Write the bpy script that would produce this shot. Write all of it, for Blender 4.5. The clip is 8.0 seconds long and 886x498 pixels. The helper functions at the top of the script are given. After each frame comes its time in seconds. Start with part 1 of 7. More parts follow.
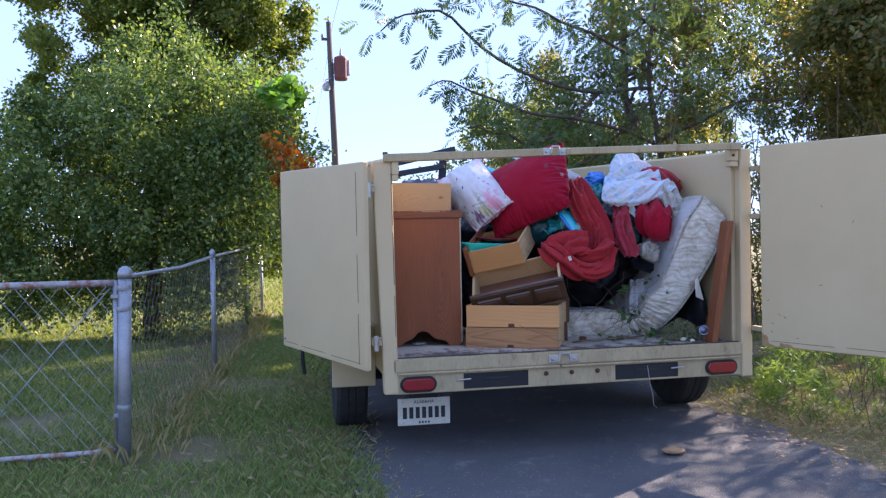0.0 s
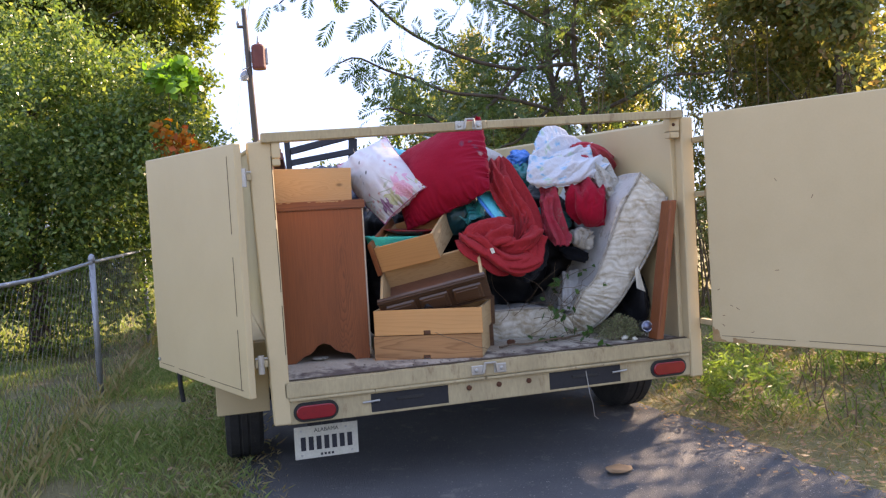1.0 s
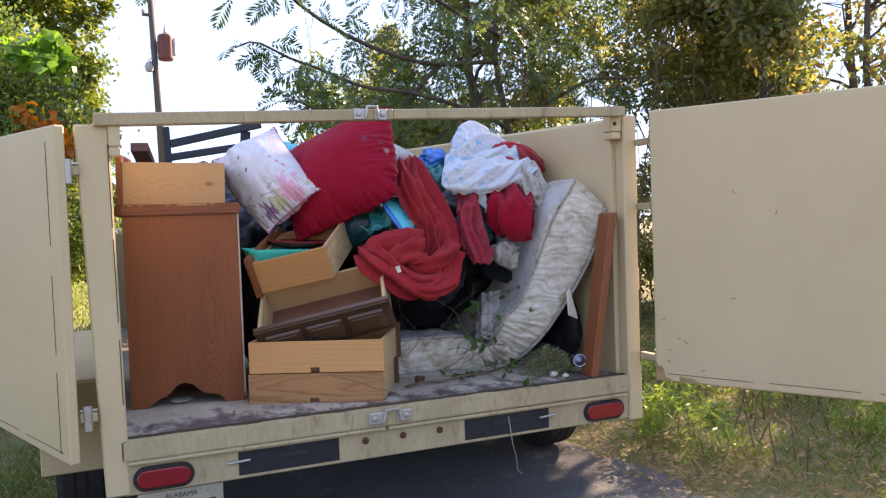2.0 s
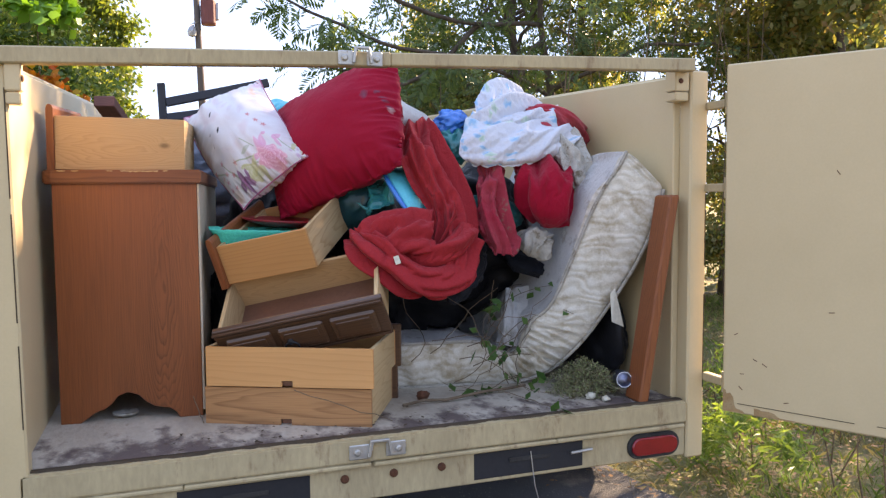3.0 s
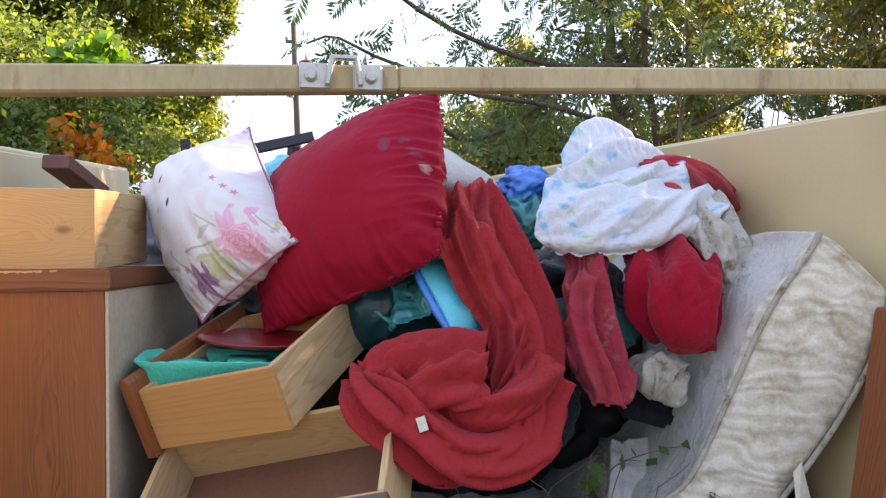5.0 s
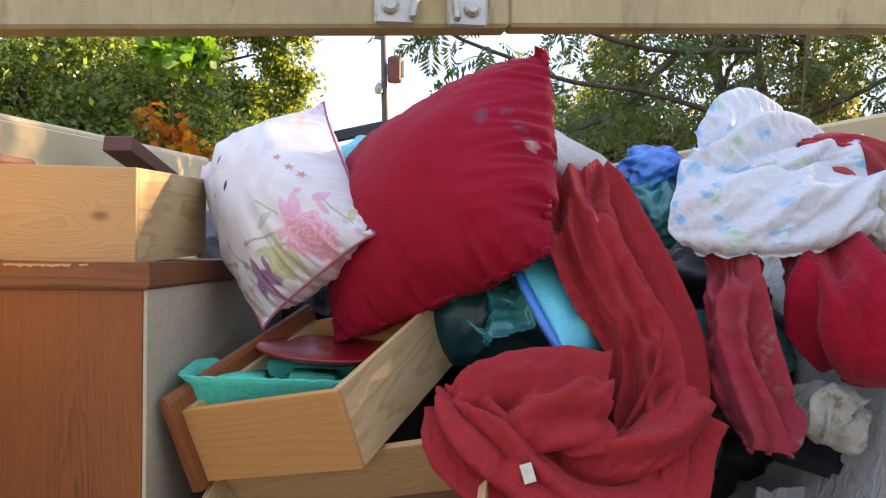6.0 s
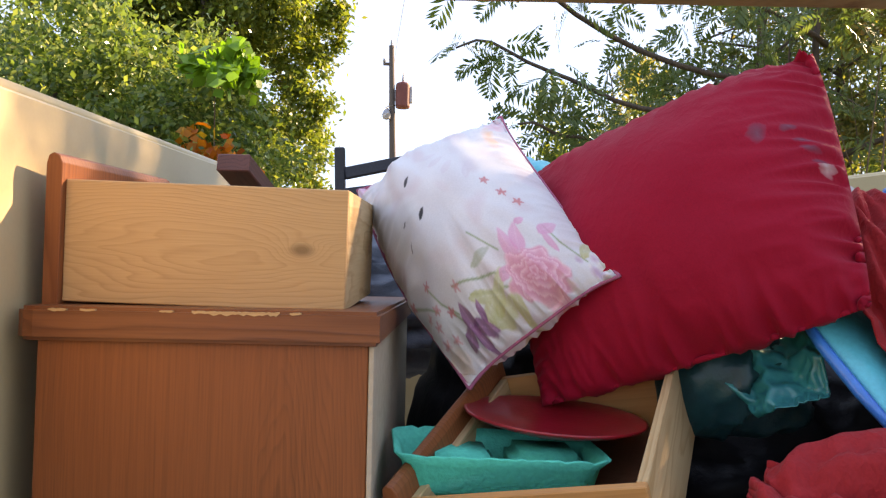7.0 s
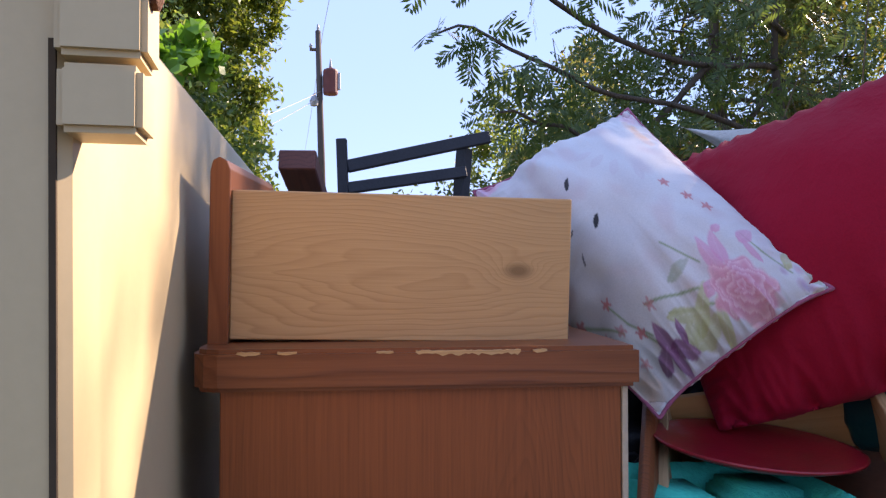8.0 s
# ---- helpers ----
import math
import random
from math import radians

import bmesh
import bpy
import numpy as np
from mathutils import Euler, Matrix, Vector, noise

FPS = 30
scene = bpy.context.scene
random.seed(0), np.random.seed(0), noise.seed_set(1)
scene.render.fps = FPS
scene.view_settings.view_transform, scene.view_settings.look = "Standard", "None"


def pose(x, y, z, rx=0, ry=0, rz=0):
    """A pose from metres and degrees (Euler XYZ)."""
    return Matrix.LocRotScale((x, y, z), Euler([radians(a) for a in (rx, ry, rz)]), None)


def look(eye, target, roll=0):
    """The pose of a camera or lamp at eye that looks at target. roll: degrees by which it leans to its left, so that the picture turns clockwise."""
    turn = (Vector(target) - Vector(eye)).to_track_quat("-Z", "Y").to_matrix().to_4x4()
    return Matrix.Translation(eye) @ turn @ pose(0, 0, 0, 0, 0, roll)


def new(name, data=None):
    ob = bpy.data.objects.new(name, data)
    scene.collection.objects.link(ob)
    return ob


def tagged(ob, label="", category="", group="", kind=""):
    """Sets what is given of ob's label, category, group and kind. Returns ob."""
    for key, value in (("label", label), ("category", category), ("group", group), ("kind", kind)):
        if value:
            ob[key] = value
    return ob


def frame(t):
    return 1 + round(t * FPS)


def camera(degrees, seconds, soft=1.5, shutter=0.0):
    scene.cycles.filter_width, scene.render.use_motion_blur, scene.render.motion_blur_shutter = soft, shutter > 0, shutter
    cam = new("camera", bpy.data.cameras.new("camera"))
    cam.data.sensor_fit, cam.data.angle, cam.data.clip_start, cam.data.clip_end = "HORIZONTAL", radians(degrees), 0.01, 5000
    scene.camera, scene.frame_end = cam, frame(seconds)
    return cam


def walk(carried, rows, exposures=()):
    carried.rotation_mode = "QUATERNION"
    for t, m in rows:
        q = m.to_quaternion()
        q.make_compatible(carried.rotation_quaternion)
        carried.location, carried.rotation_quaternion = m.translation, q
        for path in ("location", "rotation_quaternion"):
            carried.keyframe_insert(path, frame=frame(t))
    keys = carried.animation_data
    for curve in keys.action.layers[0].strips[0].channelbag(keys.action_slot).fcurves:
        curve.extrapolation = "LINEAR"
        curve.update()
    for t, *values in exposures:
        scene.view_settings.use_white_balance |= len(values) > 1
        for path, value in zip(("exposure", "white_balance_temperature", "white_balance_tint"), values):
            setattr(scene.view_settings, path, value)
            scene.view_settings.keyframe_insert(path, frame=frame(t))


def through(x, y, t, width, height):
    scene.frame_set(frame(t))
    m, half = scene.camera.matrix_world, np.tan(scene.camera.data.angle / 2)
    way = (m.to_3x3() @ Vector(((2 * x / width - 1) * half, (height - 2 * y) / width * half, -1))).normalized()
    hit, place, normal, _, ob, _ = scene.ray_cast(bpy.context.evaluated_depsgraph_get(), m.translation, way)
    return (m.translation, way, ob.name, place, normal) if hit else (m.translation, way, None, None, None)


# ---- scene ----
cam = camera(59.8, 8.0, soft=1.3)
PATH = [
    (0, (-0.567, -4.135, 1.219), (-0.163, -2.176, 1.194), -1.1),
    (0.5, (-0.411, -3.824, 1.208), (0.101, -1.892, 1.158), -2.3),
    (1, (-0.263, -3.494, 1.23), (0.306, -1.578, 1.171), -3.3),
    (1.5, (-0.173, -3.152, 1.269), (0.563, -1.294, 1.194), -4.1),
    (2, (0.023, -2.844, 1.267), (0.797, -1.001, 1.206), -2.1),
    (2.2, (0.132, -2.743, 1.298), (0.846, -0.876, 1.228), -1.0),
    (3.3, (0.51, -2.081, 1.284), (1.157, -0.193, 1.151), -0.3),
    (3.5, (0.629, -1.986, 1.302), (1.237, -0.085, 1.17), -0.1),
    (4, (0.781, -1.734, 1.333), (1.271, 0.201, 1.205), -0.3),
    (4.5, (0.772, -1.464, 1.395), (1.261, 0.474, 1.358), -0.4),
    (4.7, (0.779, -1.379, 1.405), (1.263, 0.562, 1.406), -0.5),
    (5.8, (0.892, -1.021, 1.417), (1.117, 0.966, 1.446), -0.0),
    (6, (0.838, -0.94, 1.413), (1.052, 1.049, 1.423), 0.4),
    (6.5, (0.616, -0.75, 1.43), (0.857, 1.235, 1.458), 0.9),
    (7, (0.456, -0.615, 1.438), (0.677, 1.371, 1.516), 1.1),
    (7.5, (0.298, -0.456, 1.445), (0.517, 1.53, 1.508), 1.4),
    (8, (0.099, -0.393, 1.48), (0.517, 1.562, 1.526), -0.1),
]
walk(cam, [(t, look(eye, target, roll)) for t, eye, target, roll in PATH],
     exposures=[(0, 2.28, 6400, 26), (0.5, 2.50, 7900, 24), (1.0, 2.54, 8000, 25), (2.0, 2.50, 8000, 25), (3.5, 2.80, 8900, 22), (4.7, 2.82, 9100, 21), (6.5, 2.66, 9800, 21), (7.4, 2.36, 8700, 21), (8, 1.94, 6900, 27)])

# ---- light ----
SUN_AZ, SUN_EL = 58.0, 27.0          # degrees from +y towards +x, and above the horizon
world = bpy.data.worlds.new("sky_world")
world.use_nodes = True
scene.world = world
wn = world.node_tree.nodes
sky = wn.new("ShaderNodeTexSky")
sky.sky_type, sky.sun_disc = "NISHITA", False
sky.sun_elevation, sky.sun_rotation = radians(SUN_EL), radians(SUN_AZ)
sky.air_density, sky.dust_density, sky.ozone_density = 1.0, 0.0, 3.0
wn["Background"].inputs["Strength"].default_value = 0.15
veil = wn.new("ShaderNodeMix")           # thin even high cloud over the clear sky
veil.data_type = "RGBA"
veil.inputs[0].default_value, veil.inputs[7].default_value = 0.92, (0.86, 1.36, 2.38, 1)
world.node_tree.links.new(sky.outputs["Color"], veil.inputs[6])
world.node_tree.links.new(veil.outputs[2], wn["Background"].inputs["Color"])
sun_data = bpy.data.lights.new("sun", "SUN")
sun_data.energy, sun_data.angle, sun_data.color = 3.8, radians(0.6), (1.0, 0.88, 0.70)
sun = new("sun", sun_data)
to_sun = Vector((math.sin(radians(SUN_AZ)) * math.cos(radians(SUN_EL)), math.cos(radians(SUN_AZ)) * math.cos(radians(SUN_EL)), math.sin(radians(SUN_EL))))
sun.matrix_world = Matrix.Translation((20, 12, 14)) @ to_sun.to_track_quat("Z", "Y").to_matrix().to_4x4()


# ---- materials ----
def material(name):
    m = bpy.data.materials.new(name)
    m.use_nodes = True
    t = m.node_tree
    return m, t.nodes, t.links, t.nodes["Principled BSDF"]


def ramp(nodes, stops):
    r = nodes.new("ShaderNodeValToRGB")
    while len(r.color_ramp.elements) < len(stops):
        r.color_ramp.elements.new(0.5)
    for e, (p, c) in zip(r.color_ramp.elements, stops):
        e.position, e.color = p, (*c, 1)
    return r


def noise_tex(nodes, links, co, scale, detail=6, rough=0.6, stretch=(1, 1, 1)):
    mp = nodes.new("ShaderNodeMapping")
    mp.inputs["Scale"].default_value = stretch
    links.new(co, mp.inputs["Vector"])
    n = nodes.new("ShaderNodeTexNoise")
    n.inputs["Scale"].default_value, n.inputs["Detail"].default_value, n.inputs["Roughness"].default_value = scale, detail, rough
    links.new(mp.outputs["Vector"], n.inputs["Vector"])
    return n


def mix(nodes, links, fac, a, b, mode="MIX"):
    x = nodes.new("ShaderNodeMix")
    x.data_type, x.blend_type = "RGBA", mode
    for sock, v in ((x.inputs[0], fac), (x.inputs[6], a), (x.inputs[7], b)):
        if isinstance(v, bpy.types.NodeSocket):
            links.new(v, sock)
        elif isinstance(v, tuple):
            sock.default_value = (*v, 1)
        else:
            sock.default_value = v
    return x.outputs[2]


def bumped(nodes, links, bsdf, height, strength, dist=0.01):
    b = nodes.new("ShaderNodeBump")
    b.inputs["Strength"].default_value, b.inputs["Distance"].default_value = strength, dist
    links.new(height, b.inputs["Height"])
    links.new(b.outputs["Normal"], bsdf.inputs["Normal"])


def surface(name, base, second, stain=None, rough=0.75, big=3.0, fine=70.0, bump=0.25, metal=0.0, stain_at=(0.60, 0.72), spec=0.3, dist=0.01, stretch=(1, 1, 1), grain=0.80):
    """Two-scale mottled surface with optional stains."""
    m, n, l, b = material(name)
    co = n.new("ShaderNodeTexCoord").outputs["Object"]
    n1 = noise_tex(n, l, co, big, 5, 0.6, stretch)
    n2 = noise_tex(n, l, co, fine, 3, 0.6, stretch)
    r1 = ramp(n, ((0.30, base), (0.72, second)))
    l.new(n1.outputs["Fac"], r1.inputs["Fac"])
    r2 = ramp(n, ((0.25, (grain, grain, grain)), (0.75, (1.0, 1.0, 1.0))))
    l.new(n2.outputs["Fac"], r2.inputs["Fac"])
    col = mix(n, l, 1.0, r1.outputs["Color"], r2.outputs["Color"], "MULTIPLY")
    if stain:
        n3 = noise_tex(n, l, co, big * 2.3 + 1, 8, 0.7, stretch)
        r3 = ramp(n, ((stain_at[0], (0, 0, 0)), (stain_at[1], (1, 1, 1))))
        l.new(n3.outputs["Fac"], r3.inputs["Fac"])
        col = mix(n, l, r3.outputs["Color"], col, stain)
    l.new(col, b.inputs["Base Color"])
    b.inputs["Roughness"].default_value, b.inputs["Metallic"].default_value = rough, metal
    b.inputs["Specular IOR Level"].default_value = spec
    if bump:
        bumped(n, l, b, n2.outputs["Fac"], bump, dist)
    return m


def wood(name, light, dark, lines=95.0, rough=0.55, along="x", gloss=0.3, centre=(0.2, 0.02, 0.3), stretch=0.085, knot=None, patchy=False):
    """Sawn wood: long nested rings round a centre, pore dashes, soft bands; an optional knot."""
    m, n, l, b = material(name)
    co = n.new("ShaderNodeTexCoord").outputs["Object"]
    st = {"x": (stretch, 1, 1), "y": (1, stretch, 1), "z": (1, 1, stretch)}[along]
    def vec(op, a, v=None, k=None):
        x = n.new("ShaderNodeVectorMath")
        x.operation = op
        l.new(a, x.inputs[0])
        for i, w in ((1, v), (2, k)):
            if isinstance(w, bpy.types.NodeSocket):
                l.new(w, x.inputs[i])
            elif w is not None:
                x.inputs[i].default_value = w
        return x
    off = vec("MULTIPLY", vec("SUBTRACT", co, centre).outputs[0], st).outputs[0]
    wob = noise_tex(n, l, off, 9.0, 3, 0.5)
    fin = noise_tex(n, l, off, 45.0, 2, 0.5)
    p = vec("MULTIPLY_ADD", wob.outputs["Color"], (0.085, 0.085, 0.085), off).outputs[0]
    p = vec("MULTIPLY_ADD", fin.outputs["Color"], (0.008, 0.008, 0.008), p).outputs[0]
    dist = vec("LENGTH", vec("SUBTRACT", p, (0.046, 0.046, 0.046)).outputs[0]).outputs["Value"]
    def num(op, a, v, k=None):
        x = n.new("ShaderNodeMath")
        x.operation = op
        for i, w in enumerate((a, v, k)):
            if isinstance(w, bpy.types.NodeSocket):
                l.new(w, x.inputs[i])
            elif w is not None:
                x.inputs[i].default_value = w
        return x.outputs[0]
    if knot:
        kd = vec("LENGTH", vec("MULTIPLY", vec("SUBTRACT", co, knot).outputs[0], tuple(0.55 if v < 1 else 1.0 for v in st)).outputs[0]).outputs["Value"]
        dist = num("ADD", dist, num("MULTIPLY", num("POWER", 2.718, num("MULTIPLY", kd, -70.0)), 0.05))
    ring = num("FRACT", num("MULTIPLY", dist, lines), 0)
    rr = ramp(n, ((0.0, (0.15, 0.15, 0.15)), (0.55, (0.35, 0.35, 0.35)), (0.86, (1, 1, 1)), (1.0, (0.15, 0.15, 0.15))))
    l.new(ring, rr.inputs["Fac"])
    st2 = tuple(0.022 if v < 1 else 1 for v in st)
    pores = noise_tex(n, l, co, 330, 2, 0.6, st2)
    band = noise_tex(n, l, off, 4.0, 2, 0.5)
    tot = num("ADD", num("MULTIPLY", rr.outputs["Color"], num("MAXIMUM", num("MULTIPLY_ADD", band.outputs["Fac"], 2.5, -1.08), 0.04) if patchy else num("MULTIPLY_ADD", band.outputs["Fac"], 0.9, 0.05)), num("MULTIPLY_ADD", pores.outputs["Fac"], 0.7, -0.22))
    r = ramp(n, ((0.05, light), (0.80, dark)))
    l.new(tot, r.inputs["Fac"])
    big = noise_tex(n, l, co, 2.2, 3, 0.5, tuple(0.3 if v < 1 else 1 for v in st))
    rb = ramp(n, ((0.3, (0.80, 0.77, 0.74)), (0.7, (1, 1, 1))))
    l.new(big.outputs["Fac"], rb.inputs["Fac"])
    col = mix(n, l, 1.0, r.outputs["Color"], rb.outputs["Color"], "MULTIPLY")
    if knot:
        kr = ramp(n, ((0.004, (1, 1, 1)), (0.012, (0, 0, 0))))
        l.new(kd, kr.inputs["Fac"])
        col = mix(n, l, kr.outputs["Color"], col, tuple(c * 0.5 for c in dark))
    l.new(col, b.inputs["Base Color"])
    b.inputs["Roughness"].default_value = rough
    b.inputs["Specular IOR Level"].default_value = gloss
    bumped(n, l, b, tot, 0.15, 0.002)
    return m


def leaf_material(name, colours, rough=0.45, through=0.35):
    """Leaves: colour by island, part of the light passes through."""
    m, n, l, b = material(name)
    geo = n.new("ShaderNodeNewGeometry")
    k = len(colours)
    r = ramp(n, [(i / max(1, k - 1), c) for i, c in enumerate(colours)])
    l.new(geo.outputs["Random Per Island"], r.inputs["Fac"])
    l.new(r.outputs["Color"], b.inputs["Base Color"])
    b.inputs["Roughness"].default_value = rough
    b.inputs["Specular IOR Level"].default_value = 0.4
    tr = n.new("ShaderNodeBsdfTranslucent")
    lit = mix(n, l, 1.0, r.outputs["Color"], (1.0, 1.0, 0.5), "MULTIPLY")
    l.new(lit, tr.inputs["Color"])
    ms = n.new("ShaderNodeMixShader")
    ms.inputs[0].default_value = through
    l.new(b.outputs[0], ms.inputs[1])
    l.new(tr.outputs[0], ms.inputs[2])
    l.new(ms.outputs[0], n["Material Output"].inputs["Surface"])
    return m


def plain(name, colour, rough=0.5, metal=0.0, spec=0.4):
    return surface(name, colour, tuple(c * 0.86 for c in colour), rough=rough, metal=metal, spec=spec, bump=0.08)


CREAM = surface("cream_paint", (0.60, 0.465, 0.265), (0.53, 0.405, 0.225), (0.36, 0.25, 0.13), 0.45, 1.6, 140, 0.01, stain_at=(0.70, 0.84), spec=0.4, grain=0.95)
CREAM_WORN = surface("worn_cream_paint", (0.50, 0.395, 0.225), (0.40, 0.31, 0.175), (0.22, 0.14, 0.075), 0.6, 7.0, 90, 0.15, stain_at=(0.57, 0.72), stretch=(1, 1, 0.3))
DECK = surface("worn_deck_boards", (0.53, 0.475, 0.39), (0.38, 0.32, 0.25), (0.24, 0.18, 0.13), 0.85, 4.0, 60, 0.4, stain_at=(0.60, 0.70), stretch=(1, 0.45, 1))
dn, dl = DECK.node_tree.nodes, DECK.node_tree.links
dco = dn.new("ShaderNodeTexCoord").outputs["Object"]
dsep = dn.new("ShaderNodeSeparateXYZ")
dl.new(dco, dsep.inputs[0])
drag = noise_tex(dn, dl, dco, 9.0, 6, 0.65, (1, 0.6, 1))
dsum = dn.new("ShaderNodeMath")              # how far the grime creeps in from the rear edge
dsum.operation = "MULTIPLY_ADD"
dl.new(dsep.outputs["Y"], dsum.inputs[0])
dsum.inputs[1].default_value = -0.62
dl.new(drag.outputs["Fac"], dsum.inputs[2])
dramp = ramp(dn, ((0.36, (0, 0, 0)), (0.46, (0.75, 0.75, 0.75)), (0.52, (1, 1, 1))))
dl.new(dsum.outputs[0], dramp.inputs["Fac"])
dl.new(mix(dn, dl, dramp.outputs["Color"], dn["Principled BSDF"].inputs["Base Color"].links[0].from_socket, (0.115, 0.085, 0.075)), dn["Principled BSDF"].inputs["Base Color"])
BLACK = surface("black_steel", (0.018, 0.018, 0.02), (0.03, 0.03, 0.032), rough=0.6, bump=0.1)
RUBBER = surface("tyre_rubber", (0.022, 0.021, 0.02), (0.045, 0.042, 0.038), (0.09, 0.08, 0.065), 0.85, 8, 60, 0.3)
GALV = surface("galvanised_steel", (0.42, 0.43, 0.45), (0.30, 0.31, 0.33), (0.22, 0.17, 0.13), 0.5, 9, 120, 0.1, metal=0.6, stain_at=(0.64, 0.74))
STEEL = surface("zinc_steel", (0.55, 0.53, 0.48), (0.42, 0.40, 0.36), (0.25, 0.15, 0.09), 0.42, 20, 160, 0.1, metal=0.75)
DRESSER = wood("dark_oak_veneer", (0.31, 0.094, 0.031), (0.12, 0.036, 0.013), 210, 0.42, "z", centre=(0.36, 0.05, 0.45), stretch=0.17, patchy=True)
DRESSER_TOP = wood("dark_oak_edge", (0.27, 0.092, 0.036), (0.15, 0.046, 0.018), 110, 0.4, "x", centre=(0.3, 0.1, 0.74))
PINE = wood("raw_drawer_pine", (0.62, 0.385, 0.185), (0.48, 0.278, 0.125), 230, 0.6, "x", centre=(0.24, -0.02, 0.075), stretch=0.16, knot=(0.335, 0.0, 0.085))
PINE_WARM = wood("orange_drawer_pine", (0.73, 0.375, 0.148), (0.63, 0.305, 0.11), 60, 0.6, "x", centre=(0.15, -0.03, -0.05), stretch=0.12)
PINE_AMBER = wood("amber_drawer_pine", (0.57, 0.285, 0.105), (0.48, 0.225, 0.08), 70, 0.6, "x", centre=(0.15, -0.03, -0.05), stretch=0.12)
PINE_BROWN = wood("brown_drawer_pine", (0.54, 0.275, 0.115), (0.24, 0.105, 0.045), 70, 0.6, "x", centre=(0.42, -0.03, 0.06), stretch=0.14)
HARDBOARD = surface("brown_hardboard", (0.21, 0.095, 0.055), (0.17, 0.075, 0.045), rough=0.6, big=2, fine=90, bump=0.1)
DARKWOOD = wood("dark_drawer_front", (0.13, 0.066, 0.036), (0.065, 0.030, 0.017), 110, 0.30, "x", gloss=0.5)
REDWOOD = wood("red_stained_board", (0.31, 0.10, 0.036), (0.17, 0.045, 0.016), 110, 0.45, "z", centre=(0.02, -0.06, 0.2))
BACKPANEL = surface("cream_back_panel", (0.52, 0.44, 0.33), (0.46, 0.38, 0.28), rough=0.7)
ASPHALT = surface("old_asphalt", (0.155, 0.150, 0.148), (0.105, 0.104, 0.108), (0.28, 0.255, 0.22), 0.9, 1.3, 160, 0.7, stain_at=(0.58, 0.75), dist=0.02)
SOIL = surface("lawn_soil", (0.20, 0.20, 0.075), (0.19, 0.145, 0.08), (0.34, 0.27, 0.15), 0.95, 0.8, 30, 0.8, stain_at=(0.55, 0.7), dist=0.05)
BARK = surface("grey_bark", (0.13, 0.10, 0.075), (0.07, 0.055, 0.042), rough=0.9, big=6, fine=40, bump=0.8, dist=0.03, stretch=(1, 1, 0.25))
TWIG = surface("dry_twig", (0.20, 0.14, 0.09), (0.10, 0.07, 0.045), rough=0.9, big=20, fine=90, bump=0.3)
POLEWOOD = surface("weathered_pole", (0.13, 0.10, 0.08), (0.08, 0.065, 0.055), rough=0.9, big=5, fine=40, bump=0.5, stretch=(1, 1, 0.1))


# ---- building blocks ----
def part(name, bm, mat, parent=None, label="", smooth=False):
    me = bpy.data.meshes.new(name)
    bmesh.ops.recalc_face_normals(bm, faces=bm.faces)
    bm.to_mesh(me)
    bm.free()
    return meshed(name, me, mat, parent, label, smooth)


def meshed(name, me, mat, parent=None, label="", smooth=False):
    me.materials.append(mat)
    if smooth:
        me.polygons.foreach_set("use_smooth", [True] * len(me.polygons))
    ob = new(name, me)
    ob.parent = parent
    if label:
        tagged(ob, label)
    return ob


def empty(name, label, category, m=None, group="", kind=""):
    ob = new(name)
    ob.empty_display_size = 0.1
    if m is not None:
        ob.matrix_world = m
    return tagged(ob, label, category, group, kind)


def box(x0, x1, y0, y1, z0, z1, bevel=0.004, seg=1, bm=None, m=None):
    """A bevelled box from its bounds, in a new bmesh or joined to bm."""
    b = bmesh.new()
    bmesh.ops.create_cube(b, size=1, matrix=Matrix.Translation(((x0 + x1) / 2, (y0 + y1) / 2, (z0 + z1) / 2)) @ Matrix.Diagonal((x1 - x0, y1 - y0, z1 - z0, 1)))
    if bevel:
        bmesh.ops.bevel(b, geom=b.edges[:], offset=bevel, segments=seg, affect="EDGES", clamp_overlap=True)
    return joined(b, bm, m)


def joined(b, bm=None, m=None):
    if m is not None:
        bmesh.ops.transform(b, matrix=m, verts=b.verts[:])
    if bm is None:
        return b
    me = bpy.data.meshes.new("tmp")
    b.to_mesh(me)
    b.free()
    bm.from_mesh(me)
    bpy.data.meshes.remove(me)
    return bm


def hexa(pts, bevel=0.003, bm=None):
    """A solid from its 8 corners: four below, then four above, in the same order round."""
    b = bmesh.new()
    v = [b.verts.new(p) for p in pts]
    for f in ((0, 1, 2, 3), (4, 5, 6, 7), (0, 1, 5, 4), (1, 2, 6, 5), (2, 3, 7, 6), (3, 0, 4, 7)):
        b.faces.new([v[i] for i in f])
    bmesh.ops.recalc_face_normals(b, faces=b.faces)
    if bevel:
        bmesh.ops.bevel(b, geom=b.edges[:], offset=bevel, segments=1, affect="EDGES", clamp_overlap=True)
    return joined(b, bm)


def slab(p0, p1, z0a, z1a, z0b, z1b, thick, bevel=0.004):
    """An upright panel between plan points p0 and p1, with its own foot and top height at each end; thick to its left."""
    d = Vector((p1[0] - p0[0], p1[1] - p0[1], 0)).normalized()
    nrm = Vector((-d.y, d.x, 0)) * thick
    a, b = Vector((*p0[:2], 0)), Vector((*p1[:2], 0))
    up = lambda v, z: (v.x, v.y, z)
    return hexa([up(a, z0a), up(b, z0b), up(b + nrm, z0b), up(a + nrm, z0a), up(a, z1a), up(b, z1b), up(b + nrm, z1b), up(a + nrm, z1a)], bevel)


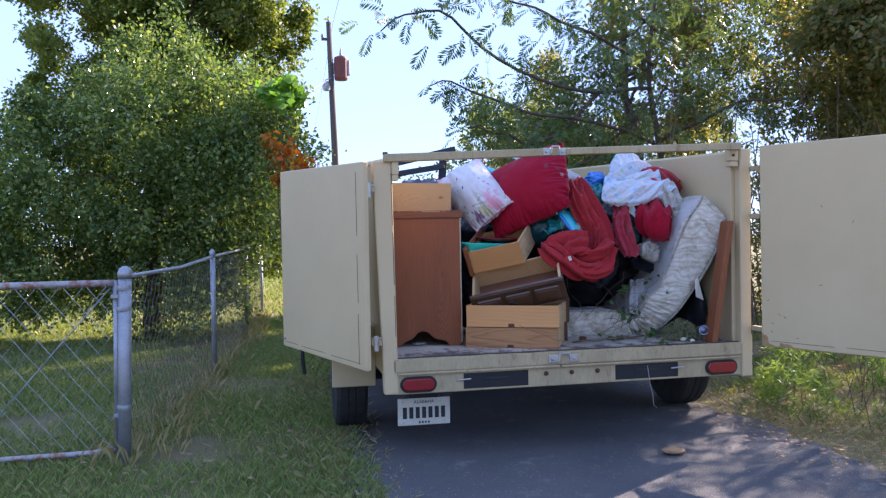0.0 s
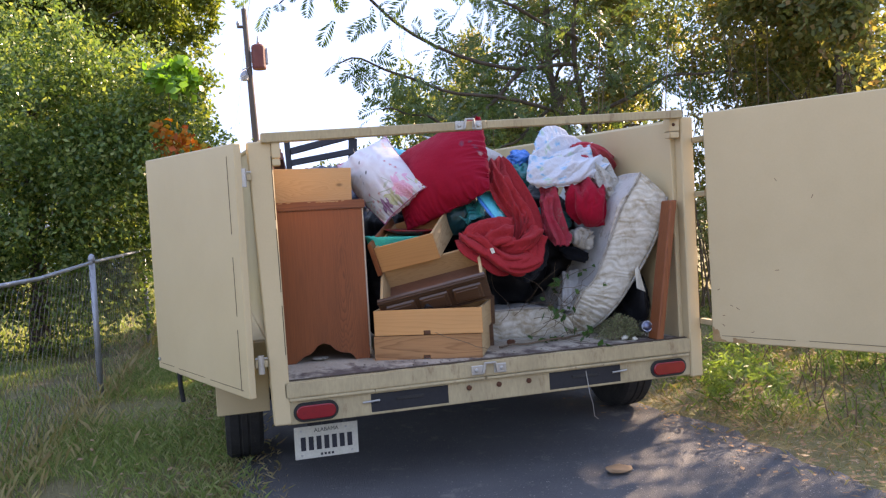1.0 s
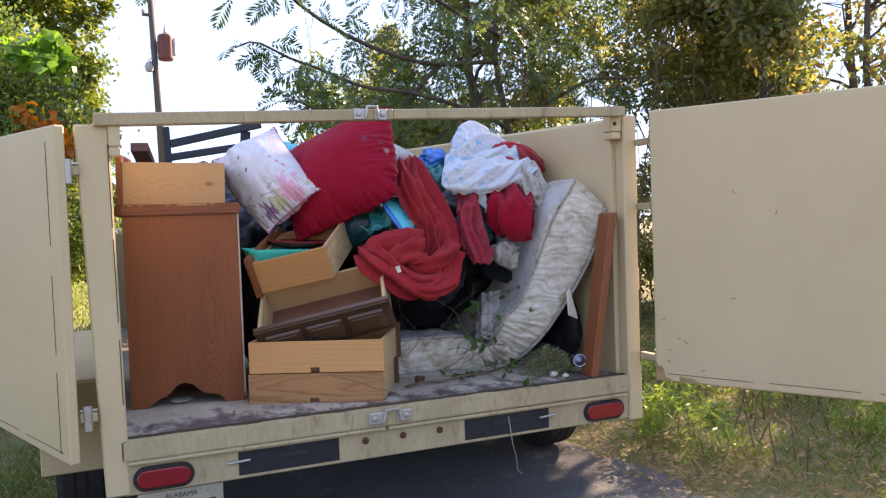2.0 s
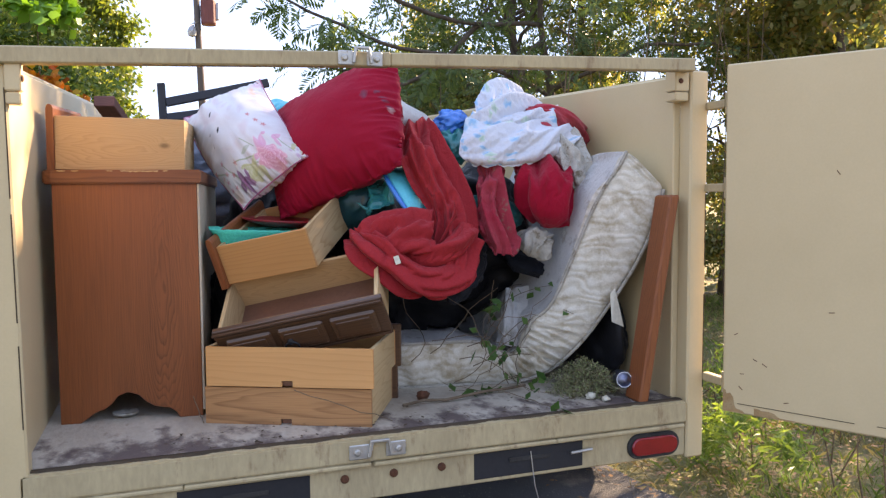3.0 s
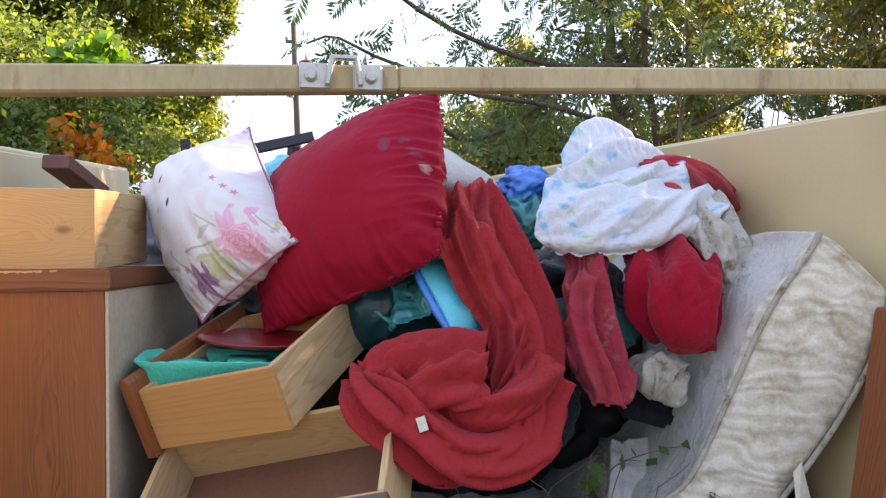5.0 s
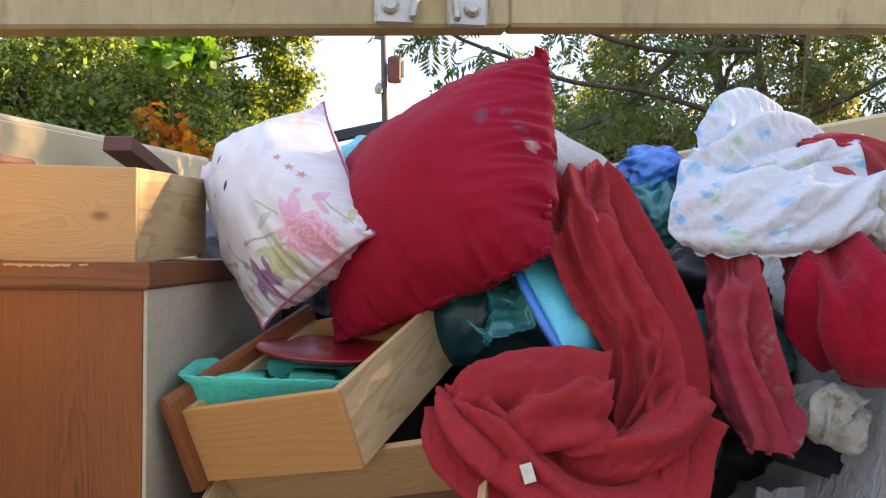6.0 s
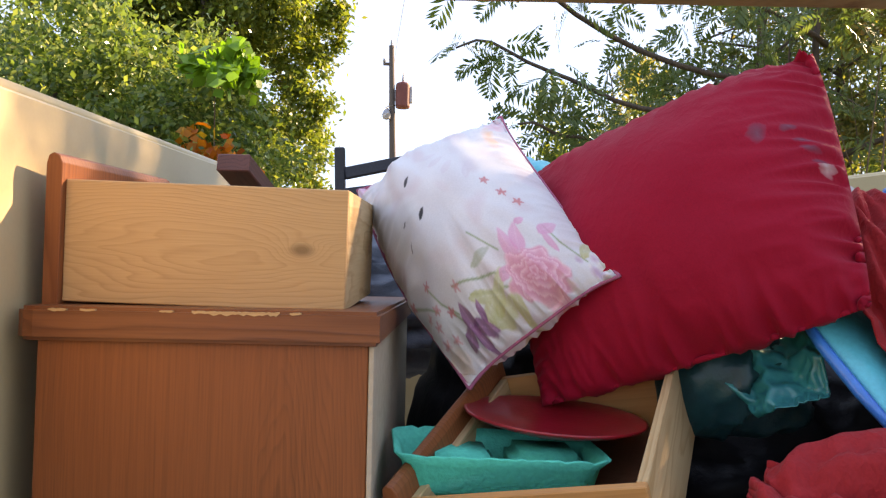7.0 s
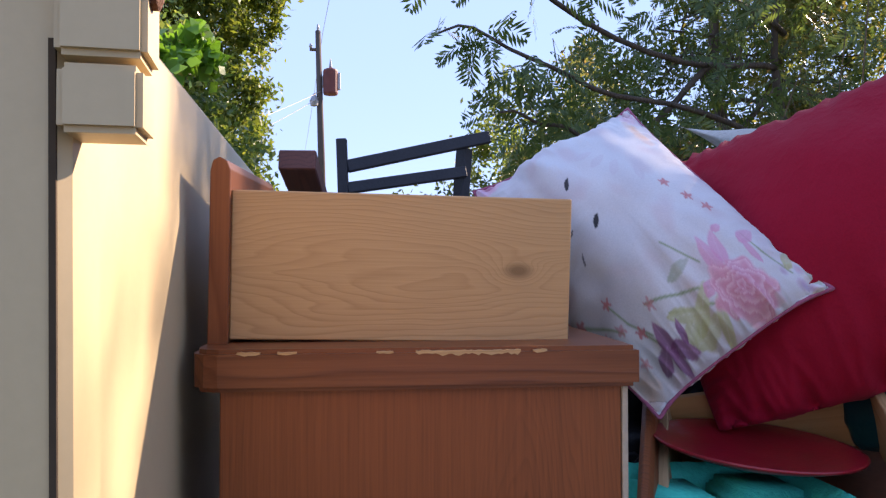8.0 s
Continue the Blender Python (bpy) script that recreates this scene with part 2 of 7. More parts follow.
def tube(points, radii, sides=8, bm=None, cap=True):
    """A tapered tube along points."""
    b = bmesh.new() if bm is None else bm
    pts = [Vector(p) for p in points]
    if not hasattr(radii, "__len__"):
        radii = [radii] * len(pts)
    ref = None
    rings = []
    for i, p in enumerate(pts):
        d = (pts[min(i + 1, len(pts) - 1)] - pts[max(i - 1, 0)]).normalized()
        if ref is None:
            ref = d.orthogonal().normalized()
        ref = (ref - d * ref.dot(d)).normalized()
        o = d.cross(ref)
        rings.append([b.verts.new(p + (ref * math.cos(2 * math.pi * k / sides) + o * math.sin(2 * math.pi * k / sides)) * radii[i]) for k in range(sides)])
    for r0, r1 in zip(rings, rings[1:]):
        for k in range(sides):
            b.faces.new((r0[k], r0[(k + 1) % sides], r1[(k + 1) % sides], r1[k]))
    if cap:
        b.faces.new(rings[0][::-1])
        b.faces.new(rings[-1])
    return b


def lathe(profile, m, sides=24, bm=None):
    """A turned shape from (radius, height) pairs round local z, placed by m."""
    b = bmesh.new()
    rings = [[b.verts.new((r * math.cos(2 * math.pi * k / sides), r * math.sin(2 * math.pi * k / sides), z)) for k in range(sides)] for r, z in profile]
    for r0, r1 in zip(rings, rings[1:]):
        for k in range(sides):
            b.faces.new((r0[k], r0[(k + 1) % sides], r1[(k + 1) % sides], r1[k]))
    b.faces.new(rings[0][::-1])
    b.faces.new(rings[-1])
    return joined(b, bm, m)


def prism(outline, y0, y1, bevel=0.002, bm=None, m=None):
    """An outline in x and z, drawn out from y0 to y1."""
    b = bmesh.new()
    lo = [b.verts.new((x, y0, z)) for x, z in outline]
    hi = [b.verts.new((x, y1, z)) for x, z in outline]
    b.faces.new(lo)
    b.faces.new(hi[::-1])
    k = len(outline)
    for i in range(k):
        b.faces.new((lo[i], hi[i], hi[(i + 1) % k], lo[(i + 1) % k]))
    bmesh.ops.recalc_face_normals(b, faces=b.faces)
    if bevel:
        bmesh.ops.bevel(b, geom=b.edges[:], offset=bevel, segments=1, affect="EDGES", clamp_overlap=True)
    return joined(b, bm, m)


def quads(name, corner_arrays, mat, parent=None, label="", smooth=False):
    """One mesh of many loose quads: an array (n, 4, 3)."""
    v = np.asarray(corner_arrays, dtype=float)
    n = len(v)
    me = bpy.data.meshes.new(name)
    me.vertices.add(n * 4)
    me.vertices.foreach_set("co", v.reshape(-1))
    me.loops.add(n * 4)
    me.loops.foreach_set("vertex_index", np.arange(n * 4, dtype=np.int32))
    me.polygons.add(n)
    me.polygons.foreach_set("loop_start", np.arange(0, n * 4, 4, dtype=np.int32))
    me.update(calc_edges=True)
    return meshed(name, me, mat, parent, label, smooth)


def leaf_quads(rng, centres, length, width, outward=None, droop=0.3):
    """A pointed quad for every centre, turned at random, biased towards the outward direction."""
    n = len(centres)
    a = rng.normal(size=(n, 3))
    if outward is not None:
        a += outward * 0.9
    a[:, 2] -= droop
    a /= np.linalg.norm(a, axis=1, keepdims=True) + 1e-9
    b = np.cross(a, rng.normal(size=(n, 3)))
    b /= np.linalg.norm(b, axis=1, keepdims=True) + 1e-9
    s = rng.uniform(0.65, 1.3, size=(n, 1))
    a, b = a * length * s, b * width * 0.5 * s
    return np.stack([centres - a * 0.5, centres + b - a * 0.05, centres + a * 0.5, centres - b - a * 0.05], axis=1)


# ---- ground ----
def sheet(name, x0, x1, y0, y1, nx, ny, z, mat, rag=0.0, relief=0.0, label="", sides="lr"):
    bm = bmesh.new()
    g = []
    for j in range(ny + 1):
        row = []
        for i in range(nx + 1):
            x, y = x0 + (x1 - x0) * i / nx, y0 + (y1 - y0) * j / ny
            if rag and i in (0, nx):
                x += rag * (noise.noise((x * 0.7, y * 1.9, 3.1)) + 0.6 * noise.noise((x, y * 6.3, 7.7)))
            row.append(bm.verts.new((x, y, z + relief * noise.noise((x * 0.9, y * 0.9, 1.3)))))
        g.append(row)
    for j in range(ny):
        for i in range(nx):
            bm.faces.new((g[j][i], g[j][i + 1], g[j + 1][i + 1], g[j + 1][i]))
    return tagged(part(name, bm, mat, smooth=True), label, name, kind="structure")


sheet("ground", -900, 900, -900, 900, 8, 8, -0.03, SOIL, label="mown lawn and bare soil reaching the horizon")
sheet("road", -0.22, 2.42, -9, 26, 16, 180, 0.0, ASPHALT, 0.16, 0.012, "worn grey asphalt driveway with ragged edges")


# ---- cargo trailer ----
DZ = 0.575                                    # height of the deck
LEN = 3.50
trailer = empty("cargo_trailer", "cream painted steel cargo trailer with open rear doors, loaded with junk", "trailer")
RUST_TAN = surface("tan_rust", (0.36, 0.20, 0.085), (0.46, 0.32, 0.16), (0.22, 0.11, 0.05), 0.85, 30, 160, 0.3)
RED_LENS = surface("red_lens", (0.30, 0.008, 0.014), (0.24, 0.007, 0.011), rough=0.22, big=30, fine=200, bump=0.1, spec=0.6)
RUST = surface("rust", (0.16, 0.06, 0.03), (0.08, 0.035, 0.02), rough=0.9, big=40, fine=200, bump=0.4)
PLATE_WHITE = surface("plate_white", (0.66, 0.62, 0.50), (0.58, 0.54, 0.42), rough=0.45, big=15, fine=90, bump=0.05)
INK = surface("plate_ink", (0.02, 0.02, 0.025), (0.03, 0.03, 0.035), rough=0.5, bump=0)
SEAM = surface("dark_seam", (0.05, 0.035, 0.02), (0.09, 0.06, 0.035), rough=0.9, bump=0.1)

part("deck", box(-0.03, 2.095, 0.0, LEN, DZ - 0.05, DZ, 0.004), DECK, trailer, "worn, stained plywood deck")
wall_l = part("side_wall", slab((-0.035, LEN), (-0.035, 0.03), DZ - 0.12, 1.921, DZ - 0.12, 1.645, 0.03), CREAM, trailer)
wall_r = part("side_wall", slab((2.085, 0.033), (2.085, LEN), DZ - 0.12, 1.706, DZ - 0.12, 1.890, 0.03), CREAM, trailer)
part("top_rail", tube([(-0.03, 0.03, 1.648), (-0.03, LEN, 1.924)], 0.016, 8), CREAM, wall_l, smooth=True)
part("top_rail", tube([(2.09, 0.04, 1.706), (2.09, LEN, 1.890)], 0.012, 8), CREAM, wall_r, smooth=True)
part("front_wall", box(-0.035, 2.085, LEN, LEN + 0.03, DZ - 0.05, 1.30, 0.004), CREAM, trailer)


def post(x0, x1, z0, u0, u1, z1, seams):
    p = part("corner_post", hexa([(x0, -0.03, z0), (x1, -0.03, z0), (x1, 0.035, z0), (x0, 0.035, z0), (u0, -0.03, z1), (u1, -0.03, z1), (u1, 0.035, z1), (u0, 0.035, z1)], 0.006), CREAM, trailer)
    for a, b in seams:
        k = lambda z: (z - z0) / (z1 - z0)
        xa, xb = x1 - 0.008 + (u1 - x1) * k(a), x1 - 0.008 + (u1 - x1) * k(b)
        part("seam", hexa([(xa, -0.0315, a), (xa + 0.003, -0.0315, a), (xa + 0.003, -0.028, a), (xa, -0.028, a), (xb, -0.0315, b), (xb + 0.003, -0.0315, b), (xb + 0.003, -0.028, b), (xb, -0.028, b)], 0), SEAM, p)
    return p


post(-0.055, 0.022, 0.388, -0.100, 0.008, 1.645, ((0.70, 0.92), (0.98, 1.26), (1.30, 1.58)))
post(2.074, 2.145, 0.372, 2.080, 2.152, 1.722, ((0.62, 0.95), (1.05, 1.30)))

# cross bar in two lengths with its clamp
bar = part("crossbar", hexa([(-0.038, -0.053, 1.636), (1.01, -0.053, 1.678), (1.01, -0.013, 1.678), (-0.038, -0.013, 1.636), (-0.038, -0.053, 1.680), (1.01, -0.053, 1.720), (1.01, -0.013, 1.720), (-0.038, -0.013, 1.680)], 0.004), CREAM_WORN, trailer)
bar2 = part("crossbar", hexa([(1.01, -0.049, 1.680), (2.066, -0.072, 1.711), (2.066, -0.035, 1.711), (1.01, -0.012, 1.680), (1.01, -0.049, 1.719), (2.066, -0.072, 1.754), (2.066, -0.035, 1.754), (1.01, -0.012, 1.719)], 0.004), CREAM_WORN, trailer)


def latch(x0, x1, z0, z1, y, parent):
    w = (x1 - x0)
    h = part("latch", box(x0, x0 + w * 0.36, y - 0.006, y, z0, z1, 0.003), STEEL, parent, "zinc-plated clamp latch")
    part("latch_plate", box(x1 - w * 0.36, x1, y - 0.006, y, z0, z1, 0.003), STEEL, h)
    part("strap", prism([(x0 + w * 0.30, z0 + 0.006), (x0 + w * 0.36, z0 + 0.006), (x0 + w * 0.42, z1 + 0.004), (x0 + w * 0.66, z1 + 0.004), (x0 + w * 0.70, z0 + 0.006), (x0 + w * 0.76, z0 + 0.006), (x0 + w * 0.70, z1 + 0.012), (x0 + w * 0.36, z1 + 0.012)], y - 0.016, y - 0.004, 0.002), STEEL, h)
    for cx in (x0 + w * 0.14, x1 - w * 0.14):
        part("bolt", lathe([(0.010, 0), (0.010, 0.006), (0.006, 0.009)], pose(cx, y - 0.005, (z0 + z1) / 2, 90, 0, 0), 10), STEEL, h)
    return h


latch(0.852, 0.983, 1.674, 1.716, -0.054, bar)
for x0, z0, sx, y0, y1 in ((0.005, 1.538, 0.038, -0.042, -0.004), (2.016, 1.617, 0.056, -0.03, 0.03)):
    b = part("bracket", box(x0, x0 + sx, y0, y1, z0 + 0.033, z0 + 0.115, 0.003, 2), CREAM, trailer)
    part("bracket_block", box(x0 + 0.001, x0 + sx - 0.002, y0 + 0.001, y1, z0, z0 + 0.030, 0.003, 2), CREAM, b)
    part("bolt", lathe([(0.009, 0), (0.009, 0.003), (0.005, 0.005)], pose(x0 + sx if x0 < 1 else x0 + 0.02, y0 + 0.012 if x0 < 1 else y0 - 0.001, z0 + 0.066, 90 if x0 > 1 else 0, 90 if x0 < 1 else 0, 0), 10), RUST, b)

# rear sill, bumper, lamps and pockets
sill = part("rear_sill", box(0.0, 2.073, -0.036, 0.0, 0.503, DZ + 0.002, 0.006, 2), CREAM_WORN, trailer)
bm = bmesh.new()                              # ragged crust of dirt along the joint of deck and sill
crust = [(0.004 + 2.064 * i / 160, -0.016 + 0.016 * noise.noise((i * 0.11, 1.0, 3.0)) + 0.008 * noise.noise((i * 0.5, 2.0, 3.0))) for i in range(161)]
row = [[bm.verts.new(p) for p in ((x, y, DZ + 0.002), (x, y + 0.003, DZ + 0.005), (x, 0.008, DZ + 0.006), (x, 0.010, DZ + 0.0005))] for x, y in crust]
for a, b in zip(row, row[1:]):
    for k in range(3):
        bm.faces.new((a[k], b[k], b[k + 1], a[k + 1]))
part("dirt_crust", bm, SEAM, sill, "ragged dark dirt along the deck joint", smooth=True)
latch(0.868, 1.045, 0.515, 0.560, -0.037, sill)
bumper = part("bumper", box(0.0, 2.073, -0.024, 0.02, 0.384, 0.500, 0.004), CREAM_WORN, trailer)
for x0, x1 in ((0.016, 0.40), (0.402, 0.935), (0.945, 1.56), (1.562, 2.06)):
    z = 0.489 + random.uniform(-0.002, 0.002)
    part("lip", box(x0, x1, -0.044, -0.022, z, z + 0.012, 0.003), CREAM_WORN, bumper)
for x0, x1 in ((0.382, 0.754), (1.273, 1.665)):
    s = part("pocket", box(x0, x1, -0.0255, -0.02, 0.396, 0.482, 0.002), BLACK, bumper, "black recessed ramp pocket")
    part("slot", box(x0 + 0.12, x1 - 0.12, -0.030, -0.0258, 0.44, 0.456, 0.002), RUBBER, s)
    xp = x0 - 0.04 if x0 < 1 else x1 - 0.05
    part("pin", tube([(xp, -0.035, 0.448), (xp + 0.08, -0.035, 0.452)], 0.005, 8), STEEL, s)
for x in (0.857, 1.009, 1.164):
    part("bolt", lathe([(0.013, 0), (0.013, 0.005), (0.007, 0.009)], pose(x, -0.024, 0.456, 90, 0, 0), 12), RUST, bumper)


def tail_light(x0, x1):
    z0, z1, r = 0.400, 0.472, 0.033
    def outline(g):
        o = []
        for cx, a0 in ((x1 - r, -90), (x0 + r, 90)):
            o += [(cx + (r + g) * math.cos(radians(a0 + a)), (z0 + z1) / 2 + (r + g) * math.sin(radians(a0 + a))) for a in range(0, 181, 15)]
        return o
    t = part("tail_light", prism(outline(0.010), -0.034, -0.022, 0.003), RUBBER, bumper, "oval red tail light in a rubber grommet")
    part("lens", prism(outline(-0.002), -0.044, -0.033, 0.006), RED_LENS, t, "red lens")


tail_light(0.040, 0.221)
tail_light(1.846, 2.034)


def bars(parent, x0, x1, z0, z1, n, y, mat):
    w = (x1 - x0) / n
    for i in range(n):
        part("bar", box(x0 + i * w + w * 0.18, x0 + i * w + w * 0.82, y - 0.0012, y, z0, z1, 0), mat, parent)


# registration plate with plain bars, tilted a little
plate = part("license_plate", box(-0.1525, 0.1525, -0.002, 0.0, -0.076, 0.076, 0.0015), PLATE_WHITE, trailer, "white metal trailer plate with dark marks")
bars(plate, -0.130, 0.130, -0.038, 0.026, 7, -0.002, INK)
bars(plate, -0.035, 0.035, -0.066, -0.055, 4, -0.002, INK)
cu = bpy.data.curves.new("state_word", "FONT")
cu.body, cu.size, cu.align_x, cu.extrude = "ALABAMA", 0.026, "CENTER", 0.0005
tmp = new("state_word", cu)
bpy.context.view_layer.update()
me = bpy.data.meshes.new_from_object(tmp.evaluated_get(bpy.context.evaluated_depsgraph_get()))
bpy.data.objects.remove(tmp)
ob = meshed("state_word", me, INK, plate)
ob.matrix_basis = pose(0, -0.003, 0.046, 90, 0, 0)
for x, z in ((-0.12, 0.055), (0.12, -0.06), (-0.12, -0.06), (0.095, 0.055)):
    part("bolt_head", lathe([(0.006, 0), (0.005, 0.003)], pose(x, -0.002, z, 90, 0, 0), 8), STEEL, plate)
plate.matrix_basis = pose(0.196, 0.190, 0.240, -3, 0.8, 2)
part("plate_bracket", box(0.11, 0.28, 0.2005, 0.208, 0.25, 0.470, 0.002), BLACK, trailer)


def trailer_door(p0, p1, z0a, z1a, z0b, z1b, side):
    """A door leaf from hinge edge p0 to free edge p1, with edge frame, seams, hinges."""
    d = part("door", slab(p0, p1, z0a, z1a, z0b, z1b, 0.034 * side, 0.005), CREAM, trailer, "open cream sheet-steel door leaf")
    a, b = Vector((*p0, 0)), Vector((*p1, 0))
    u = (b - a).normalized()
    out = Vector((-u.y, u.x, 0)) * side
    a, n = a + out * 0.034, out * 0.0015
    L = (b - Vector((*p0, 0))).length
    def strip(s0, z0, s1, z1, w):
        q0, q1 = a + u * s0 + n, a + u * s1 + n
        if abs(s1 - s0) < 0.05:
            q0b, q1b = q0 + u * w, q1 + u * w
            pts = [(q0.x, q0.y, z0), (q0b.x, q0b.y, z0), (q0b.x - n.x * 1.6, q0b.y - n.y * 1.6, z0), (q0.x - n.x * 1.6, q0.y - n.y * 1.6, z0), (q1.x, q1.y, z1), (q1b.x, q1b.y, z1), (q1b.x - n.x * 1.6, q1b.y - n.y * 1.6, z1), (q1.x - n.x * 1.6, q1.y - n.y * 1.6, z1)]
        else:
            pts = [(q0.x, q0.y, z0), (q1.x, q1.y, z1), (q1.x - n.x * 1.6, q1.y - n.y * 1.6, z1), (q0.x - n.x * 1.6, q0.y - n.y * 1.6, z0), (q0.x, q0.y, z0 + w), (q1.x, q1.y, z1 + w), (q1.x - n.x * 1.6, q1.y - n.y * 1.6, z1 + w), (q0.x - n.x * 1.6, q0.y - n.y * 1.6, z0 + w)]
        part("seam", hexa(pts, 0), SEAM, d)
    for z0, z1 in ((z0a + 0.03, z0a + 0.30), (z0a + 0.36, z0a + 0.62), (z0a + 0.72, z1a - 0.05)):
        if side > 0:
            strip(0.07, z0, 0.074, z1, 0.0025)
    for s0, s1 in ((0.05, 0.40), (0.46, 0.78), (0.84, L - 0.04)):
        strip(s0, z0a + 0.032 + (z0b - z0a) * s0 / L, s1, z0a + 0.030 + (z0b - z0a) * s1 / L, 0.002)
    part("corner_bolt", lathe([(0.010, 0), (0.010, 0.006), (0.006, 0.010)], Matrix.Translation(a + u * (L - 0.03) + n + Vector((0, 0, z0b + 0.05))) @ n.to_track_quat("Z", "Y").to_matrix().to_4x4(), 10), STEEL, d)
    return d, u


left_door, ul = trailer_door((-0.124, -0.060), (-0.552, 0.905), 0.527, 1.637, 0.562, 1.668, 1)
right_door, ur = trailer_door((2.150, -0.140), (2.715, -1.065), 0.570, 1.722, 0.558, 1.712, -1)
for z in (0.673, 1.49):
    k = -0.030 * (z - 0.52)
    h = part("hinge", box(-0.118 + k, -0.064 + k * 0.8, -0.052, -0.036, z - 0.016, z + 0.016, 0.004), CREAM_WORN, left_door, "painted steel hinge")
    part("hinge_pin", tube([(-0.092 + k, -0.050, z - 0.042), (-0.093 + k, -0.050, z + 0.038)], 0.014, 12), STEEL, h)
    part("hinge_strap", box(-0.118 + k, -0.064 + k * 0.8, -0.048, -0.040, z + 0.020, z + 0.028, 0.002), STEEL, h)
for z in (0.66, 1.32, 1.60):
    h = part("hinge", box(2.138, 2.166, -0.125, -0.03, z - 0.014, z + 0.014, 0.003), CREAM_WORN, right_door)
    part("hinge_pin", tube([(2.152, -0.128, z - 0.035), (2.152, -0.128, z + 0.035)], 0.009, 10), CREAM_WORN, h)
q = Vector((-0.124, -0.060, 0)) + ul * 0.78
part("door_stop", tube([(q.x - 0.02, q.y, 0.41), (q.x - 0.03, q.y, 0.50), (q.x - 0.03, q.y + 0.01, 0.56)], 0.012, 8), RUBBER, left_door, "black rubber door stop")
# scuffs and rust on the low corner of the far leaf
rs = np.random.default_rng(3)
turn = Matrix.Translation((2.150, -0.140, 0.570)) @ Matrix.Rotation(math.atan2(ur.y, ur.x), 4, "Z")
edge = [(0.002, 0.002), (0.075, 0.002), (0.068, 0.010), (0.045, 0.016), (0.040, 0.028), (0.036, 0.052), (0.026, 0.066), (0.014, 0.062), (0.010, 0.074), (0.002, 0.078)]
part("rust_patch", prism(edge, -0.0354, -0.0345, 0, m=turn), RUST_TAN, right_door, "brown rust patch")
part("rust_patch", prism([(x * 1.9 + 0.10, z * 0.32) for x, z in edge], -0.0353, -0.0345, 0, m=turn), RUST_TAN, right_door)
for i in range(9):
    s, z = ((rs.uniform(0.04, 0.26), rs.uniform(0.60, 0.84)) if i < 6 else ((0.34, 1.36), (0.33, 0.93), (0.50, 1.27))[i - 6])
    c = Vector((2.150, -0.140, 0)) + ur * s + Vector((ur.y, -ur.x, 0)) * 0.0345
    m = Matrix.Translation((c.x, c.y, z)) @ Matrix.Rotation(math.atan2(ur.y, ur.x), 4, "Z") @ pose(0, 0, 0, 0, rs.uniform(-70, 70), 0)
    part("scuff", box(-0.010 * rs.uniform(0.3, 1), 0.009, -0.0006, 0.0006, -0.0012, 0.0012, 0, m=m), RUST, right_door)


def wheel(x):
    w = empty("wheel", "", "")
    w.parent = trailer
    m = pose(x, 1.02, 0.325, 0, 90, 0)
    part("tyre", lathe([(0.19, -0.085), (0.25, -0.10), (0.305, -0.098), (0.325, -0.075), (0.328, -0.03), (0.322, -0.026), (0.322, -0.018), (0.329, -0.014), (0.329, 0.014), (0.322, 0.018), (0.322, 0.026), (0.328, 0.03), (0.325, 0.075), (0.305, 0.098), (0.25, 0.10), (0.19, 0.085)], m, 40), RUBBER, w, "worn black tyre", smooth=False)
    part("rim", lathe([(0.03, -0.03), (0.15, -0.02), (0.18, -0.07), (0.192, -0.075), (0.192, 0.075), (0.18, 0.07), (0.15, 0.02), (0.03, 0.03)], m, 28), CREAM_WORN, w)


for x in (-0.165, 2.215):
    wheel(x)
for x0, x1 in ((-0.30, -0.036), (2.120, 2.36)):
    f = part("fender", box(x0, x1, 0.55, 2.35, 0.69, 0.705, 0.006), CREAM, trailer)
    part("flap", box(x0, x1, 0.545, 0.56, 0.335, 0.695, 0.004), CREAM, f)
    part("fender_side", box(x0 if x0 < 0 else x1 - 0.01, x0 + 0.01 if x0 < 0 else x1, 0.56, 2.34, 0.62, 0.69, 0.003), CREAM, f)
# unseen panel added below the right fender to keep sun from under the trailer
part("added_sun_block", box(2.345, 2.357, 1.38, 2.34, 0.30, 0.62, 0.003), CREAM, trailer)
part("axle", tube([(-0.10, 1.02, 0.325), (2.15, 1.02, 0.325)], 0.035, 10), BLACK, trailer)
for x in (0.35, 1.72):
    part("frame_rail", box(x - 0.03, x + 0.03, 0.02, LEN + 0.6, 0.42, DZ - 0.05, 0.004), BLACK, trailer)
part("drawbar", box(1.0, 1.07, LEN, LEN + 1.3, 0.42, 0.50, 0.004), BLACK, trailer)
part("trailing_wire", tube([(1.47, -0.03, 0.47), (1.48, -0.04, 0.36), (1.50, -0.03, 0.30), (1.505, -0.03, 0.24), (1.53, -0.02, 0.22)], 0.002, 5), STEEL, bumper)


# ---- the load: furniture ----
def frame_of(o, u, up):
    """A pose with origin o, local x along u and local z as near to up as it goes."""
    u = Vector(u).normalized()
    v = Vector(up).cross(u).normalized()
    w = u.cross(v)
    return Matrix.Translation(o) @ Matrix((u, v, w)).transposed().to_4x4()


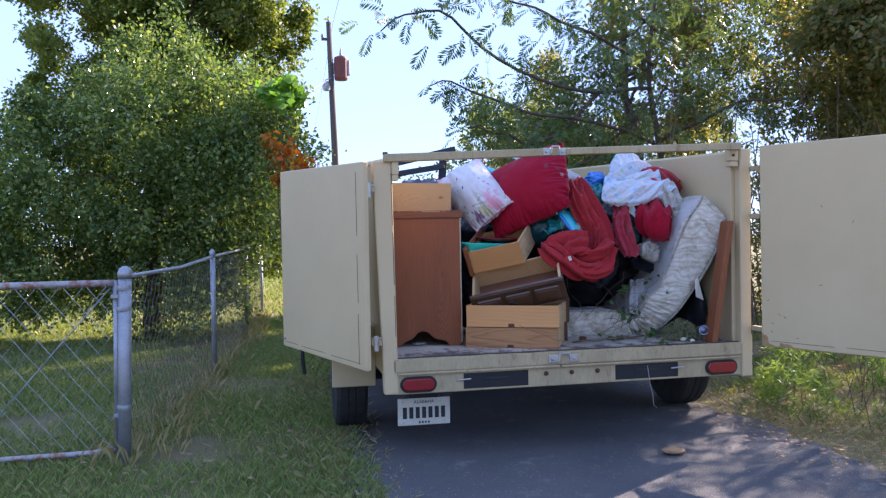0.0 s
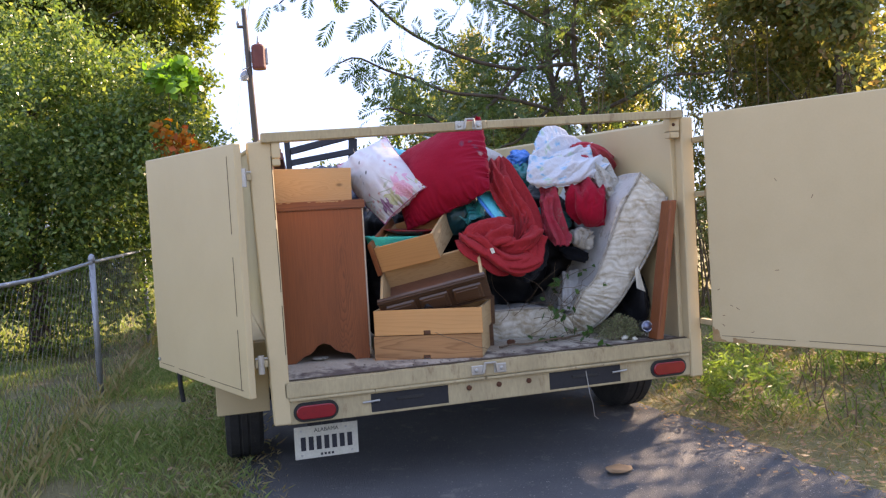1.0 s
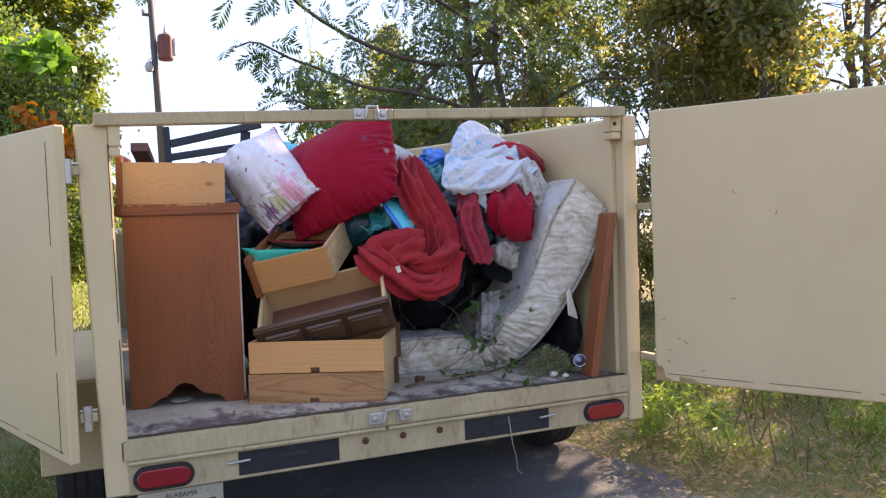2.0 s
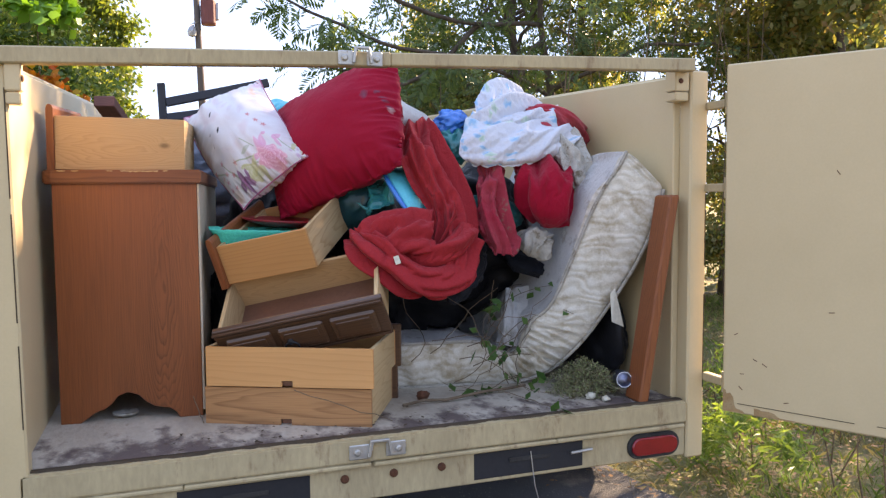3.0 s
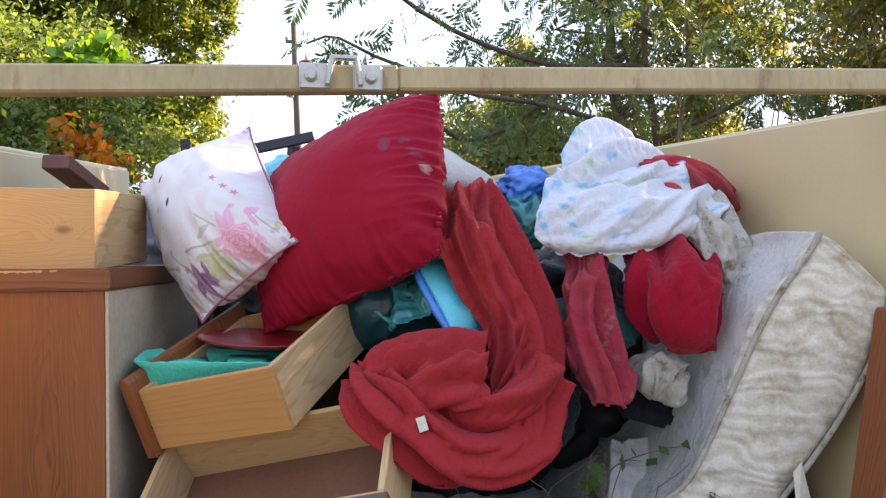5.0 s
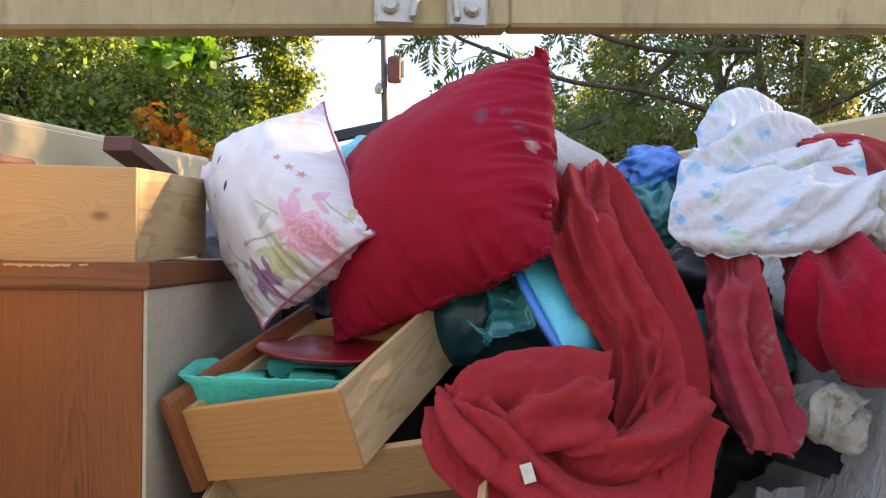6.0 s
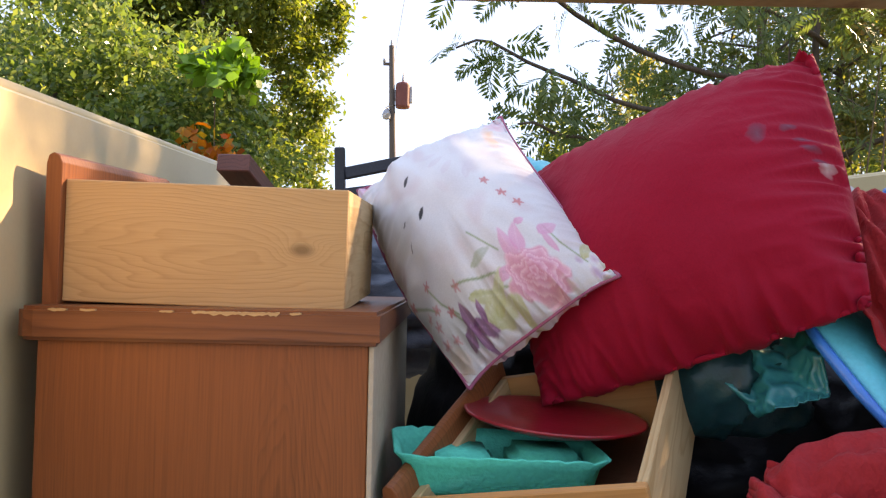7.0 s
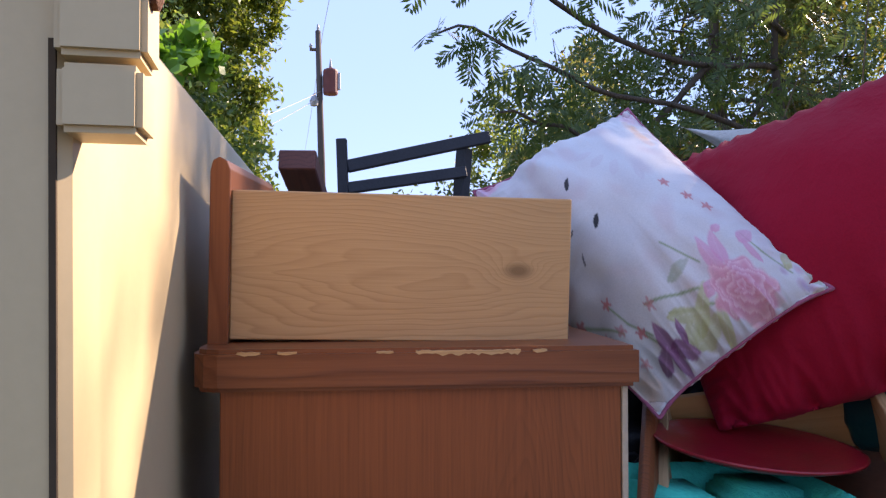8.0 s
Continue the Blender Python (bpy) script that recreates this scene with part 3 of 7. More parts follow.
def dresser():
    d = empty("dresser", "dark oak-veneer dresser standing sideways, chipped top edge, on the deck", "dresser", pose(0.007, 0.450, DZ, 0, 0, -6.7))
    H, W, L = 0.818, 0.484, 0.86
    def side(y0, y1):
        o = [(0.030, 0), (0.090, 0), (0.115, 0.018)]
        o += [(0.115 + 0.045 * k / 4, 0.018 + 0.022 * math.sin(k / 4 * math.pi / 2)) for k in range(1, 5)]
        o += [(0.185, 0.058), (0.205, 0.083), (0.235, 0.094), (0.268, 0.083), (0.292, 0.058), (0.318, 0.042), (0.365, 0.034), (0.385, 0.018), (0.395, 0), (0.468, 0), (0.468, H - 0.045), (0.030, H - 0.045)]
        return prism(o, y0, y1, 0.0015)
    part("side_panel", side(0.014, 0.034), DRESSER, d, "dark oak side panel with a cut-out foot")
    part("side_panel", side(L - 0.034, L - 0.014), DRESSER, d)
    o = [(W, 0.0), (W, L), (0.03, L)] + [(0.03 - 0.03 * math.sin(radians(a)), L - 0.03 + 0.03 * math.cos(radians(a))) for a in (30, 60, 90)] + [(0.03 - 0.03 * math.cos(radians(a)), 0.03 - 0.03 * math.sin(radians(a))) for a in (0, 30, 60, 90)]
    bm = bmesh.new()
    lo, hi = [bm.verts.new((x, y, H - 0.045)) for x, y in o], [bm.verts.new((x, y, H)) for x, y in o]
    bm.faces.new(lo[::-1]), bm.faces.new(hi)
    for i in range(len(o)):
        bm.faces.new((lo[i], lo[(i + 1) % len(o)], hi[(i + 1) % len(o)], hi[i]))
    bmesh.ops.bevel(bm, geom=[e for e in bm.edges if abs(e.verts[0].co.z - e.verts[1].co.z) < 1e-4], offset=0.005, segments=2, affect="EDGES")
    top = part("top", bm, DRESSER_TOP, d, "dark oak top with a rounded corner")
    part("back_panel", box(0.469, 0.476, 0.014, L - 0.014, 0.02, H - 0.046, 0.001), BACKPANEL, d, "pale cream hardboard back")
    part("bottom_board", box(0.03, 0.468, 0.035, L - 0.035, 0.10, 0.115, 0.001), PINE, d)
    for i in range(3):
        part("rail", box(0.03, 0.06, 0.035, L - 0.035, 0.30 + 0.2 * i, 0.32 + 0.2 * i, 0.001), DRESSER_TOP, d)
    # raw chips along the worn top edge
    r = np.random.default_rng(8)
    for x0, x1, deep in ((0.050, 0.074, 0.004), (0.092, 0.112, 0.003), (0.196, 0.214, 0.002), (0.238, 0.352, 0.004), (0.366, 0.381, 0.003)):
        k = max(4, int((x1 - x0) / 0.0035))
        xs = [x0 + (x1 - x0) * i / k for i in range(k + 1)]
        up = [(x, H - 0.0035 + r.uniform(0, 0.0012)) for x in xs]
        dn_ = [(x, H - 0.0048 - deep * r.uniform(0.1, 1.0) * (0 < i < k)) for i, x in enumerate(xs)]
        part("chip", prism(dn_ + up[::-1], -0.0012, 0.004, 0), PINE, top, "raw splintered edge")


dresser()
PINE_END = wood("pine_end", (0.62, 0.44, 0.24), (0.46, 0.29, 0.13), 110, 0.65, "y", centre=(-0.03, 0.3, 0.05), stretch=0.14)


def drawer(label, m, w, d, h, mat, front="left", front_mat=None, front_over=0.012, panels=False, notch=False, inside=True, t=0.014):
    """A wooden drawer in its own frame: x across, y deep, z up; the finished front stands on one side."""
    dr = empty("drawer", label, "drawer", m)
    e = 0.0
    if notch:
        k = w * 0.49
        o = [(0, 0), (k - 0.018, 0), (k - 0.018, 0.020), (k + 0.018, 0.020), (k + 0.018, 0), (w, 0), (w, h), (0, h)]
        part("near_board", prism(o, 0, t, 0.001), mat, dr)
        part("runner", box(k - 0.016, k + 0.016, t, d - t, 0.002, 0.014, 0), HARDBOARD, dr)
    else:
        part("near_board", box(0, w, 0, t, 0, h, 0.0015), mat, dr)
    part("far_board", box(0, w, d - t, d, 0, h, 0.0015), mat, dr)
    part("side_board", box(0, t, t, d - t, 0, h, 0.0015), PINE_END, dr)
    part("side_board", box(w - t, w, t, d - t, 0, h, 0.0015), PINE_END, dr)
    part("bottom", box(t * 0.6, w - t * 0.6, t * 0.6, d - t * 0.6, 0.012, 0.017, 0), HARDBOARD, dr, "brown hardboard bottom")
    fm = front_mat or REDWOOD
    g = front_over
    if front == "left":
        o = [(-0.022, -0.008), (0.0, -0.008), (0.0, h + 0.022), (-0.004, h + 0.032), (-0.012, h + 0.036), (-0.019, h + 0.032), (-0.022, h + 0.02)]
        part("front", prism(o, -g, d + g, 0.001), fm, dr, "red-brown stained drawer front")
    elif front == "far":
        part("front", box(-g * 1.6, w + g * 1.6, d, d + 0.02, -0.008, h + 0.02, 0.004), fm, dr, "dark stained drawer front")
    elif front == "near":
        f = part("front", box(-g, w + g, -0.020, 0.0, -0.012, h + 0.012, 0.003), fm, dr, "dark moulded drawer front with raised panels")
        part("moulding", box(-g, w + g, -0.028, -0.019, h - 0.008, h + 0.009, 0.004, 2), fm, f)
        part("moulding", box(-g, w + g, -0.026, -0.019, -0.010, 0.004, 0.004, 2), fm, f)
        part("moulding", box(-g, w + g, -0.025, -0.019, h - 0.018, h - 0.011, 0.002, 2), fm, f)
        part("moulding", box(-g, w + g, -0.033, -0.027, h - 0.002, h + 0.006, 0.002, 2), fm, f)
        n = 3
        for i in range(n):
            x0, x1 = 0.02 + i * (w - 0.02) / n, (i + 1) * (w - 0.02) / n
            p = part("raised_panel", box(x0, x1, -0.034, -0.019, 0.012, h - 0.026, 0.014, 1), fm, f)
            part("panel_field", box(x0 + 0.020, x1 - 0.020, -0.037, -0.0335, 0.030, h - 0.044, 0.003, 1), fm, p)
        ring = part("ring_pull", tube([(w * 0.42 + 0.022 * math.cos(a), -0.042, 0.036 + 0.022 * math.sin(a)) for a in [2 * math.pi * k / 20 for k in range(21)]], 0.0035, 6), BLACK, f, "black iron ring pull")
        part("ring_boss", lathe([(0.012, 0), (0.011, 0.012), (0.006, 0.016)], pose(w * 0.42, -0.030, 0.058, 90, 0, 0), 12), BLACK, ring)
    return dr


drawer("raw pine drawer with red-brown front, lying on the dresser", pose(0.044, 0.524, DZ + 0.822, 2.5, 1.2, -6.0), 0.398, 0.41, 0.172, PINE)
drawer("orange pine drawer standing back to front on the deck", pose(0.478, 0.311, DZ, 0, 0, -26.2), 0.545, 0.36, 0.120, PINE_BROWN, "far", DARKWOOD, notch=True)
drawer("orange pine drawer stacked on another drawer", pose(0.482, 0.303, DZ + 0.124, 0, 0, -26.8), 0.547, 0.37, 0.126, PINE_WARM, "far", DARKWOOD, notch=True)
m3 = frame_of((0.571, 0.366, 0.765), (0.896, -0.393, 0.208), (-0.45, -0.42, 0.80))
drawer("dark-fronted drawer tilted open on top of stacked drawers", m3, 0.535, 0.26, 0.134, PINE, "near", DARKWOOD)
m2 = frame_of((0.573, 0.461, 1.005), (0.837, -0.513, 0.190), (-0.35, -0.12, 0.93))
drawer("pine drawer tipped on its corner, holding a tray and plate", m2, 0.324, 0.44, 0.138, PINE_AMBER, "left", REDWOOD, 0.02)

# ---- the load: things in and round the drawers ----
TEAL_PULP = surface("teal_moulded_pulp", (0.006, 0.66, 0.49), (0.010, 0.56, 0.42), (0.06, 0.64, 0.50), 0.85, 9, 120, 0.3, stain_at=(0.6, 0.75))
RED_PLASTIC = surface("dark_red_plastic", (0.40, 0.014, 0.026), (0.32, 0.011, 0.02), (0.30, 0.10, 0.09), 0.28, 20, 120, 0.05, stain_at=(0.68, 0.8), spec=0.6)


def torn_tray():
    r = np.random.default_rng(2)
    m = frame_of((0.517, 0.462, 1.130), (0.30, -0.005, -0.012), (0.02, -0.03, 1))
    tray = empty("moulded_tray", "torn teal moulded pulp tray in the tipped drawer", "tray", m)
    L, W, H, T = 0.304, 0.18, 0.064, 0.005
    nx = 44
    loop = []
    for k in range(2 * (nx + 16)):
        n2 = 2 * (nx + 16)
        f = k / n2 * 4
        s, q = int(f), f - int(f)
        x, y = ((q, 0), (1, q), (1 - q, 1), (0, 1 - q))[s]
        loop.append((x, y))
    def ring(inset, z, torn=0.0, bm=None):
        vs = []
        for i, (x, y) in enumerate(loop):
            px, py = (x - 0.5) * (L - 2 * inset), (y - 0.5) * (W - 2 * inset)
            c = 0.035
            ax, ay = abs(px) - ((L / 2 - inset) - c), abs(py) - ((W / 2 - inset) - c)
            if ax > 0 and ay > 0:
                k = c / max(c, math.hypot(ax, ay))
                px, py = math.copysign((L / 2 - inset) - c + ax * k, px), math.copysign((W / 2 - inset) - c + ay * k, py)
            zz = z - torn * max(0, noise.noise((px * 75, py * 75, 4.0)) + 0.15) * (1.0 if py < 0 or px < -0.1 else 0.4)
            vs.append(bm.verts.new((px + L / 2, py + W / 2, zz)))
        return vs
    bm = bmesh.new()
    rings = [ring(0.026, 0.0, 0, bm), ring(0.014, 0.012, 0, bm), ring(0.006, H * 0.75, 0, bm), ring(-0.006, H, 0.005, bm), ring(-0.003, H + 0.002, 0.005, bm), ring(0.010, H * 0.75, 0, bm), ring(0.022, 0.014, 0, bm)]
    n = len(loop)
    for a, b in zip(rings, rings[1:]):
        for i in range(n):
            bm.faces.new((a[i], a[(i + 1) % n], b[(i + 1) % n], b[i]))
    bm.faces.new(rings[0][::-1])
    bm.faces.new(rings[-1])
    part("shell", bm, TEAL_PULP, tray, smooth=True)
    part("cup_divider", box(0.045, 0.150, 0.05, 0.16, 0.014, 0.052, 0.012, 3), TEAL_PULP, tray, smooth=True)
    part("cup_divider", box(0.175, 0.285, 0.06, 0.165, 0.014, 0.056, 0.012, 3), TEAL_PULP, tray, smooth=True)


torn_tray()
pl = part("dinner_plate", lathe([(0.07, 0.0), (0.085, 0.003), (0.125, 0.014), (0.146, 0.022), (0.148, 0.026), (0.143, 0.026), (0.118, 0.018), (0.08, 0.008), (0.02, 0.006)], Matrix.Identity(4), 56), RED_PLASTIC, smooth=True)
pl.matrix_world = frame_of((0.780, 0.620, 1.197), (0.252, -0.06, -0.016), (0.03, -0.04, 1))
tagged(pl, "dark red plastic plate lying in the tipped drawer", "plate")

cup = part("jar_lid", lathe([(0.030, 0), (0.031, 0.010), (0.028, 0.013), (0.024, 0.011), (0.010, 0.010)], Matrix.Identity(4), 24), PLATE_WHITE, smooth=True)
cup.matrix_world = m3 @ pose(0.20, 0.09, 0.020, 4, 6, 0)
tagged(cup, "small white lid lying inside the tilted drawer", "lid")


def timber(label, p0, p1, w, t, mat, up=(0, 0, 1)):
    p0, p1 = Vector(p0), Vector(p1)
    ob = part("timber", box(0, (p1 - p0).length, -w / 2, w / 2, -t / 2, t / 2, 0.003), mat)
    ob.matrix_world = frame_of(p0, p1 - p0, up)
    return tagged(ob, label, "timber")


timber("short dark stained timber end poking up behind the drawer", (0.140, 1.366, 1.722), (0.19, 1.72, 1.650), 0.084, 0.046, wood("purple_brown_timber", (0.20, 0.075, 0.055), (0.10, 0.038, 0.032), along="x"))
brd = part("wooden_panel", hexa([(0.006, 0, 0), (0.042, -0.004, 0), (0.047, 0.10, 0), (0.011, 0.10, 0), (0.111, -0.022, 0.722), (0.147, -0.026, 0.722), (0.152, 0.078, 0.722), (0.116, 0.078, 0.722)], 0.006), REDWOOD)
brd.location = (1.898, 0.004, DZ)
tagged(brd, "red-brown wooden panel leaning on the trailer wall", "panel")

# ---- the load: soft things ----
def cloth_material(name, base, second, stain=None, rough=0.85, weave=380.0, big=5.0, stain_at=(0.62, 0.74), sheen=0.1, bump=0.25, crease=0.35):
    m = surface(name, base, second, stain, rough, big, weave, bump, stain_at=stain_at, spec=0.15, dist=0.002)
    b = m.node_tree.nodes["Principled BSDF"]
    if crease:
        n, l = m.node_tree.nodes, m.node_tree.links
        first = b.inputs["Normal"].links[0].from_node if b.inputs["Normal"].links else None
        cr = noise_tex(n, l, n.new("ShaderNodeTexCoord").outputs["Object"], 26.0, 3, 0.55, (1, 1, 0.6))
        rg_ = ramp(n, ((0.40, (0, 0, 0)), (0.50, (1, 1, 1)), (0.62, (0.1, 0.1, 0.1))))
        l.new(cr.outputs["Fac"], rg_.inputs["Fac"])
        bp = n.new("ShaderNodeBump")
        bp.inputs["Strength"].default_value, bp.inputs["Distance"].default_value = crease, 0.006
        l.new(rg_.outputs["Color"], bp.inputs["Height"])
        if first:
            l.new(first.outputs["Normal"], bp.inputs["Normal"])
        l.new(bp.outputs["Normal"], b.inputs["Normal"])
    b.inputs["Sheen Weight"].default_value = sheen
    b.inputs["Sheen Roughness"].default_value = 0.5
    return m


def mark_print(m, prints, uvname="print", wobble=0.06):
    """Printed shapes on a cloth: (u, v, ru, rv, turn, colours inside to outside, kind)."""
    n, l = m.node_tree.nodes, m.node_tree.links
    b = n["Principled BSDF"]
    col = b.inputs["Base Color"].links[0].from_socket
    uv = n.new("ShaderNodeUVMap")
    uv.uv_map = uvname
    nz = noise_tex(n, l, uv.outputs["UV"], 14.0, 3, 0.6)
    wob = n.new("ShaderNodeVectorMath")
    wob.operation = "MULTIPLY_ADD"
    l.new(nz.outputs["Color"], wob.inputs[0])
    wob.inputs[1].default_value = (wobble, wobble, 0)
    l.new(uv.outputs["UV"], wob.inputs[2])
    for u, v, ru, rv, turn, stops in prints:
        mp = n.new("ShaderNodeMapping")
        mp.vector_type = "TEXTURE"
        mp.inputs["Location"].default_value = (u + wobble / 2, v + wobble / 2, 0)
        mp.inputs["Rotation"].default_value = (0, 0, radians(turn))
        mp.inputs["Scale"].default_value = (ru, rv, 1)
        l.new(wob.outputs["Vector"], mp.inputs["Vector"])
        ln = n.new("ShaderNodeVectorMath")
        ln.operation = "LENGTH"
        l.new(mp.outputs["Vector"], ln.inputs[0])
        r = ramp(n, [(p, c) for p, c in stops])
        l.new(ln.outputs["Value"], r.inputs["Fac"])
        k = ramp(n, ((0.86, (0.85, 0.85, 0.85)), (0.99, (0, 0, 0))))
        l.new(ln.outputs["Value"], k.inputs["Fac"])
        col = mix(n, l, k.outputs["Color"], col, r.outputs["Color"])
    l.new(col, b.inputs["Base Color"])


def pillow(name, label, a, b, c, d, thick, mat, wrinkle=0.012, pinch=0.10, piping=None, seed=0.0, n=40, pucker=0.0, ear=0.05, printed=None, belly=0.0):
    """A stuffed cushion from its four corners in order round, thick at the middle."""
    a, b, c, d = (Vector(p) for p in (a, b, c, d))
    nrm = (b - a).cross(d - a).normalized()
    mid = (a + b + c + d) / 4
    bm = bmesh.new()
    uvl = bm.loops.layers.uv.new("print")
    def at(s, t, side):
        es, et = 1 - pinch * (1 - abs(t) ** 3.5) * abs(s) ** 3 + ear * (t * t) ** 3 * abs(s) ** 7, 1 - pinch * (1 - abs(s) ** 3.5) * abs(t) ** 3 + ear * (s * s) ** 3 * abs(t) ** 7
        if s < 0:
            es += belly * (1 - t * t) * abs(s) ** 3
        u, v = (s * es + 1) / 2, (t * et + 1) / 2
        p = a * (1 - u) * (1 - v) + b * u * (1 - v) + c * u * v + d * (1 - u) * v
        h = max(0.0, (1 - s ** 4)) ** 0.5 * max(0.0, (1 - t ** 4)) ** 0.5
        h = 0.08 * h + 0.92 * max(0.0, (1 - s * s)) ** 0.68 * max(0.0, (1 - t * t)) ** 0.68
        e = max(abs(s), abs(t))
        ang = math.atan2(t, s)
        wr = wrinkle * (0.9 * noise.noise((ang * 4.2 + seed, e * 1.4, seed)) * e ** 2.5 + 0.8 * noise.noise((s * 1.9 + seed, t * 1.9, seed + 5)) + 0.35 * noise.noise((s * 5 + seed, t * 5, seed + 8)) * e)
        if pucker:
            es, et = 1 - abs(s), 1 - abs(t)
            rs_ = abs(noise.noise((t * 9 + seed, s * 2.5, 3 + (s > 0)))) * math.exp(-es / 0.13) * min(1, es / 0.02)
            rt_ = abs(noise.noise((s * 9 + seed, t * 2.5, 9 + (t > 0)))) * math.exp(-et / 0.13) * min(1, et / 0.02)
            wr -= pucker * (rs_ + rt_) * 2.2 - pucker * 0.35
        return p + nrm * side * (thick / 2 * h + (wr if h > 0.02 else 0))
    for side in (1, -1):
        g = [[bm.verts.new(at(-1 + 2 * i / n, -1 + 2 * j / n, side)) for i in range(n + 1)] for j in range(n + 1)]
        for j in range(n):
            for i in range(n):
                q = [(j, i), (j, i + 1), (j + 1, i + 1), (j + 1, i)]
                f = bm.faces.new([g[y][x] for y, x in (q if side > 0 else q[::-1])])
                for lp, (y, x) in zip(f.loops, q if side > 0 else q[::-1]):
                    lp[uvl].uv = (x / n, y / n)
    bmesh.ops.remove_doubles(bm, verts=bm.verts, dist=0.0006)
    me = bpy.data.meshes.new(name)
    place = np.zeros((len(bm.verts), 2))
    bm.verts.index_update()
    for f in bm.faces:
        for lp in f.loops:
            place[lp.vert.index] = lp[uvl].uv
    bm.to_mesh(me)
    bm.free()
    if printed:
        printed(me, place)
    ob = meshed(name, me, mat, smooth=True)
    if piping:
        rim = [at(-1 + 2 * i / n, -1, 0) for i in range(n)] + [at(1, -1 + 2 * i / n, 0) for i in range(n)] + [at(1 - 2 * i / n, 1, 0) for i in range(n)] + [at(-1, 1 - 2 * i / n, 0) for i in range(n + 1)]
        part("piping", tube(rim, 0.0032, 6, cap=False), piping, ob, "thin edge piping", smooth=True)
    return tagged(ob, label, "pillow")


def pleats(seed, count, width=(0.05, 0.13), slope=0.5, long=False):
    """Random long folds: start, slope, bend, width, depth, where they begin and end."""
    r = random.Random(seed)
    return [(r.uniform(-0.1, 1.1), r.uniform(-slope, slope), r.uniform(-0.25, 0.25), r.uniform(*width), r.choice((1, 1, 1, -0.8)) * r.uniform(0.5, 1.0), r.uniform(-0.3, 0.3 if long else 0.5), r.uniform(0.8 if long else 0.55, 1.3), r.uniform(0.5, 6)) for _ in range(count)]


def fold_height(u, v, seed, folds, fine=0.16):
    """Height of a folded cloth: sharp-crested long folds over gentle waves."""
    w = 0.09 * noise.noise((u * 2.1, v * 2.1, seed))
    h = top = 0.0
    for a, sl, bend, wd, k, v0, v1, ph in folds:
        if v0 < v < v1:
            d = (u + w - (a + sl * v + bend * math.sin(v * 3.0 + ph))) / wd
            fade = math.sin(math.pi * (v - v0) / (v1 - v0)) ** 0.8
            s = k * fade * math.exp(-abs(d) ** 1.15 * (1.7 if d < 0 else 0.38))
            h, top = h + s, max(top, s)
    a = noise.noise((u * 7 + w * 9, v * 4.5, seed * 1.7))
    return 0.30 * h + 0.75 * top + fine * (1 - 3.0 * math.sqrt(a * a + 0.002)) + 0.35 * noise.noise((u * 1.6, v * 1.6, seed + 3)) - 0.3


def spline(pts, x):
    """Catmull-Rom through the points, x from 0 to 1."""
    k = len(pts) - 1
    f = min(max(x, 0.0), 0.999999) * k
    i, q = int(f), f - int(f)
    p0, p1, p2, p3 = pts[max(i - 1, 0)], pts[i], pts[i + 1], pts[min(i + 2, k)]
    return 0.5 * (2 * p1 + (p2 - p0) * q + (2 * p0 - 5 * p1 + 4 * p2 - p3) * q * q + (3 * p1 - p0 - 3 * p2 + p3) * q * q * q)


def net_surface(net, nu, nv):
    """A smooth surface through a small net of points: rows down, points across."""
    rows = [[Vector(p) for p in r] for r in net]
    across = [[spline(r, i / nu) for i in range(nu + 1)] for r in rows]
    return np.array([[spline([r[i] for r in across], j / nv) for i in range(nu + 1)] for j in range(nv + 1)])


def grid_normals(g):
    n = np.cross(np.gradient(g, axis=1), np.gradient(g, axis=0))
    n /= np.linalg.norm(n, axis=2, keepdims=True) + 1e-12
    return n * (-1.0 if n[..., 1].mean() > 0 else 1.0)


def refine(a):
    """Twice as many cells each way."""
    for ax in (0, 1):
        a = np.moveaxis(a, ax, 0)
        out = np.empty((2 * len(a) - 1,) + a.shape[1:])
        out[::2] = a
        mid = (a[:-1] + a[1:]) / 2
        mid[1:-1] = (9 * (a[1:-2] + a[2:-1]) - a[:-3] - a[3:]) / 16
        out[1::2] = mid
        a = np.moveaxis(out, 0, ax)
    return a


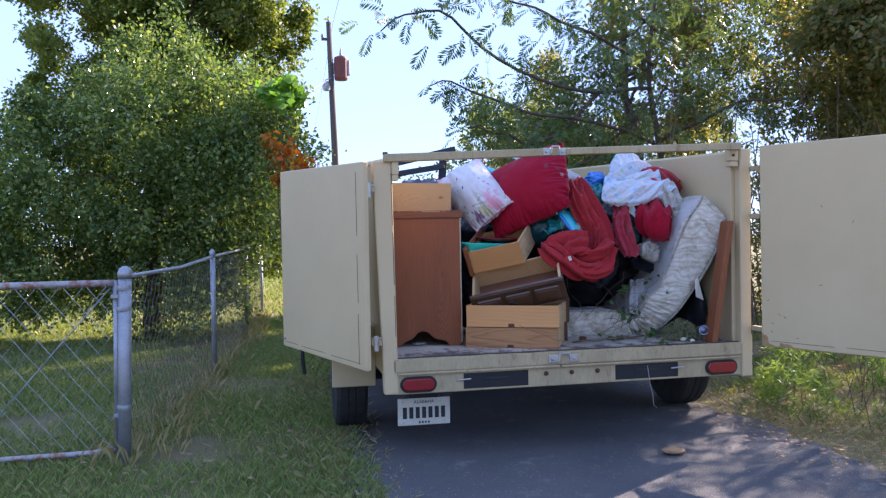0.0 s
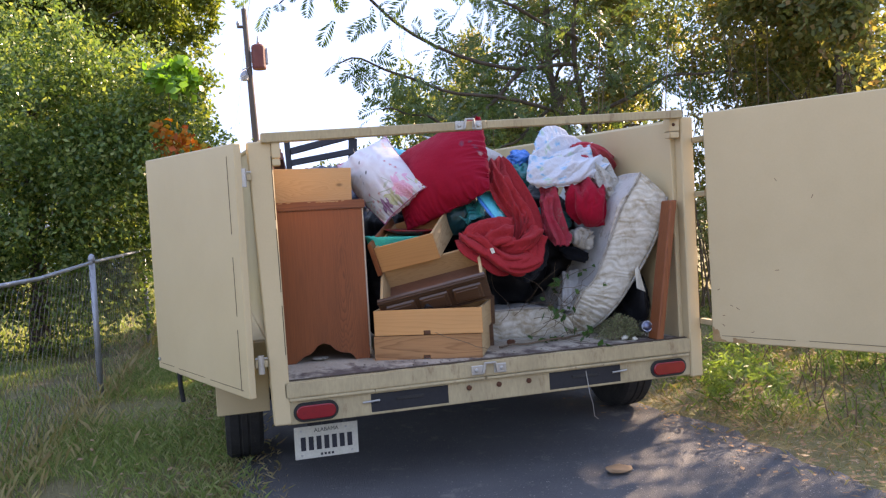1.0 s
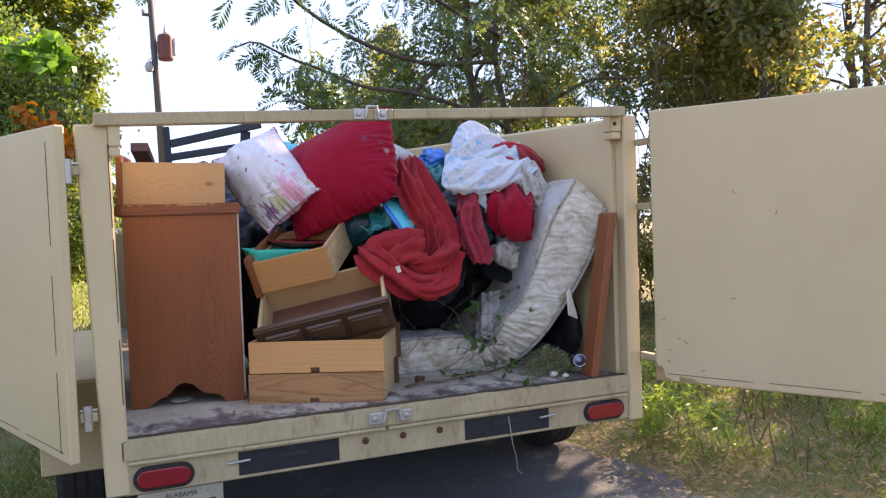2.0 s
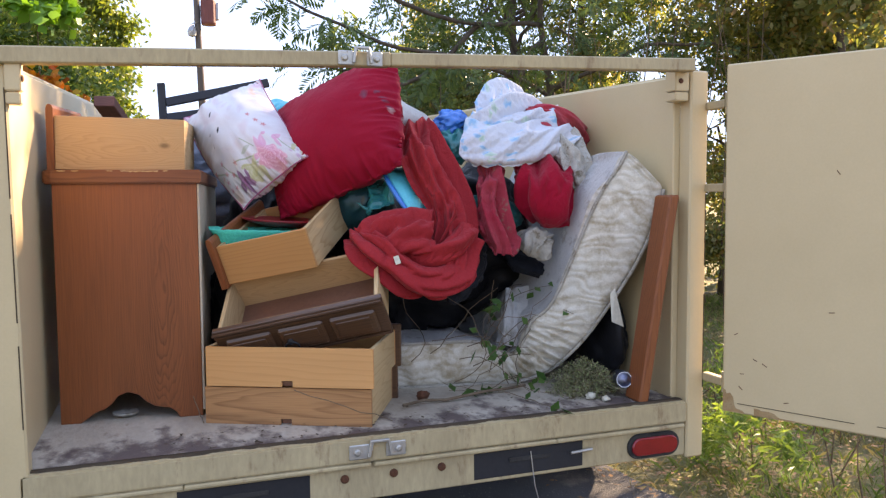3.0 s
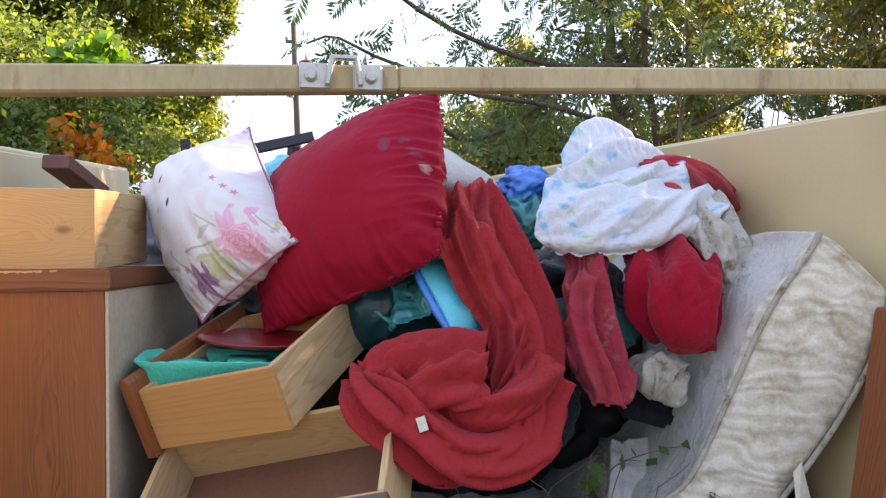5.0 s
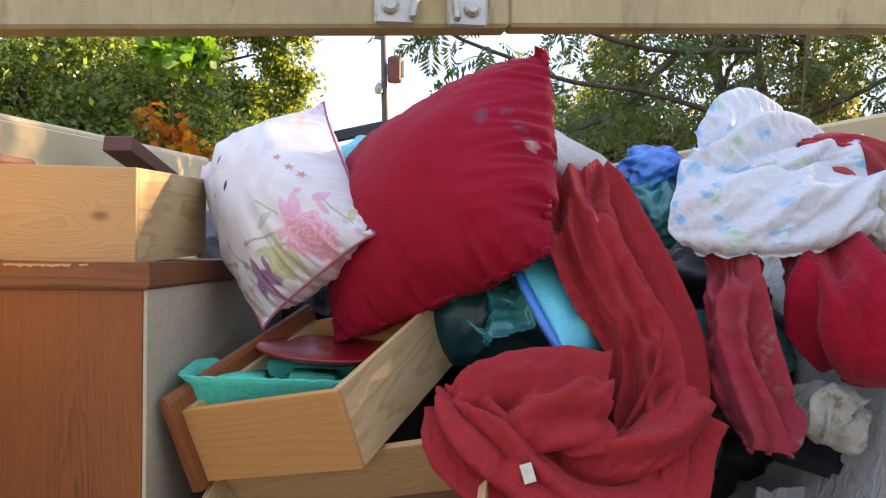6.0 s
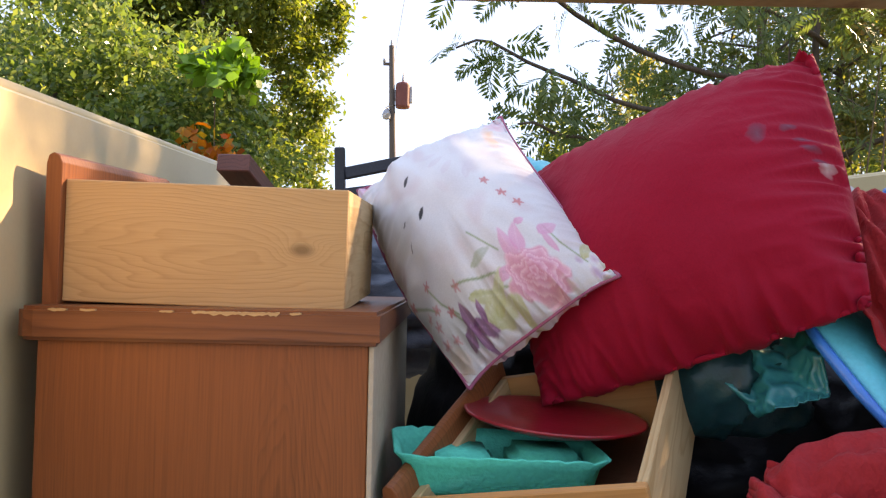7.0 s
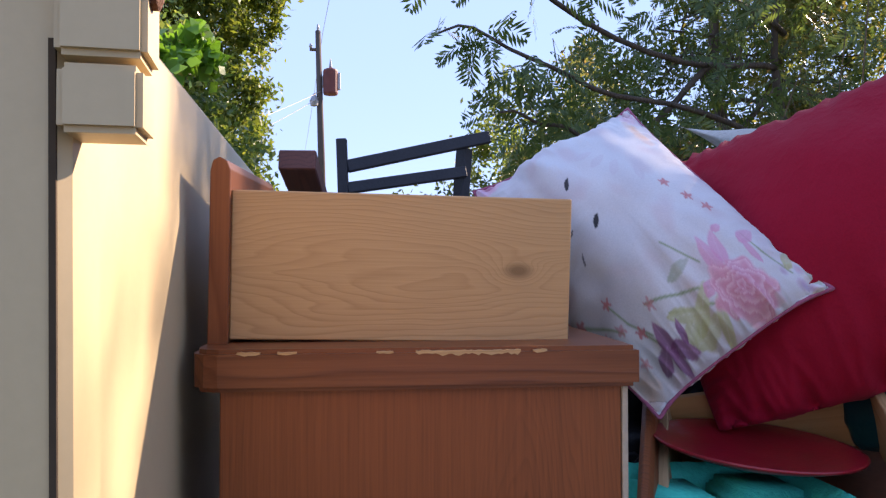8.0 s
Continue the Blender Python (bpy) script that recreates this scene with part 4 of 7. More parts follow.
def settle(net, cells, slack, amp, seed, levels=4, rounds=(200, 160, 110, 60), weight=0.0001, bend=0.16, skew=0.0, deep=1.5):
    """Cloth with more stuff than its bed needs, let settle on it until it buckles into folds."""
    rng = np.random.default_rng(seed)
    top = 2 ** (levels - 1)
    nu, nv = cells
    bed = net_surface(net, nu * top, nv * top)
    x = None
    for lv in range(levels):
        st = top // 2 ** lv
        g = bed[::st, ::st]
        nrm = grid_normals(g)
        share = (0.70, 0.84, 0.94, 1.0)[lv - levels]
        su, sv = 1 + slack[0] * share, 1 + slack[1] * share
        lu = np.linalg.norm(np.diff(g, axis=1), axis=2) * su
        lv_ = np.linalg.norm(np.diff(g, axis=0), axis=2) * sv
        ld = np.linalg.norm(g[1:, 1:] - g[:-1, :-1], axis=2) * (su + sv) / 2 * (1 + skew)
        le = np.linalg.norm(g[1:, :-1] - g[:-1, 1:], axis=2) * (su + sv) / 2 * (1 - skew)
        cell = float(np.median(lu))
        if x is None:
            x = g + nrm * rng.normal(0, amp * 0.25, g.shape[:2] + (1,))
        else:
            x = refine(x) + nrm * rng.normal(0, cell * 0.05, g.shape[:2] + (1,))
        acc = np.zeros_like(x)
        cnt = np.zeros(x.shape[:2] + (1,))
        def pull(a, b, rest, k, only_short=False):
            d = x[b] - x[a]
            ln = np.linalg.norm(d, axis=2) + 1e-9
            e = (ln - rest) / ln * k
            if only_short:
                e = np.minimum(e, 0)
            m = d * e[..., None] * 0.5
            acc[a] += m
            acc[b] -= m
            cnt[a] += 1
            cnt[b] += 1
        s = slice
        al = (s(None), s(None, -1)), (s(None), s(1, None))
        dn = (s(None, -1), s(None)), (s(1, None), s(None))
        d1 = (s(None, -1), s(None, -1)), (s(1, None), s(1, None))
        d2 = (s(None, -1), s(1, None)), (s(1, None), s(None, -1))
        a2 = (s(None), s(None, -2)), (s(None), s(2, None))
        n2 = (s(None, -2), s(None)), (s(2, None), s(None))
        hold = np.full(g.shape[:2] + (1,), 0.06)
        hold[0], hold[-1], hold[:, 0], hold[:, -1] = 0.35, 0.35, 0.35, 0.35
        for it in range(rounds[lv - levels]):
            acc[:] = 0
            cnt[:] = 0
            pull(*al, lu, 1.0)
            pull(*dn, lv_, 1.0)
            pull(*d1, ld, 0.5)
            pull(*d2, le, 0.5)
            pull(*a2, lu[:, 1:] + lu[:, :-1], bend, True)
            pull(*n2, lv_[1:] + lv_[:-1], bend, True)
            x = x + acc / np.maximum(cnt, 1) * 2.6
            x[..., 2] -= weight
            off = x - g
            h = (off * nrm).sum(axis=2, keepdims=True)
            tan = off - h * nrm
            x = x - tan * hold + nrm * ((np.clip(h, -0.7 * amp, amp) - h) * 0.6 - h * 0.004)
    x = x + nrm * ((x - g) * nrm).sum(axis=2, keepdims=True) * (deep - 1)
    for _ in range(2):
        x[1:-1, 1:-1] = x[1:-1, 1:-1] * 0.6 + 0.1 * (x[:-2, 1:-1] + x[2:, 1:-1] + x[1:-1, :-2] + x[1:-1, 2:])
    return x


def cloth_mesh(name, grids, mat, parent=None, thick=0.0035):
    """One cloth object of one or more settled grids, with a printed layout and a thickness."""
    vs, fs, uv = [], [], []
    for x in grids:
        b, (h, w) = len(vs), x.shape[:2]
        vs += [tuple(p) for p in x.reshape(-1, 3)]
        for j in range(h - 1):
            for i in range(w - 1):
                q = ((j, i), (j + 1, i), (j + 1, i + 1), (j, i + 1))
                fs.append([b + y * w + z for y, z in q])
                uv += [c for y, z in q for c in (z / (w - 1), y / (h - 1))]
    me = bpy.data.meshes.new(name)
    me.from_pydata(vs, [], fs)
    me.uv_layers.new(name="print").data.foreach_set("uv", uv)
    ob = meshed(name, me, mat, parent, smooth=True)
    m = ob.modifiers.new("thickness", "SOLIDIFY")
    m.thickness, m.offset = thick, -1
    return ob


def bundle(name, label, category, centre, radii, mat, amp=0.16, freq=3.0, seed=1.0, turn=(0, 0, 0), nu=64, nv=44, flat=0.0, parent=None, pleat=None):
    """A crumpled heap of cloth or film: a closed body with winding ridged folds."""
    bm = bmesh.new()
    bmesh.ops.create_uvsphere(bm, u_segments=nu, v_segments=nv, radius=1)
    if pleat:
        angle, bend, count, width = pleat
        cs, sn = math.cos(radians(angle)), math.sin(radians(angle))
        folds = pleats(seed + 0.5, count, width, 0.35, True)
    for v in bm.verts:
        c = v.co.copy()
        w = Vector((noise.noise(c * 1.3 + Vector((seed, 0, 0))), noise.noise(c * 1.3 + Vector((0, seed, 0))), noise.noise(c * 1.3 + Vector((0, 0, seed)))))
        q = c + w * 0.7
        r1 = noise.noise(Vector((q.x * freq * 0.45, q.y * freq, q.z * freq)) + Vector((seed * 3, 0, 0)))
        r2 = noise.noise(Vector((q.x * freq * 0.9, q.y * freq * 1.9, q.z * freq * 2.1)) + Vector((0, seed * 2, 0)))
        r1, r2 = 1 - 2.4 * math.sqrt(r1 * r1 + 0.0018), 1 - 2.4 * math.sqrt(r2 * r2 + 0.004)
        k = 1 + amp * (0.8 * r1 + 0.22 * r2 - 0.35) + 0.22 * w.x
        if pleat:
            along, across = c.x * cs + c.z * sn, -c.x * sn + c.z * cs
            u2, v2 = 0.5 + 0.5 * (across + bend * along * along) + 0.10 * w.y, 0.5 + 0.5 * along
            k = 1 + amp * fold_height(u2, v2, seed, folds, 0.10) * (0.35 + 0.65 * min(1, abs(c.y) * 1.6)) + 0.18 * w.x
        v.co = c * k
        if flat and v.co.z < -flat:
            v.co.z = -flat + (v.co.z + flat) * 0.15
    m = Matrix.LocRotScale(Vector(centre), Euler([radians(a) for a in turn]), Vector(radii))
    me = bpy.data.meshes.new(name)
    bmesh.ops.transform(bm, matrix=Matrix.Diagonal((*radii, 1)), verts=bm.verts)
    bm.to_mesh(me)
    bm.free()
    ob = meshed(name, me, mat, parent, smooth=True)
    ob.matrix_world = pose(*centre, *turn)
    return tagged(ob, label, category)


RED_SATIN = cloth_material("crimson_pillow_cloth", (0.34, 0.006, 0.026), (0.29, 0.005, 0.021), (0.34, 0.04, 0.05), 0.8, 420, 4, (0.74, 0.86), 0.03, 0.12, 0.12)
RED_FLEECE = cloth_material("brick_red_cloth", (0.385, 0.026, 0.030), (0.32, 0.021, 0.025), (0.41, 0.06, 0.058), 0.92, 300, 5, (0.68, 0.82), 0.04)
PINK_DUST = cloth_material("dusty_red_cloth", (0.34, 0.020, 0.036), (0.33, 0.05, 0.06), (0.20, 0.12, 0.085), 0.95, 200, 7, (0.58, 0.66), 0.05)
WHITE_FLORAL = cloth_material("white_flowered_sheet", (0.64, 0.66, 0.70), (0.57, 0.585, 0.625), (0.44, 0.40, 0.32), 0.85, 420, 4, (0.64, 0.74), 0.1)
DIRTY_WHITE = cloth_material("dirty_white_cloth", (0.52, 0.49, 0.43), (0.36, 0.33, 0.27), (0.16, 0.12, 0.075), 0.95, 220, 9, (0.52, 0.64), 0.1)
GREY_CUSHION = cloth_material("grey_cushion_cloth", (0.55, 0.53, 0.48), (0.42, 0.40, 0.36), (0.28, 0.25, 0.20), 0.9, 260, 6)
BLUE_FILM = surface("blue_plastic", (0.004, 0.22, 0.66), (0.004, 0.15, 0.52), rough=0.3, big=12, fine=90, bump=0.1, spec=0.6)
TEAL_FILM = surface("teal_plastic", (0.004, 0.27, 0.27), (0.004, 0.18, 0.20), rough=0.32, big=12, fine=90, bump=0.1, spec=0.6)
CYAN_VINYL = surface("cyan_vinyl", (0.03, 0.52, 0.62), (0.025, 0.46, 0.56), (0.05, 0.62, 0.66), 0.35, 7, 120, 0.05, spec=0.5)
GREEN_FILM = surface("dark_green_film", (0.006, 0.035, 0.045), (0.008, 0.07, 0.07), (0.02, 0.20, 0.16), 0.32, 9, 80, 0.15, stain_at=(0.62, 0.70), spec=0.3)
BLACK_FILM = surface("black_bag_film", (0.010, 0.010, 0.012), (0.016, 0.016, 0.018), rough=0.5, big=9, fine=80, bump=0.2, spec=0.2)
DENIM = cloth_material("dark_denim", (0.022, 0.026, 0.036), (0.014, 0.016, 0.022), (0.06, 0.06, 0.065), 0.95, 300, 9, (0.6, 0.75), 0.05)
FLORAL = cloth_material("white_pillow_print", (0.70, 0.68, 0.74), (0.66, 0.62, 0.68), (0.58, 0.46, 0.50), 0.8, 420, 3.0, (0.66, 0.82), 0.3, 0.12, 0)
PINK_PIPE = cloth_material("pink_piping", (0.42, 0.12, 0.20), (0.36, 0.10, 0.17))

def flower_print(me, uv):
    """The pillow's printed flowers as a colour for every vertex, from its place on the cloth."""
    u, v = uv[:, 0], uv[:, 1]
    wav = np.array([[noise.noise((a * 9, b * 9, k)) for k in (1.0, 4.0, 7.0)] + [noise.noise((a * 34, b * 34, 2.0)), noise.noise((a * 34, b * 34, 6.0))] for a, b in uv])
    col = np.array((0.63, 0.62, 0.63)) + wav[:, :1] * np.array((0.04, 0.06, 0.06))
    wash = np.clip(wav[:, 1:2] * 2.6 - 0.25, 0, 1) * 0.6
    col = col * (1 - wash) + np.array((0.60, 0.50, 0.52)) * wash
    def local(cu, cv, ru, rv, turn, rag=0.012):
        du, dv = u - cu + wav[:, 0] * rag + wav[:, 3] * rag * 0.5, v - cv + wav[:, 1] * rag + wav[:, 4] * rag * 0.5
        c, w = math.cos(radians(turn)), math.sin(radians(turn))
        return (du * c + dv * w) / ru, (-du * w + dv * c) / rv
    def lay(k, c):
        nonlocal col
        k = np.clip(k, 0, 1)[:, None]
        col = col * (1 - k) + np.asarray(c) * k
    def blot(cu, cv, ru, rv, turn, inner, outer, strength=0.9, rag=0.012):
        x, y = local(cu, cv, ru, rv, turn, rag)
        r = np.hypot(x, y)
        t = np.clip(r + wav[:, 3] * 0.5, 0, 1)[:, None]
        lay(np.clip((1 - r) * 5, 0, 1) * strength, np.asarray(inner) * (1 - t) + np.asarray(outer) * t)
    def petal(cu, cv, length, wide, turn, inner, outer, strength=0.9):
        x, y = local(cu, cv, length, wide, turn, 0.006)
        w = np.clip(1 - x * x, 0, 1) ** 0.8 * (1 - 0.25 * x)
        k = np.clip((w - np.abs(y)) * 6, 0, 1)
        vein = np.clip(1 - np.abs(y) * 7, 0, 1) * 0.35 + np.clip(0.5 + x * 0.5, 0, 1) * 0.5
        lay(k * strength, np.asarray(inner) * vein[:, None] + np.asarray(outer) * (1 - vein[:, None]))
    def stem(points, wide, c):
        for (a0, b0), (a1, b1) in zip(points, points[1:]):
            d0, d1 = a1 - a0, b1 - b0
            f = np.clip(((u - a0) * d0 + (v - b0) * d1) / (d0 * d0 + d1 * d1), 0, 1)
            lay(np.clip(1.4 - np.hypot(u - a0 - f * d0, v - b0 - f * d1) / wide, 0, 1) * 0.9, c)
    green, olive, grey = (0.24, 0.32, 0.16), (0.44, 0.44, 0.20), (0.46, 0.46, 0.44)
    pale, purple, lilac, red = (0.60, 0.60, 0.46), (0.17, 0.04, 0.13), (0.44, 0.24, 0.38), (0.50, 0.06, 0.09)
    for p in (((0.28, 0.20), (0.45, 0.16), (0.60, 0.12)), ((0.34, 0.14), (0.48, 0.10), (0.58, 0.08)), ((0.02, 0.31), (0.08, 0.25), (0.13, 0.19)), ((0.15, 0.28), (0.17, 0.20), (0.22, 0.13)), ((0.19, 0.16), (0.22, 0.10)), ((0.86, 0.23), (0.88, 0.16), (0.93, 0.08)), ((0.52, 0.30), (0.60, 0.20))):
        stem(p, 0.0045, green)
    for a, b, ln, wd, tn in ((0.43, 0.05, 0.10, 0.030, 10), (0.47, 0.10, 0.11, 0.026, 30), (0.40, 0.11, 0.09, 0.026, -15), (0.52, 0.05, 0.08, 0.024, 50), (0.36, 0.07, 0.07, 0.022, 20)):
        petal(a, b, ln, wd, tn, pale, olive, 0.85)
    petal(0.50, 0.215, 0.075, 0.018, 8, grey, green, 0.6)
    for a, b, ln, wd, tn in ((0.245, 0.10, 0.060, 0.034, 78), (0.19, 0.065, 0.055, 0.026, 25), (0.29, 0.05, 0.060, 0.030, -25), (0.235, 0.035, 0.045, 0.026, 95), (0.33, 0.09, 0.040, 0.018, 60)):
        petal(a, b, ln, wd, tn, lilac, purple)
    for a, b, ln, wd, tn in ((0.655, 0.20, 0.065, 0.038, 80), (0.715, 0.215, 0.060, 0.032, 60), (0.87, 0.22, 0.055, 0.024, 20), (0.84, 0.175, 0.050, 0.018, 95), (0.775, 0.265, 0.030, 0.014, 10), (0.56, 0.13, 0.045, 0.020, 20)):
        petal(a, b, ln, wd, tn, (0.72, 0.44, 0.56), (0.68, 0.28, 0.42), 0.8)
    # the rose: ruffled rings of petals
    x, y = local(0.685, 0.085, 0.150, 0.095, 0, 0.008)
    r, a = np.hypot(x, y), np.arctan2(y, x)
    ruff = r * (1 + 0.10 * np.sin(a * 5 + r * 7) + 0.06 * np.sin(a * 11 - r * 5))
    ring = (ruff * 4.6 + 0.35 * np.sin(a * 3 + 5 * ruff)) % 1.0
    tone = np.clip(0.25 + 0.55 * ring ** 1.6 + 0.25 * ruff, 0, 1)[:, None]
    lay(np.clip((1.0 - ruff) * 9, 0, 1) * 0.94, np.array((0.56, 0.10, 0.19)) * (1 - tone) + np.array((0.80, 0.50, 0.57)) * tone)
    for a, b, ru, rv in ((0.93, 0.04, 0.030, 0.022), (0.97, 0.08, 0.022, 0.020), (0.95, 0.02, 0.020, 0.014), (0.90, 0.09, 0.020, 0.016)):
        blot(a, b, ru, rv, 20, lilac, (0.62, 0.56, 0.64), 0.7)
    petal(0.955, 0.12, 0.045, 0.020, 40, pale, olive, 0.85)
    petal(0.985, 0.05, 0.040, 0.014, 80, grey, green, 0.6)
    for k, (a, b) in enumerate(((0.79, 0.40), (0.75, 0.47), (0.83, 0.35), (0.15, 0.28), (0.02, 0.31), (0.19, 0.16), (0.08, 0.17), (0.13, 0.20), (0.05, 0.12), (0.11, 0.10), (0.30, 0.19), (0.06, 0.22))):
        for j in range(5):
            petal(a + 0.013 * math.cos(j * 1.257 + k), b + 0.010 * math.sin(j * 1.257 + k), 0.013, 0.006, math.degrees(j * 1.257 + k), red, (0.60, 0.22, 0.22), 0.85 if k < 6 else 0.6)
    blot(0.04, 0.06, 0.075, 0.060, 20, (0.66, 0.44, 0.30), (0.70, 0.60, 0.54), 0.7)
    blot(0.90, 0.80, 0.040, 0.13, -8, (0.76, 0.44, 0.26), (0.72, 0.58, 0.54), 0.8, 0.03)
    blot(0.95, 0.93, 0.060, 0.06, 0, (0.72, 0.36, 0.42), (0.72, 0.58, 0.62), 0.8, 0.03)
    blot(0.07, 0.97, 0.085, 0.055, 0, (0.66, 0.20, 0.36), (0.72, 0.52, 0.60), 0.8, 0.02)
    for a, b, tn in ((0.58, 0.66, 20), (0.62, 0.60, 40), (0.55, 0.72, 0), (0.70, 0.55, 60)):
        petal(a, b, 0.055, 0.020, tn, (0.62, 0.58, 0.60), (0.58, 0.50, 0.54), 0.5)
    for a, b, tn in ((0.38, 0.64, 35), (0.37, 0.47, 30)):
        petal(a, b, 0.034, 0.011, tn, (0.03, 0.03, 0.035), (0.012, 0.012, 0.015), 0.97)
    petal(0.24, 0.50, 0.020, 0.004, 10, (0.05, 0.05, 0.05), (0.03, 0.03, 0.03))
    petal(0.21, 0.42, 0.026, 0.005, 55, (0.12, 0.11, 0.12), (0.06, 0.05, 0.06))
    att = me.color_attributes.new("flowers", "FLOAT_COLOR", "POINT")
    att.data.foreach_set("color", np.column_stack([np.clip(col, 0, 1), np.ones(len(col))]).ravel())


fn, fk = FLORAL.node_tree.nodes, FLORAL.node_tree.links
dye = fn.new("ShaderNodeVertexColor")
dye.layer_name = "flowers"
weave = noise_tex(fn, fk, fn.new("ShaderNodeTexCoord").outputs["Object"], 420, 2, 0.6)
tone = ramp(fn, ((0.25, (0.88, 0.88, 0.88)), (0.75, (1.0, 1.0, 1.0))))
fk.new(weave.outputs["Fac"], tone.inputs["Fac"])
fk.new(mix(fn, fk, 1.0, dye.outputs["Color"], tone.outputs["Color"], "MULTIPLY"), fn["Principled BSDF"].inputs["Base Color"])
pillow("floral_pillow", "white rectangular pillow printed with pink roses and lilac flowers", (0.645, 0.650, 1.266), (0.862, 0.566, 1.450), (0.745, 0.954, 1.772), (0.460, 0.985, 1.616), 0.30, FLORAL, 0.018, 0.035, PINK_PIPE, 3.0, 200, 0.014, 0.03, printed=flower_print, belly=0.19)
WORN = [(0.0, (0.15, 0.06, 0.09)), (0.6, (0.19, 0.035, 0.06)), (1.0, (0.30, 0.012, 0.035))]
mark_print(RED_SATIN, [(0.150, 0.590, 0.024, 0.050, 0, WORN), (0.085, 0.610, 0.020, 0.014, 20, WORN), (0.060, 0.560, 0.022, 0.016, 30, WORN), (0.050, 0.520, 0.022, 0.014, 30, WORN), (0.030, 0.450, 0.012, 0.030, 10, [(0.0, (0.50, 0.40, 0.40)), (1.0, (0.34, 0.06, 0.09))]), (0.040, 0.48, 0.014, 0.012, 0, WORN)], wobble=0.05)
pillow("red_pillow", "large crimson square pillow with worn spots, tilted on one corner", (1.167, 0.383, 1.412), (0.785, 0.718, 1.218), (0.818, 1.035, 1.655), (1.215, 0.600, 1.832), 0.30, RED_SATIN, 0.014, -0.03, None, 7.0, 130, 0.030, 0.0)
pillow("grey_cushion", "dirty grey-white cushion wedged behind the red pillow", (1.150, 0.700, 1.590), (1.430, 0.700, 1.585), (1.400, 1.250, 1.700), (1.080, 1.330, 1.820), 0.15, GREY_CUSHION, 0.01, 0.1, None, 5.0)
lint = part("lint", box(0, 0.010, -0.003, 0.003, 0, 0.004, 0.001), PLATE_WHITE)
lint.location = (0.950, 0.598, 1.641)
tagged(lint, "tiny scrap of white fluff on the red pillow", "lint")

# brick-red cloth falling over the heap: the long fall, the looped end and a folded-over flap
fall = settle([
     [(1.274, 0.800, 1.580), (1.354, 0.820, 1.615), (1.423, 0.840, 1.600)],
     [(1.211, 0.600, 1.555), (1.295, 0.600, 1.579), (1.381, 0.640, 1.585)],
     [(1.182, 0.460, 1.445), (1.282, 0.460, 1.478), (1.401, 0.540, 1.490)],
     [(1.212, 0.400, 1.335), (1.312, 0.380, 1.363), (1.438, 0.460, 1.372)],
     [(1.258, 0.350, 1.242), (1.338, 0.310, 1.261), (1.450, 0.400, 1.257)],
     [(1.239, 0.300, 1.155), (1.324, 0.250, 1.160), (1.428, 0.340, 1.147)],
     [(1.238, 0.250, 1.069), (1.305, 0.205, 1.075), (1.388, 0.280, 1.060)],
     [(1.226, 0.220, 0.991), (1.269, 0.190, 0.972), (1.337, 0.230, 0.992)]], (8, 14), (0.55, 0.03), 0.040, 21, skew=0.04)
loop = settle([
     [(1.009, 0.370, 1.214), (0.969, 0.340, 1.181), (0.937, 0.360, 1.143)],
     [(1.072, 0.290, 1.193), (1.011, 0.235, 1.149), (0.969, 0.290, 1.085)],
     [(1.141, 0.240, 1.151), (1.083, 0.195, 1.089), (1.041, 0.235, 1.031)],
     [(1.201, 0.220, 1.130), (1.156, 0.170, 1.053), (1.132, 0.215, 0.971)],
     [(1.253, 0.225, 1.161), (1.241, 0.165, 1.058), (1.248, 0.210, 0.956)],
     [(1.301, 0.250, 1.218), (1.318, 0.200, 1.102), (1.345, 0.235, 1.003)],
     [(1.320, 0.290, 1.277), (1.365, 0.240, 1.187), (1.406, 0.280, 1.121)]], (8, 14), (0.75, 0.07), 0.040, 5, skew=-0.06)
flap = settle([
     [(1.012, 0.400, 1.206), (1.088, 0.400, 1.241), (1.182, 0.390, 1.256), (1.259, 0.370, 1.241)],
     [(0.988, 0.320, 1.172), (1.078, 0.280, 1.206), (1.163, 0.250, 1.213), (1.234, 0.250, 1.204)],
     [(1.011, 0.290, 1.139), (1.085, 0.230, 1.153), (1.157, 0.200, 1.154), (1.225, 0.210, 1.148)],
     [(1.048, 0.290, 1.116), (1.107, 0.235, 1.112), (1.168, 0.205, 1.109), (1.224, 0.220, 1.110)]], (6, 5), (0.16, 0.40), 0.030, 8, skew=0.06)
blk = cloth_mesh("red_blanket", [fall], RED_FLEECE)
tagged(blk, "brick-red cotton blanket falling in folds over the heap", "blanket")
end = cloth_mesh("looped_end", [loop], RED_FLEECE, blk)
cloth_mesh("folded_flap", [flap], RED_FLEECE, blk)
near = np.linalg.norm(loop - np.array((1.083, 0.19, 1.088)), axis=2)
jj, ii = np.unravel_index(near[2:-2, 2:-2].argmin(), near[2:-2, 2:-2].shape)
spot, side = Vector(loop[jj + 2, ii + 2]), Vector((-0.25, -0.9, 0.2)).normalized()
part("tag", box(-0.009, 0.009, -0.014, 0.014, 0.003, 0.0042, 0.0004, m=Matrix.Translation(spot + side * 0.016) @ side.to_track_quat("Z", "Y").to_matrix().to_4x4() @ pose(0, 0, 0, 0, 8, 18)), PLATE_WHITE, end, "white care tag")
